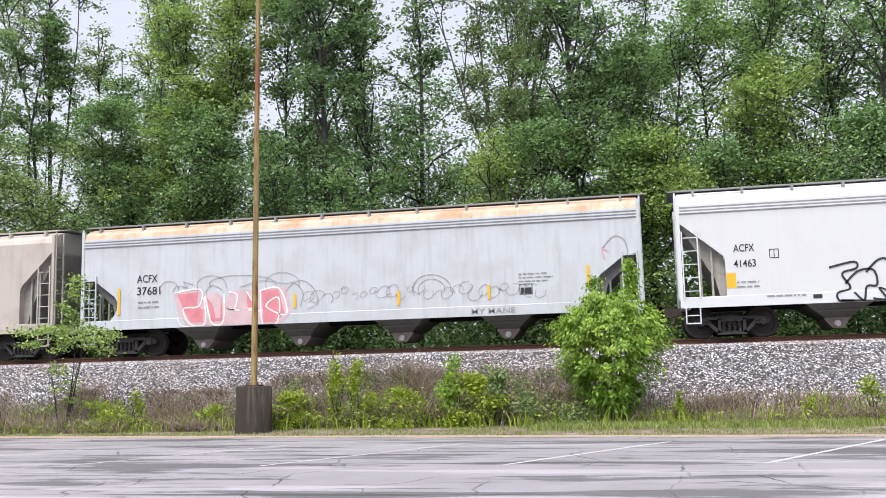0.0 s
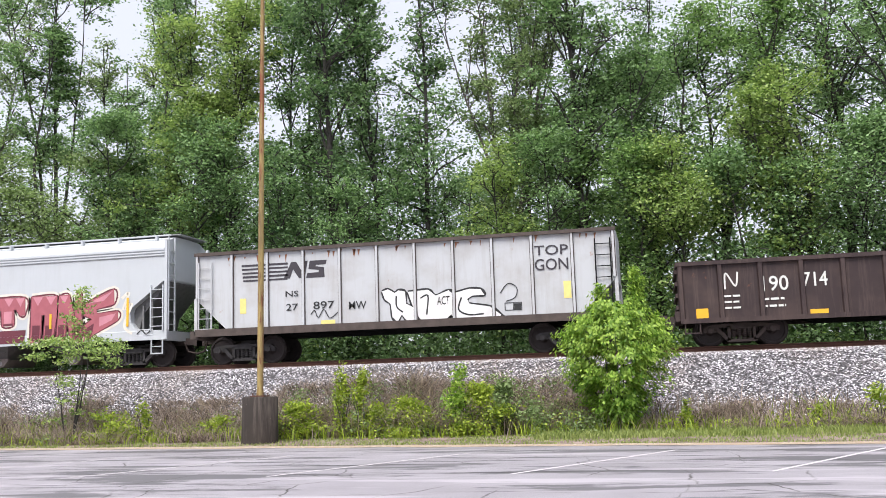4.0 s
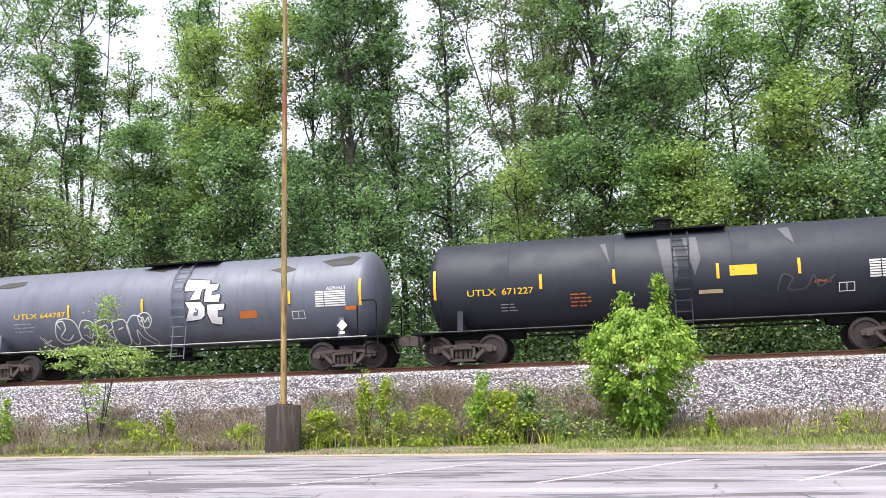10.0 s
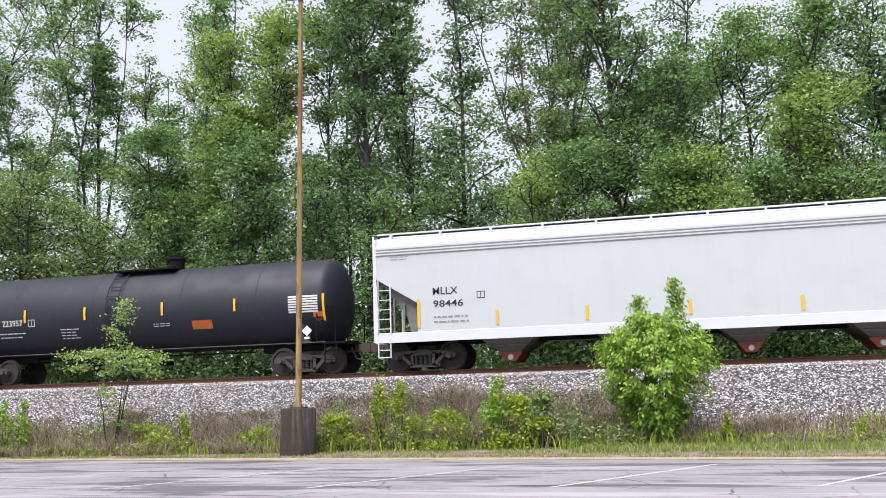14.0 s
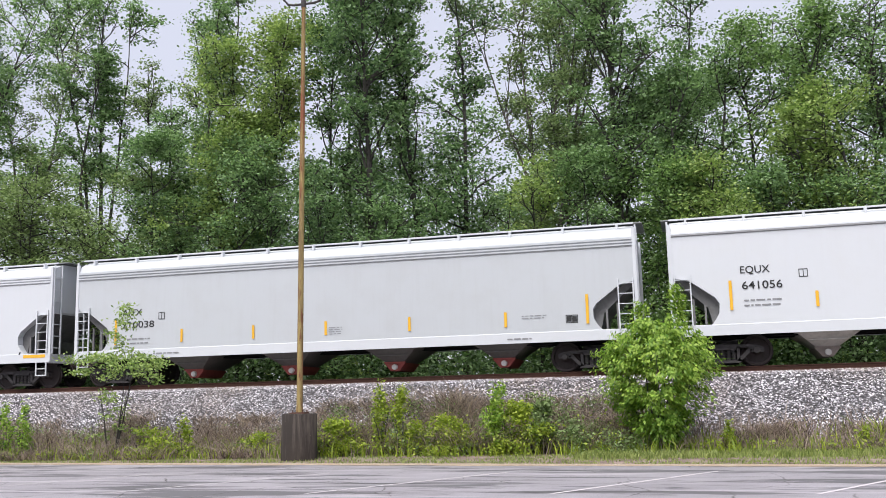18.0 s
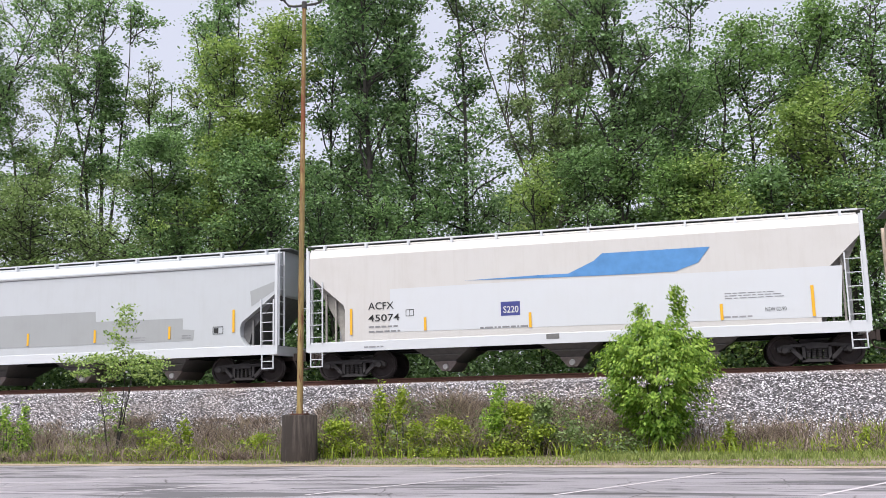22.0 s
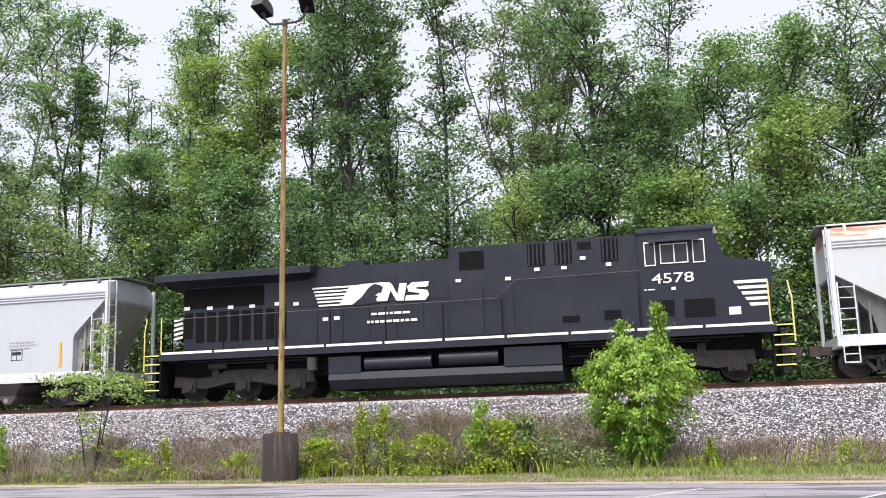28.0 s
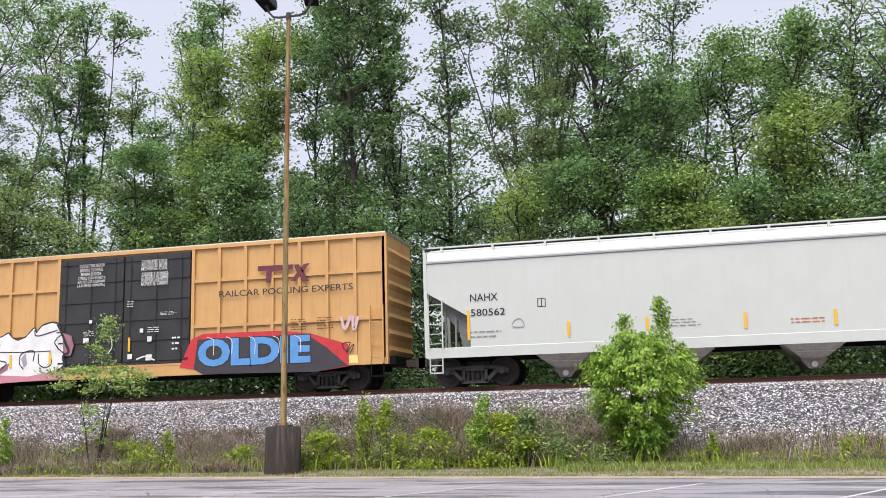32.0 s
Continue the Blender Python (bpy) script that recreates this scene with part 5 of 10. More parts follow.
def make_gondola(s0, s1, label):
    car, mid, hl = train_thing("gondola_car", s0, s1, label)
    z0, z1 = 0.72, 2.46
    for y in (-SIDE + 0.06, SIDE - 0.06):
        part("side_plate", Build().box(-hl, hl, y - 0.02, y + 0.02, z0, z1), M["gon"], car)
    part("floor_plate", Build().box(-hl, hl, -SIDE + 0.08, SIDE - 0.08, 1.0, 1.06), M["gon"], car)
    for s in (-1, 1):
        part("end_plate", Build().box(s * hl - 0.03, s * hl + 0.03, -SIDE + 0.08, SIDE - 0.08, z0 + 0.2, z1), M["gon"], car)
    for y in (-1, 1):
        part("top_chord", Build().box(-hl - 0.05, hl + 0.05, y * SIDE - 0.06, y * SIDE + 0.04, z1 - 0.07, z1 + 0.05), M["gon"], car)
        part("side_sill", Build().box(-hl, hl, y * SIDE - 0.05, y * SIDE + 0.04, z0 - 0.05, z0 + 0.09), M["gon"], car)
        for k in range(15):
            x = -hl + 0.06 + (2 * hl - 0.12) * k / 14
            p = [(-0.09, 0.0), (-0.055, -0.09), (0.055, -0.09), (0.09, 0.0)]
            r = Build().add([(x + a, y * (SIDE - 0.045 - c), z) for z in (z0 + 0.05, z1 - 0.07) for a, c in p],
                            [(0, 1, 5, 4), (1, 2, 6, 5), (2, 3, 7, 6), (3, 0, 4, 7), (3, 2, 1, 0), (4, 5, 6, 7)])
            part("side_post", r, M["gon"], car)
    for s in (-1, 1):
        for k in range(4):
            z = 1.1 + 0.36 * k
            part("end_rib", Build().box(s * hl - 0.10, s * hl + 0.10, -SIDE + 0.08, SIDE - 0.08, z, z + 0.12), M["gon"], car)
        part("end_chord", Build().box(s * hl - 0.07, s * hl + 0.09, -SIDE, SIDE, z1 - 0.09, z1 + 0.05), M["gon"], car)
        part("end_sill", Build().box(s * hl - 0.15, s * hl + 0.12, -SIDE + 0.02, SIDE - 0.02, 0.75, 1.05), M["gon"], car)
        add_truck(car, s * (hl - 1.75), "rustgrime")
        step = Build()
        for x in (s * (hl - 0.12), s * (hl - 0.55)):
            step.box(x - 0.018, x + 0.018, -SIDE - 0.02, -SIDE + 0.02, 0.35, 0.75)
        step.box(*sorted((s * (hl - 0.12), s * (hl - 0.55))), -SIDE - 0.02, -SIDE + 0.02, 0.36, 0.40)
        part("stirrup_step", step, M["gon"], car)
    part("centre_sill", Build().prism_y([(-hl + 0.3, 0.98), (-hl + 3.0, 0.98), (-hl + 4.0, 0.6), (hl - 4.0, 0.6), (hl - 3.0, 0.98), (hl - 0.3, 0.98)], -0.3, 0.3), M["black"], car)
    add_coupler(car, hl)
    CARS.append((car, mid, hl))
    return car, hl


def make_coal_gondola(s0, s1, label):
    car, mid, hl = train_thing("coal_gondola_car", s0, s1, label)
    z0, z1 = 1.12, 3.68
    poly = [(-hl + 1.1, z0), (hl - 1.1, z0), (hl - 0.12, 2.05), (hl, 2.2), (hl, z1), (-hl, z1), (-hl, 2.2), (-hl + 0.12, 2.05)]
    b = Build()
    for y in (-1, 1):
        b.prism_y(poly, y * (SIDE - 0.06) - 0.025, y * (SIDE - 0.06) + 0.025)
    for s in (-1, 1):
        b.box(s * hl - 0.03, s * hl + 0.03, -SIDE + 0.06, SIDE - 0.06, 2.1, z1)
        b.add([(s * hl, -SIDE + 0.06, 2.15), (s * hl, SIDE - 0.06, 2.15), (s * (hl - 1.5), SIDE - 0.06, 1.2), (s * (hl - 1.5), -SIDE + 0.06, 1.2)], [(0, 1, 2, 3)])
    b.box(-hl + 1.4, hl - 1.4, -SIDE + 0.06, SIDE - 0.06, 1.16, 1.22)
    part("body", b, M["topgon"], car)
    for y in (-1, 1):
        part("top_chord", Build().box(-hl - 0.04, hl + 0.04, y * SIDE - 0.07, y * SIDE + 0.03, z1 - 0.06, z1 + 0.05), M["topgonrust"], car)
        part("side_sill", Build().box(-hl, hl, y * SIDE - 0.08, y * SIDE + 0.02, 0.92, z0 + 0.04), M["topgonrust"], car)
        for k in range(12):
            x = -hl + 0.05 + (2 * hl - 0.1) * k / 11
            zb = z0 if 0 < k < 11 else 2.2
            part("side_post", Build().box(x - 0.035, x + 0.035, y * (SIDE - 0.0) - 0.05, y * (SIDE - 0.0) + 0.035, zb, z1 - 0.05), M["topgon"], car)
            part("post_seam", Build().box(x - 0.058, x + 0.058, y * (SIDE - 0.02) - 0.02, y * (SIDE - 0.02) + 0.008, zb, z1 - 0.05), M["topgonrust"], car)
    for s in (-1, 1):
        part("end_post", Build().box(s * hl - 0.06, s * hl + 0.05, -SIDE, -SIDE + 0.1, 1.0, 2.2).box(s * hl - 0.06, s * hl + 0.05, SIDE - 0.1, SIDE, 1.0, 2.2), M["topgon"], car)
        part("end_sill", Build().box(s * hl - 0.2, s * hl + 0.1, -SIDE, SIDE, 0.85, 1.12), M["topgonrust"], car)
        part("slope_brace", Build().box(s * (hl - 0.7) - 0.05, s * (hl - 0.7) + 0.05, -1.2, 1.2, 1.0, 1.75), M["black"], car)
        add_ladder(car, (hl - 0.6) if s > 0 else (-hl + 0.12), 0.46, 1.0, 3.4, M["topgon"] if s < 0 else M["black"], rungs=7)
        add_truck(car, s * (hl - 1.5), "grime")
    part("centre_sill", Build().box(-hl + 0.2, hl - 0.2, -0.32, 0.32, 0.82, 1.14), M["black"], car)
    add_coupler(car, hl)
    CARS.append((car, mid, hl))
    return car, hl


def make_boxcar(s0, s1, label):
    car, mid, hl = train_thing("boxcar", s0, s1, label)
    y1, z0, z1 = SIDE - 0.08, 0.95, 5.06
    part("body", Build().box(-hl, hl, -y1, y1, z0, z1), M["boxyellow"], car)
    part("roof", Build().prism_x([(-SIDE, z1 + 0.0), (SIDE, z1 + 0.0), (SIDE - 0.02, z1 + 0.06), (0, z1 + 0.14), (-SIDE + 0.02, z1 + 0.06)], -hl - 0.02, hl + 0.02), M["galv"], car, "galvanised roof")
    part("top_chord", Build().box(-hl - 0.03, hl + 0.03, -SIDE - 0.01, -SIDE + 0.1, z1 - 0.10, z1 + 0.02), M["boxyellow"], car)
    part("side_sill", Build().prism_y([(-hl, 0.80), (-hl + 2.5, 0.80), (-hl + 3.1, 0.68), (hl - 3.1, 0.68), (hl - 2.5, 0.80), (hl, 0.80), (hl, 1.02), (-hl, 1.02)], -SIDE - 0.02, -SIDE + 0.08), M["boxyellow"], car)
    d0, d1 = 401.6 - mid, 406.72 - mid
    for a, bb in ((-hl, d0), (d1, hl)):
        n = 7
        for k in range(n + 1):
            x = a + 0.07 + (bb - a - 0.14) * k / n
            part("side_post", Build().box(x - 0.055, x + 0.055, -SIDE, -y1, 1.02, z1 - 0.1), M["boxyellow"], car)
        for z in (3.85, 2.3):
            part("side_rail", Build().box(a + 0.05, bb - 0.05, -SIDE + 0.012, -y1, z - 0.05, z + 0.05), M["boxyellow"], car)
        part("kick_plate", Build().box(a + 0.02, bb - 0.02, -SIDE + 0.035, -y1, 1.02, 1.55), M["boxyellow"], car)
    for k in range(2):
        a = d0 + (d1 - d0) * k / 2 + 0.03
        bb = d0 + (d1 - d0) * (k + 1) / 2 - 0.03
        door = part("plug_door", Build().box(a, bb, -SIDE - 0.02, -y1, 1.12, 4.9), M["boxdoor"], car, "black sliding plug door")
        for z in (1.25, 1.95, 2.65, 3.35, 4.05, 4.72):
            part("door_rib", Build().box(a + 0.02, bb - 0.02, -SIDE - 0.05, -SIDE - 0.02, z - 0.03, z + 0.03), M["boxdoor"], door)
        for x in (a + 0.25, a + 1.25, bb - 0.3):
            part("lock_rod", Build().tube([(x, -SIDE - 0.06, 1.15), (x, -SIDE - 0.06, 4.85)], 0.014, 6), M["boxdoor"], door)
    part("door_track", Build().box(d0 - 0.6, hl - 1.0, -SIDE - 0.018, -SIDE + 0.02, 1.03, 1.10), M["boxyellow"], car)
    for s in (-1, 1):
        for k in range(7):
            z = 1.25 + 0.54 * k
            part("end_rib", Build().prism_y([(s * hl, z - 0.16), (s * (hl + 0.10), z), (s * hl, z + 0.16)][::s], -y1 + 0.1, y1 - 0.1), M["boxyellow"], car)
        part("end_post", Build().box(s * hl - 0.1, s * hl + 0.06, -SIDE, -SIDE + 0.14, 0.8, z1), M["boxyellow"], car)
        add_ladder(car, (hl - 0.52) if s > 0 else (-hl + 0.08), 0.44, 0.9, 2.7, M["boxyellow"], -SIDE - 0.05, 5)
        part("end_sill", Build().box(s * hl - 0.3, s * hl + 0.25, -1.4, 1.4, 0.78, 1.05), M["black"], car)
        step = Build()
        for x in (s * (hl - 0.08), s * (hl - 0.5)):
            step.box(x - 0.02, x + 0.02, -SIDE - 0.04, -SIDE, 0.4, 0.82)
        step.box(*sorted((s * (hl - 0.08), s * (hl - 0.5))), -SIDE - 0.04, -SIDE, 0.4, 0.44)
        part("stirrup_step", step, M["black"], car)
        add_truck(car, s * (hl - 2.15), "grime")
    part("underframe", Build().box(-hl + 0.4, hl - 0.4, -0.4, 0.4, 0.62, 0.95).box(-hl + 3.2, hl - 3.2, -1.2, 1.2, 0.80, 0.95), M["black"], car)
    add_coupler(car, hl + 0.25)
    CARS.append((car, mid, hl))
    return car, hl


def make_locomotive(s0, s1, label):
    """A six-axle road engine with its cab towards +x."""
    car, mid, hl = train_thing("locomotive", s0, s1, label, "locomotive")
    ml = M["loco"]
    x = lambda s: s - mid
    yh = 0.92
    part("frame_deck", Build().box(x(351.7), x(371.7), -SIDE, SIDE, 1.42, 1.62), ml, car)
    # this black frame box also stands in for the deep shadow below the deck
    part("underframe", Build().box(x(352.0), x(371.3), -0.95, 0.95, 0.75, 1.42), M["black"], car)
    for k in range(10):
        a = 351.8 + 1.99 * k
        part("sill_stripe", Build().box(x(a), x(a) + 1.90, -SIDE - 0.012, -SIDE + 0.01, 1.635, 1.715), M["stripewhite"], car, "white stripe along the walkway edge")
    long_hood = [(x(352.3), 1.62), (x(361.9), 1.62), (x(361.9), 4.36), (x(352.3), 4.30)]
    part("engine_hood", Build().prism_y(long_hood, -yh, yh), ml, car)
    rad = [(-1.5, 4.14), (1.5, 4.14), (1.5, 4.34), (1.25, 4.42), (-1.25, 4.42), (-1.5, 4.34)]
    part("radiator_wing", Build().prism_x(rad, x(351.45), x(357.2)).prism_x([(-0.93, 3.95), (0.93, 3.95), (1.3, 4.14), (-1.3, 4.14)], x(351.7), x(356.9)), ml, car, "flared radiator cowl")
    part("radiator_screen", Build().box(x(352.3), x(355.3), -yh - 0.012, -yh + 0.01, 3.22, 3.92), M["screen"], car, "dark radiator screen")
    part("exhaust_stack", Build().box(x(358.0), x(358.7), -0.35, 0.35, 4.33, 4.62), ml, car)
    part("roof_vent", Build().box(x(360.0), x(360.8), -0.3, 0.3, 4.33, 4.46), ml, car)
    part("equipment_hood", Build().box(x(361.9), x(367.9), -1.35, 1.35, 1.62, 4.62), ml, car)
    cab = [(x(367.9), 1.62), (x(371.57), 1.62), (x(371.72), 3.46), (x(370.4), 3.74), (x(370.07), 4.60), (x(367.9), 4.60)]
    part("cab", Build().prism_y(cab, -SIDE + 0.05, SIDE - 0.05), ml, car)
    part("cab_roof", Build().prism_x([(-SIDE, 4.59), (SIDE, 4.59), (SIDE, 4.66), (1.1, 4.84), (-1.1, 4.84), (-SIDE, 4.66)], x(367.85), x(370.14)), ml, car)
    for a, bb, lo, hi in ((368.06, 368.40, 3.58, 4.32), (368.53, 369.36, 3.62, 4.24), (369.49, 369.85, 3.60, 4.32)):
        t = 0.035
        fr = Build()
        for p0, p1, r0, r1 in ((a, a + t, lo, hi), (bb - t, bb, lo, hi), (a + t, bb - t, lo, lo + t), (a + t, bb - t, hi - t, hi)):
            fr.box(x(p0), x(p1), -SIDE + 0.02, -SIDE + 0.06, r0, r1)
        part("window_frame", fr, M["stripewhite"], car, "white painted window frame")
        part("window_pane", Build().box(x(a) + t, x(bb) - t, -SIDE + 0.035, -SIDE + 0.055, lo + t, hi - t), M["glass"], car)
    part("window_bar", Build().box(x(368.93), x(368.97), -SIDE + 0.02, -SIDE + 0.034, 3.66, 4.2), M["stripewhite"], car)
    part("sun_visor", Build().prism_x([(-SIDE - 0.22, 4.26), (-SIDE + 0.05, 4.44), (-SIDE + 0.05, 4.47), (-SIDE - 0.22, 4.29)], x(368.2), x(369.7)), ml, car)
    part("windscreen", Build().prism_y([(x(370.12), 4.50), (x(370.38), 3.82), (x(370.41), 3.83), (x(370.15), 4.51)][::-1], -1.2, 1.2), M["glass"], car)
    part("number_board", Build().box(x(370.05), x(370.25), -0.7, 0.7, 4.58, 4.80), M["pipegrey"], car)
    for a, bb in ((364.45, 365.02), (365.32, 365.86), (366.76, 367.28)):
        g = part("grille", Build().box(x(a), x(bb), -1.365, -1.34, 3.86, 4.56), M["black"], car)
        for k in range(4):
            part("grille_slat", Build().box(x(a) + 0.04 + 0.13 * k, x(a) + 0.09 + 0.13 * k, -1.395, -1.365, 3.86, 4.56), ml, g)
    part("grille", Build().box(x(366.04), x(366.46), -1.37, -1.34, 4.28, 4.50), M["black"], car)
    part("cooling_screen", Build().box(x(362.25), x(363.05), -1.37, -1.34, 3.88, 4.47), M["screen"], car, "dark brown screen")
    for k in range(9):
        part("radiator_door", Build().box(x(352.32 + 0.435 * k), x(352.62 + 0.435 * k), -yh - 0.022, -yh, 2.05 if k else 2.2, 3.08), M["screen"], car)
    for k in range(6):
        a = 356.35 + 0.92 * k
        part("hood_door", Build().box(x(a), x(a) + 0.87, -yh - 0.02, -yh + 0.01, 1.72, 3.02), ml, car)
        part("upper_door", Build().box(x(a), x(a) + 0.87, -yh - 0.016, -yh + 0.01, 3.08, 4.05), ml, car)
    for k in range(6):
        a = 362.1 + 0.96 * k
        part("cabinet_door", Build().box(x(a), x(a) + 0.90, -1.375, -1.34, 1.78, 3.40 if k < 2 else 2.98), ml, car)
    part("side_cabinet", Build().box(x(364.2), x(367.8), -SIDE + 0.06, -1.35, 1.62, 2.95), ml, car)
    for a, bb, lo, n in ((365.48, 366.0, 2.03, 4), (366.76, 367.26, 2.03, 6), (368.25, 368.85, 2.05, 10), (369.14, 370.02, 1.98, 11)):
        lou = Build()
        for k in range(n):
            lou.box(x(a), x(bb), -SIDE + 0.02, -SIDE + 0.07, lo + 0.05 * k, lo + 0.022 + 0.05 * k)
        part("louvre", lou, M["black"], car)
    part("hand_rail", Build().tube([(x(352.0), -SIDE + 0.03, 2.83), (x(363.45), -SIDE + 0.03, 2.88), (x(364.08), -SIDE + 0.03, 3.42), (x(367.9), -SIDE + 0.03, 3.46)], 0.02, 6), M["grime"], car)
    for k in range(7):
        a = 352.2 + 1.9 * k
        part("rail_stanchion", Build().box(x(a) - 0.015, x(a) + 0.015, -SIDE + 0.01, -SIDE + 0.05, 1.62, 2.85), M["black"], car)
    for k in range(5):
        part("end_stripe", Build().prism_y([(x(351.95), 2.15 + 0.16 * k), (x(352.28), 2.22 + 0.16 * k), (x(352.28), 2.31 + 0.16 * k), (x(351.95), 2.24 + 0.16 * k)], -yh - 0.05, -yh - 0.04), M["stripewhite"], car)
    tank = [(-1.42, 0.78), (-1.48, 0.55), (-1.2, 0.24), (1.2, 0.24), (1.48, 0.55), (1.42, 0.78)]
    part("fuel_tank", Build().prism_x(tank, x(357.8), x(365.4)).box(x(357.8), x(358.9), -1.45, 1.45, 0.76, 1.30).box(x(363.6), x(365.4), -1.47, 1.47, 0.76, 1.34), ml, car)
    part("air_reservoir", Build().tube([(x(359.02), -1.2, 1.03), (x(361.25), -1.2, 1.03)], 0.25, 16), ml, car, smooth=True)
    part("air_reservoir", Build().tube([(x(361.5), -1.2, 1.08), (x(363.4), -1.2, 1.08)], 0.25, 16), ml, car, smooth=True)
    for k, z in enumerate((1.36, 1.28, 0.98)):
        for a, b in ((352.6 + k, 357.4), (365.6, 370.8 - k)):
            part("air_pipe", Build().tube([(x(a), -1.3 + 0.1 * k, z), (x(b), -1.3 + 0.1 * k, z)], 0.028, 6), M["locotruck"], car)
    part("air_filter", Build().tube([(x(357.2), -1.35, 0.9), (x(357.2), -1.35, 1.32)], 0.17, 12), M["grime"], car, smooth=True)
    for c in (354.65, 368.55):
        b = Build().box(x(c) - 2.4, x(c) + 2.4, -0.7, 0.7, 0.5, 0.95)
        tr = part("truck", b, M["locotruck"], car, "three-axle truck", smooth=False)
        for s in (-1, 1):
            y0, y1 = sorted((s * 0.98, s * 1.16))
            fr = Build()
            fr.prism_y([(x(c) - 2.55, 0.55), (x(c) - 1.4, 0.45), (x(c) - 0.5, 0.62), (x(c) + 0.5, 0.62), (x(c) + 1.4, 0.45), (x(c) + 2.55, 0.55), (x(c) + 2.5, 0.95), (x(c) + 1.0, 0.98),
                        (x(c) + 0.6, 1.05), (x(c) - 0.6, 1.05), (x(c) - 1.0, 0.88), (x(c) - 1.6, 0.80), (x(c) - 2.5, 0.90)], y0, y1)
            for q in (-1.98, 0, 1.98):
                fr.box(x(c) + q - 0.26, x(c) + q + 0.26, y0 - 0.05, y1 + 0.05, 0.33, 0.80)
                fr.lathe_y([(s * 1.0, 0.17), (s * 1.28, 0.17)], 14, (x(c) + q, 0, 0.53))
            for q in (-1.0, 1.0):
                fr.box(x(c) + q - 0.12, x(c) + q + 0.12, y0 - 0.03, y1 + 0.03, 0.85, 1.2)
            fr.tube([(x(c) - 1.2, s * 1.22, 1.2), (x(c) - 0.55, s * 1.22, 1.2)], 0.12, 10)
            part("side_frame", fr, M["locotruck"], tr)
        for q in (-1.98, 0, 1.98):
            w = part("wheelset", WHEEL, None, tr, at=pose(x(c) + q, 0, 0.53) @ Matrix.Scale(1.0, 4))
            WHEELS.append((w, len(CARS)))
    for s, xe in ((-1, 351.75), (1, 371.6)):
        for k in range(5):
            z = 0.42 + 0.29 * k
            stp = part("step", Build().box(*sorted((x(xe), x(xe) + s * 0.55)), -SIDE + 0.02, -1.0, z, z + 0.04), M["black"], car)
            part("step_edge", Build().box(*sorted((x(xe), x(xe) + s * 0.55)), -SIDE, -SIDE + 0.03, z + 0.01, z + 0.05), M["safetyyellow"], stp, "pale yellow step edge")
        part("step_well", Build().box(*sorted((x(xe) - s * 0.04, x(xe))), -SIDE + 0.02, -1.0, 0.3, 1.62), M["black"], car)
        hr = Build().tube([(x(xe) + s * 0.58, -SIDE, 1.1), (x(xe) + s * 0.58, -SIDE, 2.4), (x(xe) + s * 0.5, -SIDE, 2.9)], 0.025, 6)
        hr.tube([(x(xe) - s * 0.05, -SIDE, 1.7), (x(xe) - s * 0.05, -SIDE, 2.9)], 0.025, 6)
        part("grab_rail", hr, M["safetyyellow"], car, "yellow hand rail")
        part("pilot", Build().box(*sorted((x(xe) + s * 0.2, x(xe) + s * 0.35)), -1.4, 1.4, 0.2, 1.5), ml, car)
    for k in range(5):
        z, a = 2.89 - 0.17 * k, 370.59 + 0.1 * k
        part("nose_stripe", Build().prism_y([(x(a) + 0.045, z), (x(371.56) - 0.012 * k, z), (x(371.56) - 0.012 * k, z + 0.095), (x(a), z + 0.095)], -SIDE + 0.036, -SIDE + 0.046), M["stripewhite"], car)
    part("data_plate", Build().box(x(370.41), x(370.75), -SIDE + 0.036, -SIDE + 0.046, 1.98, 2.21), M["stripewhite"], car)
    add_coupler(car, hl - 0.5)
    CARS.append((car, mid, hl))
    return car, hl


M.update({
    "chute": plain("chute_grey", (0.50, 0.48, 0.455), 0.7, 0, 0.3),
    "chutedark": plain("chute_dark", (0.13, 0.124, 0.12), 0.75, 0, 0.25),
    "slopepale": plain("pale_slope_sheet", (0.34, 0.325, 0.30), 0.7, 0, 0.3),
    "gatered": plain("red_outlet_gate", (0.30, 0.07, 0.06), 0.7, 0, 0.3),
    "slope": plain("slope_sheet_grey", (0.17, 0.17, 0.172), 0.7, 0, 0.3),
    "gate": plain("outlet_gate_grey", (0.26, 0.22, 0.20), 0.7, 0, 0.3),
    "bandgrey": plain("band_grey", (0.30, 0.31, 0.32), 0.6, 0, 0.15),
    "boardsteel": plain("walkway_steel", (0.26, 0.27, 0.27), 0.6, 0.3, 0.2),
    "pipegrey": plain("pipe_grey", (0.32, 0.31, 0.30), 0.6, 0.2, 0.2),
    "topgonrust": plain("rusty_chord", (0.085, 0.066, 0.06), 0.85, 0, 0.45, 3),
    "galv": plain("galvanised", (0.36, 0.345, 0.31), 0.5, 0.5, 0.2),
    "screen": plain("dark_screen", (0.010, 0.009, 0.009), 0.9, 0, 0.3, 6, 0.1),
    "stripewhite": plain("stripe_white", (0.74, 0.73, 0.69), 0.6, 0, 0.12),
    "safetyyellow": plain("safety_yellow", (0.72, 0.62, 0.22), 0.6, 0, 0.15),
    "reflect": plain("reflector_yellow", (0.74, 0.41, 0.03), 0.4, 0, 0.08),
    "locotruck": plain("locomotive_truck", (0.036, 0.032, 0.031), 0.85, 0, 0.45, 4, 0.2),
    "ink": plain("stencil_black", (0.025, 0.026, 0.028), 0.6, 0, 0.1),
    "stencil": plain("stencil_white", (0.66, 0.66, 0.64), 0.6, 0, 0.15),
})
M["rustroof"] = paint("rust_streaked_roof", (0.50, 0.40, 0.32), (0.42, 0.19, 0.08), 0.9, 0.6, 0.5, 0.6)
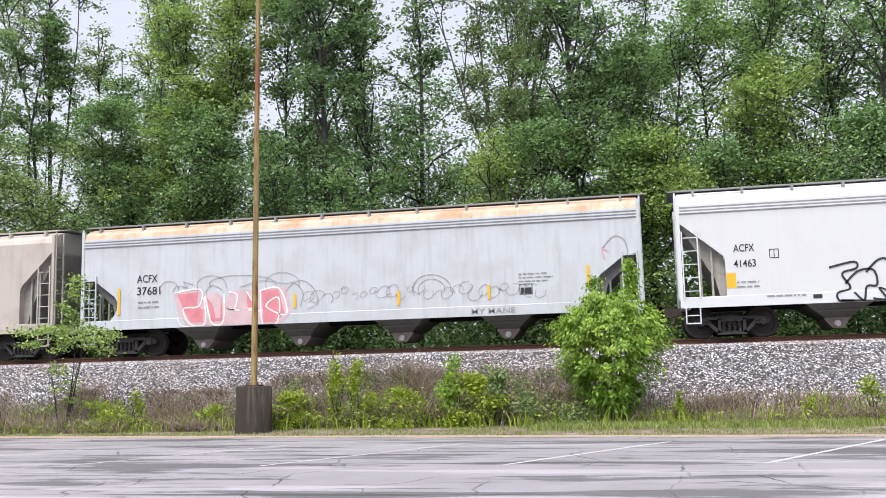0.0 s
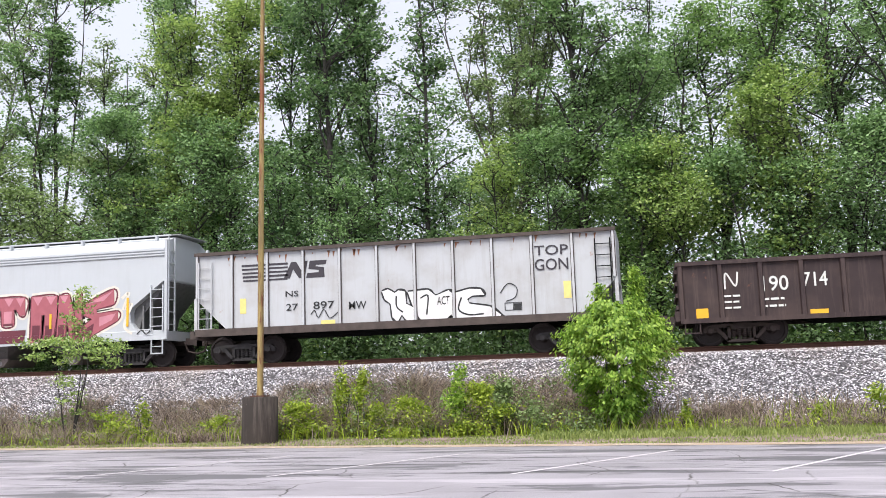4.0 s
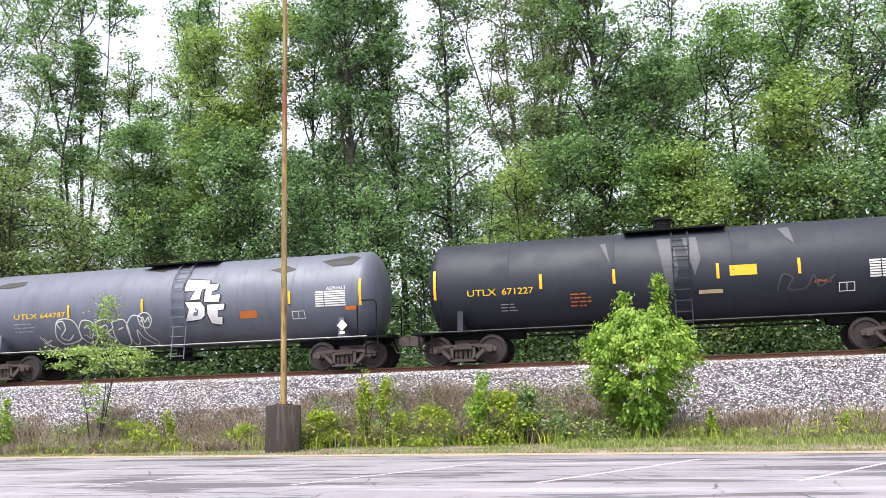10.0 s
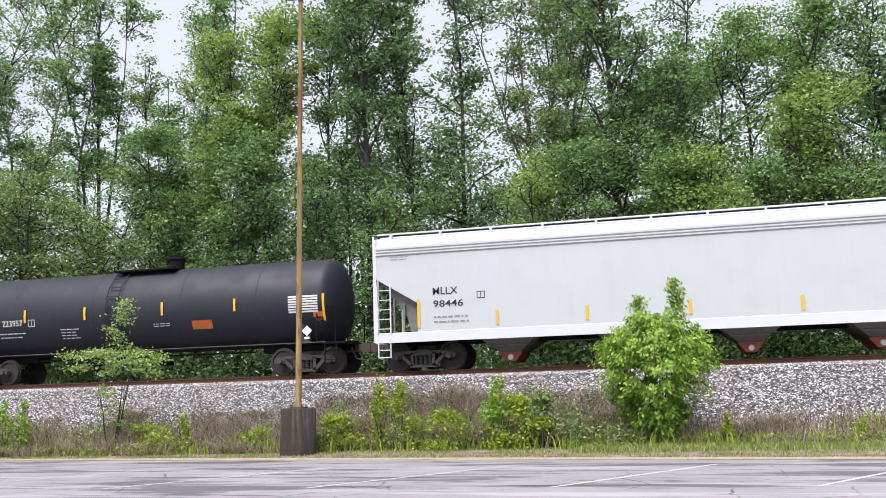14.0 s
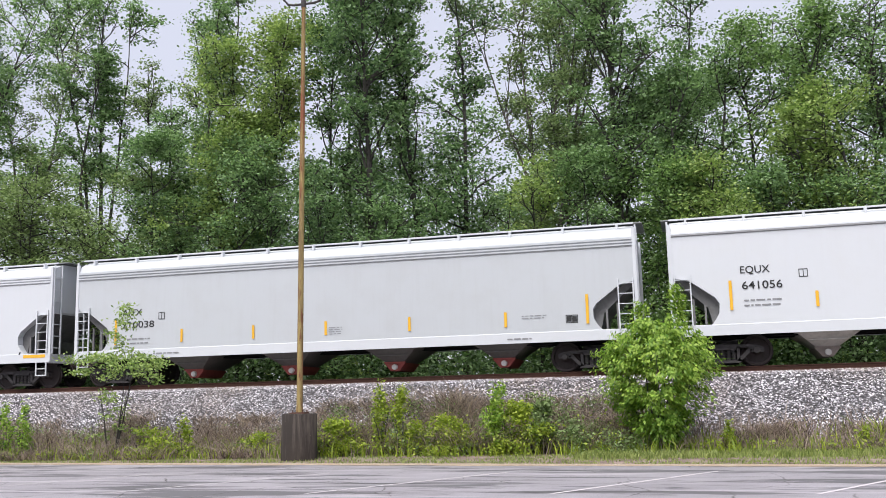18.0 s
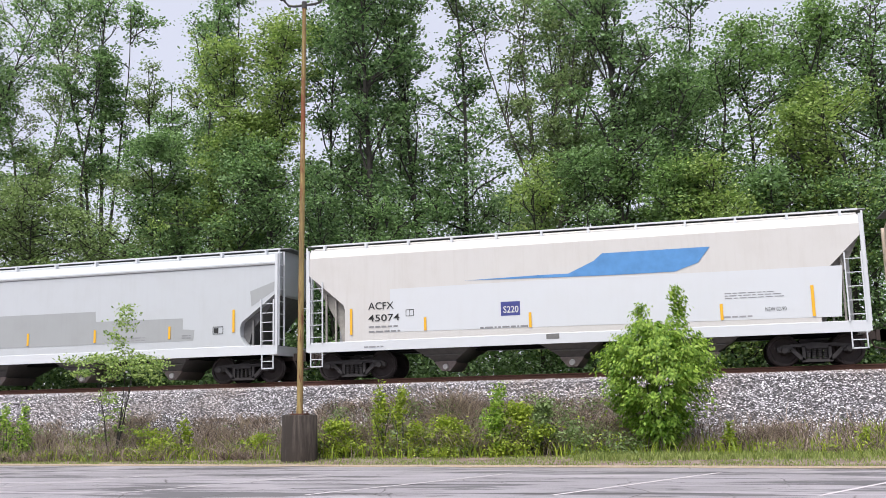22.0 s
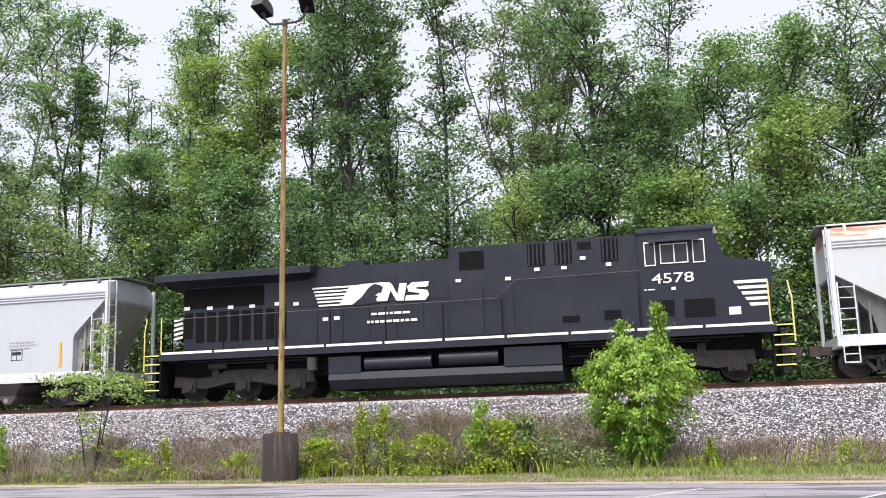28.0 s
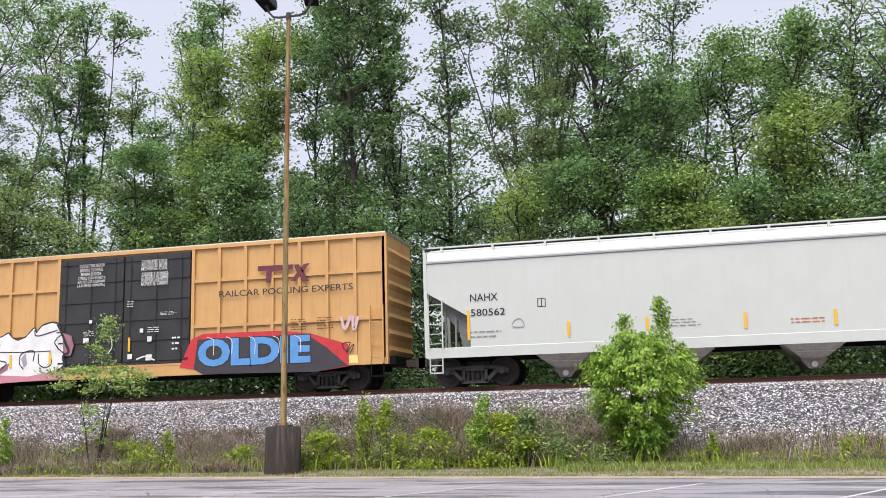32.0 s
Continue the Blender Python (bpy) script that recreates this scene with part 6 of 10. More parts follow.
rr = Nodes("red_rust_roof", 0.55)
old = rr.mix(rr.ramp(rr.noise(1.5, 7, 0.7, rr.mapped(0.5, 1.0, 2.2)), 0.40, 0.60), (0.50, 0.50, 0.50), (0.47, 0.40, 0.36))
old = rr.mix(rr.ramp(rr.noise(1.7, 7, 0.68, rr.mapped(0.34, 1.0, 2.6)), 0.46, 0.58), old, (0.46, 0.155, 0.085))
rr.colour(old)
M["redroof"] = rr.mat
gm = Nodes("cab_glass", 0.08)
gm.colour((0.03, 0.035, 0.04))
M["glass"] = gm.mat

HOPPERS = {
    1: (-36.5, -20.1, "dirty beige covered hopper with dark cut-back ends", dict(body="beige", cut="deep", bands=0, bays=3)),
    2: (-18.93, -0.15, "weathered white covered hopper with rust along the roof and faded graffiti", dict(body="worn", bays=4, chute="chutedark", roof="rustroof", rail="boardsteel")),
    3: (1.02, 17.78, "white covered hopper with black outlined graffiti", dict(body="white", sill="white2", bays=3, cut="deep", chute="chutedark", rail="boardsteel")),
    4: (19.02, 35.71, "grey covered hopper with large red and blue graffiti", dict(body="grey", sill="grey", bays=4, cut="mixed", chute="chutedark")),
    13: (172.54, 192.01, "clean white covered hopper with orange reflector strips", dict(gates="gatered", body="lightgrey", sill="white2", bays=4, cut="mixed", chute="chutedark")),
    14: (193.02, 213.07, "white covered hopper with grey roof bands", dict(body="white2", bays=4, chute="chutedark")),
    15: (214.16, 233.67, "light grey covered hopper with a white sill", dict(gates="gatered", body="lightgrey", sill="white2", bays=4, cut="round", chute="chutedark")),
    16: (234.74, 254.41, "white covered hopper with grey chutes", dict(body="white2", bays=4, cut="round", bands=1)),
    17: (255.68, 274.99, "pale grey covered hopper with a large grey repainted patch", dict(body="lightgrey", sill="white2", bays=4, cut="mixed", bands=1, chute="chutedark")),
    18: (276.13, 293.28, "patched white covered hopper with a blue swoosh", dict(body="offwhite", sill="white2", bays=3, cut="deep", bands=0, chute="chutedark")),
    19: (294.41, 311.49, "cream covered hopper with pastel graffiti along the side", dict(body="cream", bays=3, cut="deep", bands=1, chute="black", gates="black")),
    20: (312.73, 332.09, "pale grey covered hopper with grey patches and a black tag", dict(body="lightgrey", sill="white2", bays=4, cut="straight", bands=1)),
    21: (333.21, 349.65, "grey covered hopper with three roof bands", dict(rail="boardsteel", body="grey", sill="white", bays=3, cut="deep", chute="chutedark")),
    23: (373.36, 393.19, "white covered hopper with rust-stained roof edge", dict(gates="gatered", body="rustwhite", sill="white2", roof="redroof", bays=4, cut="mixed", chute="chutedark")),
    25: (415.01, 434.5, "clean white covered hopper with a green-white roof rail", dict(body="paleash", bays=4, cut="mixed", bands=1)),
}
BUILT = {}
for n, (a, b, words, opts) in HOPPERS.items():
    BUILT[n] = make_hopper(a, b, words, **opts)
BUILT[5] = make_coal_gondola(36.82, 50.71, "rust-streaked grey coal gondola with white graffiti")
BUILT[6] = make_gondola(52.52, 68.68, "dark brown steel gondola with yellow reflectors")
BUILT[7] = make_gondola(69.82, 86.48, "dark brown steel gondola with white stencils")
BUILT[8] = make_tank(87.5, 103.15, "matt black tank car with yellow strips and white graffiti", ladder=0.17, platform=(-0.72, 2.34), dome=1.52, dome_r=0.46)
BUILT[9] = make_tank(104.85, 120.6, "blue-grey tank car with white graffiti blocks", body="tankgrey", ladder=0.72, platform=(-0.90, 1.83), dome=None, truck="rustgrime")
BUILT[10] = make_tank(121.9, 137.5, "worn black tank car with grey bands round its middle", ladder=0.46, platform=(-1.22, 1.84), dome=-0.04, truck="rustgrime")
BUILT[11] = make_tank(138.75, 154.4, "matt black tank car with orange reflector strips", ladder=0.87, platform=(-0.01, 1.65), dome=0.49)
BUILT[12] = make_tank(155.75, 171.2, "matt black tank car with a dome and white stencils")
BUILT[22] = make_locomotive(350.9, 372.3, "black six-axle diesel locomotive with white nose stripes")
BUILT[24] = make_boxcar(394.57, 413.66, "orange-yellow ribbed boxcar with black double doors and graffiti")


# ---- lettering, reflectors, placards and graffiti on the cars ----
for key, col in {"gpink": (0.62, 0.22, 0.26), "grose": (0.62, 0.40, 0.44), "gwhite": (0.72, 0.71, 0.72), "gline": (0.30, 0.30, 0.32), "gblue": (0.07, 0.09, 0.26), "gmaroon": (0.13, 0.03, 0.045),
                 "gred": (0.36, 0.105, 0.13), "glilac": (0.35, 0.30, 0.41), "gcream": (0.66, 0.62, 0.55), "gcharcoal": (0.045, 0.04, 0.05), "gtan": (0.46, 0.36, 0.22), "gyellow": (0.68, 0.45, 0.04),
                 "gorange": (0.50, 0.14, 0.03), "gsoot": (0.030, 0.027, 0.026), "gtankgrey": (0.075, 0.076, 0.09), "gmist": (0.58, 0.42, 0.45), "grust": (0.24, 0.10, 0.05), "gfaded": (0.05, 0.05, 0.056), "patchgrey": (0.33, 0.345, 0.355), "gswoosh": (0.09, 0.26, 0.55), "gindigo": (0.05, 0.06, 0.24),
                 "gplum": (0.30, 0.14, 0.18), "gteal2": (0.16, 0.38, 0.52), "gblue2": (0.05, 0.12, 0.50), "gred2": (0.52, 0.035, 0.045), "gbrown": (0.09, 0.05, 0.025),
                 "gsky": (0.10, 0.28, 0.60), "gfine": (0.24, 0.245, 0.26), "gaqua": (0.24, 0.47, 0.54), "gfadedplum": (0.42, 0.24, 0.25), "grose4": (0.52, 0.22, 0.27), "gpale": (0.33, 0.38, 0.47)}.items():
    M[key] = plain("paint_" + key[1:], col, 0.55, 0, 0.22, 2.5)
M["patchgrey"] = paint("patch_grey", (0.33, 0.345, 0.355), (0.25, 0.25, 0.25), 0.2, 0.45, 0, 0.12)


def clip(poly, z, above):
    """The part of a polygon of (x, z) over or under a height."""
    res = []
    for i, (x0, z0) in enumerate(poly):
        x1, z1 = poly[(i + 1) % len(poly)]
        in0, in1 = (z0 >= z) == above, (z1 >= z) == above
        if in0:
            res.append((x0, z0))
        if in0 != in1:
            k = (z - z0) / (z1 - z0)
            res.append((x0 + (x1 - x0) * k, z))
    return res


def on_car(n, polys, name, mat, layer, parent=None, label=""):
    """Lays flat polygons of (x, z) on the near side of car n, thin as paint."""
    lift = 0.004 * layer
    b = Build()

    def face(poly, y):
        if len(poly) >= 3:
            b.add([(x, y(z), z) for x, z in poly], [tuple(range(len(poly)))])

    for poly in polys:
        if 8 <= n <= 12:
            lo, hi = min(z for _, z in poly), max(z for _, z in poly)
            steps = max(1, int((hi - lo) / 0.16))
            for k in range(steps):
                cut = clip(poly, lo + (hi - lo) * k / steps, True) if k else poly
                cut = clip(cut, lo + (hi - lo) * (k + 1) / steps, False) if k < steps - 1 and len(cut) > 2 else cut
                face(cut, lambda z: -math.sqrt(max(0.01, (1.511 + lift) ** 2 - (z - 2.48) ** 2)))
        elif n in (6, 7):
            face(poly, lambda z: -SIDE + 0.034 - lift)
        elif n == 5:
            face(poly, lambda z: -SIDE + 0.03 - lift)
        elif n == 22:
            face(poly, lambda z: (-1.40 if min(x for x, _ in poly) < 6.3 else -SIDE + 0.04) - lift if min(x for x, _ in poly) > 0.3 else -0.965 - lift)
        elif n == 24:
            in_door = all(-2.55 < x < 2.65 for x, _ in poly)
            face(poly, lambda z: (-SIDE - 0.078 if in_door else -SIDE - 0.024) - lift)
        else:
            up = clip(poly, 1.222, True)
            low = clip(poly, 1.218, False)
            low = clip(low, 0.905, True) if len(low) > 2 else low
            face(up, lambda z: -SIDE - 0.002 - lift)
            face(low, lambda z: -SIDE - 0.020 - lift)
    if not b.f:
        return None
    me = bpy.data.meshes.new(name)
    me.from_pydata(b.v, [], b.f)
    me.materials.append(M[mat])
    bm = bmesh.new()
    bm.from_mesh(me)
    bmesh.ops.remove_doubles(bm, verts=bm.verts, dist=1e-4)
    bmesh.ops.triangulate(bm, faces=[f for f in bm.faces if len(f.verts) > 4])
    bm.normal_update()
    for f in bm.faces:
        if f.normal.y > 0:
            f.normal_flip()
    bm.to_mesh(me)
    bm.free()
    return part(name, me, None, parent or BUILT[n][0], label)


def text_polys(s, x, z, w, h, shear=0.0, fat=0.0):
    """The triangles of a word fitted into a box of w by h."""
    cu = bpy.data.curves.new("word", "FONT")
    cu.body, cu.offset, cu.resolution_u, cu.shear = s, fat, 3, shear
    ob = bpy.data.objects.new("word", cu)
    me = bpy.data.meshes.new_from_object(ob)
    v = np.array([p.co[:2] for p in me.vertices])
    faces = [tuple(p.vertices) for p in me.polygons]
    bpy.data.objects.remove(ob)
    bpy.data.curves.remove(cu)
    bpy.data.meshes.remove(me)
    lo, hi = v.min(0), v.max(0)
    v = (v - lo) / (hi - lo) * (w, h) + (x, z)
    return [[tuple(v[i]) for i in f] for f in faces]


def letters(n, s, x, z, w, h, mat="ink", shear=0.0):
    """A stencilled word."""
    if mat == "ink" and n in HOPPERS:
        z, h = z - 0.02, h * 1.18
    on_car(n, text_polys(s, x, z, w, h, shear, 0.0 if h < 0.12 else 0.024 if shear else 0.008), "lettering", mat, 3)


def fat_letters(n, s, x, z, w, h, fill, rim, layer, fat, edge_w):
    on_car(n, text_polys(s, x - edge_w, z - edge_w, w + 2 * edge_w, h + 2 * edge_w, 0, fat + edge_w), "graffiti_outline", rim, layer)
    on_car(n, text_polys(s, x, z, w, h, 0, fat), "graffiti", fill, layer + 1)


def panel(n, x0, x1, z0, z1, mat, layer=1):
    on_car(n, [[(x0, z0), (x1, z0), (x1, z1), (x0, z1)]], "marking", mat, layer)


def strip(n, x, z0, z1):
    on_car(n, [[(x - 0.043, z0), (x + 0.043, z0), (x + 0.043, z1), (x - 0.043, z1)]], "reflector_strip", "reflect", 6, label="yellow reflector strip")


def small_print(n, x0, x1, z0, z1, rows, mat="ink"):
    rg = random.Random(int(n * 1000 + x0 * 100))
    mat = "gfine" if mat == "ink" else mat
    h = (z1 - z0) / (2 * rows - 0.5)
    polys = []
    for r in range(rows):
        z, x = z0 + 2 * h * r, x0
        end = x1 - (x1 - x0) * rg.uniform(0, 0.25)
        while x < end:
            w = rg.uniform(0.06, 0.26)
            polys.append([(x, z), (min(x + w, x1), z), (min(x + w, x1), z + h * 0.62), (x, z + h * 0.62)])
            x += w + 0.045
    on_car(n, polys, "small_print", mat, 3)


def outlined(n, x0, x1, z0, z1, mat):
    t = 0.022
    on_car(n, [[(x0, z0), (x1, z0), (x1, z0 + t), (x0, z0 + t)], [(x0, z1 - t), (x1, z1 - t), (x1, z1), (x0, z1)],
               [(x0, z0 + t), (x0 + t, z0 + t), (x0 + t, z1 - t), (x0, z1 - t)], [(x1 - t, z0 + t), (x1, z0 + t), (x1, z1 - t), (x1 - t, z1 - t)],
               [((x0 + x1) / 2 - t / 2, z0 + t), ((x0 + x1) / 2 + t / 2, z0 + t), ((x0 + x1) / 2 + t / 2, z1 - t), ((x0 + x1) / 2 - t / 2, z1 - t)]], "stencil_box", mat, 2)


def shape(n, pts, mat, layer):
    on_car(n, [pts], "graffiti" if mat not in ("patchgrey", "white2", "gtankgrey", "gsoot") else "paint_patch", mat, layer)


def blob(n, x, z, rx, rz, mat, layer):
    """A bubble with a slightly uneven outline."""
    rg = random.Random(int(n * 7919 + x * 97 + z * 31))
    a0, k = rg.uniform(0, 6.28), rg.choice((2, 3))
    pts = []
    for i in range(26):
        a = 2 * math.pi * i / 26
        q = 1 + 0.09 * math.sin(k * a + a0)
        c, s = math.cos(a), math.sin(a)
        pts.append((x + rx * q * math.copysign(abs(c) ** 0.75, c), z + rz * q * math.copysign(abs(s) ** 0.75, s)))
    on_car(n, [pts], "graffiti", mat, layer)


def stroke(n, pts, mat, width, layer=4):
    """A sprayed line through the points."""
    p = [Vector(q) for q in pts]
    line = []
    for i in range(len(p) - 1):
        a, b, c, d = p[max(0, i - 1)], p[i], p[i + 1], p[min(len(p) - 1, i + 2)]
        for k in range(5):
            u = k / 5
            line.append(0.5 * (2 * b + (c - a) * u + (2 * a - 5 * b + 4 * c - d) * u * u + (3 * b - a - 3 * c + d) * u ** 3))
    line.append(p[-1])
    rims = []
    for i, q in enumerate(line):
        d = line[min(i + 1, len(line) - 1)] - line[max(i - 1, 0)]
        m = Vector((-d.y, d.x)).normalized() * width / 2 if d.length > 1e-6 else Vector((0, width / 2))
        rims.append((tuple(q - m), tuple(q + m)))
    polys = [[a[0], b[0], b[1], a[1]] for a, b in zip(rims, rims[1:])]
    on_car(n, polys, "graffiti_line", mat, layer)


def placard(n, x, z, r):
    """A diamond placard held upright on a bracket under the tank's side."""
    car, y = BUILT[n][0], -1.46
    bracket = part("placard_bracket", Build().box(x - 0.03, x + 0.03, y, -1.20, 1.03, z + 0.05).box(x - 0.11, x + 0.11, y - 0.006, y + 0.01, 1.05, 1.11), M["grime"], car)
    part("placard", Build().prism_y([(x, z - r), (x + r, z), (x, z + r), (x - r, z)], y - 0.022, y - 0.008), M["gwhite"], bracket, "white diamond placard")
    part("placard_holder", Build().box(x - 0.09, x + 0.09, y - 0.02, y - 0.008, z - r - 0.10, z - r - 0.02), M["gwhite"], bracket)


def table_rows(n, x0, x1, z0, z1):
    polys, h = [], (z1 - z0) / 7
    for r in range(7):
        for c in range(2):
            a = x0 + (x1 - x0) * (0.02 + 0.30 * c)
            w = (x1 - x0) * (0.27 if c == 0 else 0.66)
            polys.append([(a, z0 + h * (r + 0.15)), (a + w, z0 + h * (r + 0.15)), (a + w, z0 + h * (r + 0.80)), (a, z0 + h * (r + 0.80))])
    on_car(n, polys, "stencil_table", "gline" if n == 11 else "stencil", 3)

letters(2, "ACFX", -7.33, 2.48, 0.76, 0.22, "ink")
letters(2, "37681", -7.32, 2.06, 0.86, 0.23, "ink")
strip(2, -7.99, 1.40, 2.30)
strip(2, -1.67, 1.40, 1.84)
strip(2, 1.83, 1.35, 1.80)
strip(2, 4.74, 1.41, 1.85)
strip(2, 7.82, 1.63, 2.32)
small_print(2, -7.29, -6.50, 1.60, 1.89, 2, "ink")
outlined(2, 5.70, 6.10, 1.52, 1.85, "ink")
panel(2, 5.74, 6.07, 1.55, 1.73, "ink")
small_print(2, 5.68, 6.76, 1.91, 2.22, 3, "ink")
shape(2, [(-5.96, 2.04), (-5.00, 2.16), (-4.83, 1.90), (-4.38, 2.02), (-4.09, 1.64), (-3.91, 2.03), (-1.95, 2.10), (-1.79, 1.26), (-2.15, 0.90), (-5.48, 0.94), (-5.82, 1.41)], "gmist", 2)
shape(2, [(-5.83, 2.00), (-5.08, 2.06), (-5.12, 1.59), (-4.87, 1.45), (-4.90, 1.05), (-5.32, 1.05), (-5.62, 1.51)], "gpink", 3)
shape(2, [(-4.77, 1.86), (-4.54, 1.57), (-4.45, 1.17), (-4.29, 1.16), (-4.25, 1.92), (-4.18, 1.06), (-4.59, 1.06)], "gpink", 3)
shape(2, [(-3.36, 1.97), (-3.03, 1.51), (-2.89, 1.39), (-3.31, 1.43)], "gpink", 3)
shape(2, [(-2.83, 2.01), (-2.23, 2.02), (-2.03, 1.26), (-2.29, 0.98), (-2.75, 0.96)], "gpink", 3)
stroke(2, [(-5.92, 2.06), (-5.00, 2.14), (-5.04, 1.59), (-5.62, 1.51), (-5.34, 0.99), (-4.82, 1.01), (-4.87, 1.87)], "gwhite", 0.05, 4)
stroke(2, [(-4.83, 1.92), (-4.59, 1.04), (-4.18, 1.03), (-4.15, 1.97)], "gwhite", 0.05, 4)
stroke(2, [(-3.99, 2.02), (-3.68, 1.89), (-3.80, 1.44), (-4.05, 1.47), (-3.58, 1.38)], "gwhite", 0.05, 4)
stroke(2, [(-3.36, 2.01), (-3.07, 1.51), (-3.39, 1.41), (-2.87, 1.35)], "gwhite", 0.05, 4)
stroke(2, [(-2.87, 2.03), (-2.77, 0.90), (-2.27, 0.96), (-2.23, 1.76), (-2.67, 1.49), (-1.95, 1.19), (-2.19, 2.05), (-2.83, 2.03)], "gwhite", 0.05, 4)
stroke(2, [(-5.82, 1.24), (-5.61, 0.94), (-4.82, 0.88)], "gwhite", 0.05, 4)
stroke(2, [(-6.00, 2.10), (-5.84, 2.29), (-5.46, 2.23), (-5.63, 2.43), (-5.25, 2.30)], "gline", 0.022, 5)
stroke(2, [(-4.83, 2.02), (-4.59, 2.27), (-4.22, 2.10)], "gline", 0.022, 5)
stroke(2, [(-3.60, 2.15), (-2.79, 2.34), (-1.99, 2.21), (-1.39, 2.28), (-1.00, 1.98), (-0.88, 1.52), (-1.23, 1.35)], "gline", 0.022, 5)
stroke(2, [(-1.99, 1.93), (-1.69, 2.20), (-1.39, 1.91), (-1.47, 1.45)], "gline", 0.022, 5)
stroke(2, [(-1.21, 1.55), (-1.01, 1.70), (-1.06, 1.90), (-1.28, 1.89), (-1.41, 1.72), (-1.32, 1.62), (-1.13, 1.72)], "gline", 0.016)
stroke(2, [(-0.63, 1.75), (-0.76, 1.92), (-0.98, 1.91), (-1.12, 1.76), (-1.11, 1.60), (-0.96, 1.55), (-0.79, 1.64)], "gline", 0.016)
stroke(2, [(-0.44, 1.50), (-0.37, 1.62), (-0.39, 1.75), (-0.48, 1.82), (-0.61, 1.81), (-0.72, 1.73), (-0.77, 1.63)], "gline", 0.016)
stroke(2, [(-0.42, 1.78), (-0.34, 1.67), (-0.21, 1.68), (-0.14, 1.78), (-0.16, 1.87), (-0.27, 1.87), (-0.36, 1.80)], "gline", 0.016)
stroke(2, [(0.04, 2.04), (-0.08, 1.94), (-0.05, 1.81), (0.09, 1.82), (0.17, 1.93), (0.11, 1.99), (-0.00, 1.94)], "gline", 0.016)
stroke(2, [(0.37, 1.57), (0.45, 1.61), (0.49, 1.68), (0.47, 1.76), (0.41, 1.79), (0.33, 1.78), (0.27, 1.72)], "gline", 0.016)
stroke(2, [(0.81, 1.73), (0.73, 1.83), (0.60, 1.80), (0.56, 1.69), (0.64, 1.65), (0.74, 1.71), (0.76, 1.78)], "gline", 0.016)
stroke(2, [(1.12, 1.78), (1.10, 1.92), (0.96, 1.94), (0.87, 1.83), (0.91, 1.75), (1.02, 1.78), (1.09, 1.87)], "gline", 0.016)
stroke(2, [(1.02, 1.80), (1.17, 1.61), (1.41, 1.64), (1.53, 1.83), (1.44, 1.98), (1.24, 1.93), (1.11, 1.78)], "gline", 0.016)
stroke(2, [(1.46, 1.63), (1.74, 1.65), (1.84, 1.89), (1.67, 2.01), (1.45, 1.87), (1.43, 1.70), (1.61, 1.72)], "gline", 0.016)
stroke(2, [(1.82, 1.76), (1.76, 1.67), (1.77, 1.58), (1.84, 1.52), (1.93, 1.53), (2.01, 1.59), (2.04, 1.67)], "gline", 0.016)
stroke(2, [(2.19, 1.94), (2.11, 1.87), (2.12, 1.77), (2.21, 1.75), (2.29, 1.80), (2.31, 1.88), (2.26, 1.90)], "gline", 0.016)
stroke(2, [(2.43, 2.05), (2.32, 1.92), (2.33, 1.78), (2.44, 1.70), (2.59, 1.74), (2.69, 1.85), (2.69, 1.96)], "gline", 0.016)
stroke(2, [(2.77, 1.80), (2.65, 1.69), (2.67, 1.56), (2.78, 1.50), (2.91, 1.56), (2.97, 1.68), (2.92, 1.75)], "gline", 0.016)
stroke(2, [(3.23, 1.62), (3.24, 1.68), (3.21, 1.74), (3.15, 1.76), (3.09, 1.74), (3.04, 1.70), (3.03, 1.64)], "gline", 0.016)
stroke(2, [(3.67, 1.66), (3.52, 1.84), (3.30, 1.78), (3.21, 1.59), (3.34, 1.49), (3.53, 1.58), (3.60, 1.73)], "gline", 0.016)
stroke(2, [(3.93, 1.75), (3.88, 1.86), (3.79, 1.91), (3.67, 1.89), (3.59, 1.81), (3.55, 1.72), (3.58, 1.64)], "gline", 0.016)
stroke(2, [(4.13, 2.00), (3.88, 1.96), (3.79, 1.74), (3.92, 1.61), (4.13, 1.69), (4.22, 1.86), (4.12, 1.93)], "gline", 0.016)
stroke(2, [(4.20, 1.80), (4.08, 1.64), (4.10, 1.47), (4.25, 1.39), (4.42, 1.46), (4.52, 1.60), (4.49, 1.72)], "gline", 0.016)
stroke(2, [(4.80, 1.81), (4.60, 1.88), (4.43, 1.74), (4.45, 1.57), (4.61, 1.55), (4.76, 1.68), (4.76, 1.80)], "gline", 0.016)
stroke(2, [(5.15, 1.65), (4.96, 1.81), (4.74, 1.70), (4.72, 1.49), (4.91, 1.47), (5.07, 1.63), (5.03, 1.74)], "gline", 0.016)
stroke(2, [(5.06, 1.73), (5.21, 1.66), (5.34, 1.77), (5.31, 1.89), (5.17, 1.88), (5.09, 1.76), (5.14, 1.71)], "gline", 0.016)
stroke(2, [(5.24, 1.71), (5.34, 1.55), (5.51, 1.53), (5.66, 1.63), (5.71, 1.78), (5.64, 1.88), (5.50, 1.87)], "gline", 0.016)
stroke(2, [(5.91, 1.78), (5.84, 1.83), (5.76, 1.83), (5.69, 1.78), (5.67, 1.70), (5.70, 1.65), (5.76, 1.64)], "gline", 0.016)
stroke(2, [(6.23, 1.81), (6.08, 1.85), (5.94, 1.79), (5.85, 1.67), (5.85, 1.53), (5.93, 1.45), (6.05, 1.45)], "gline", 0.016)
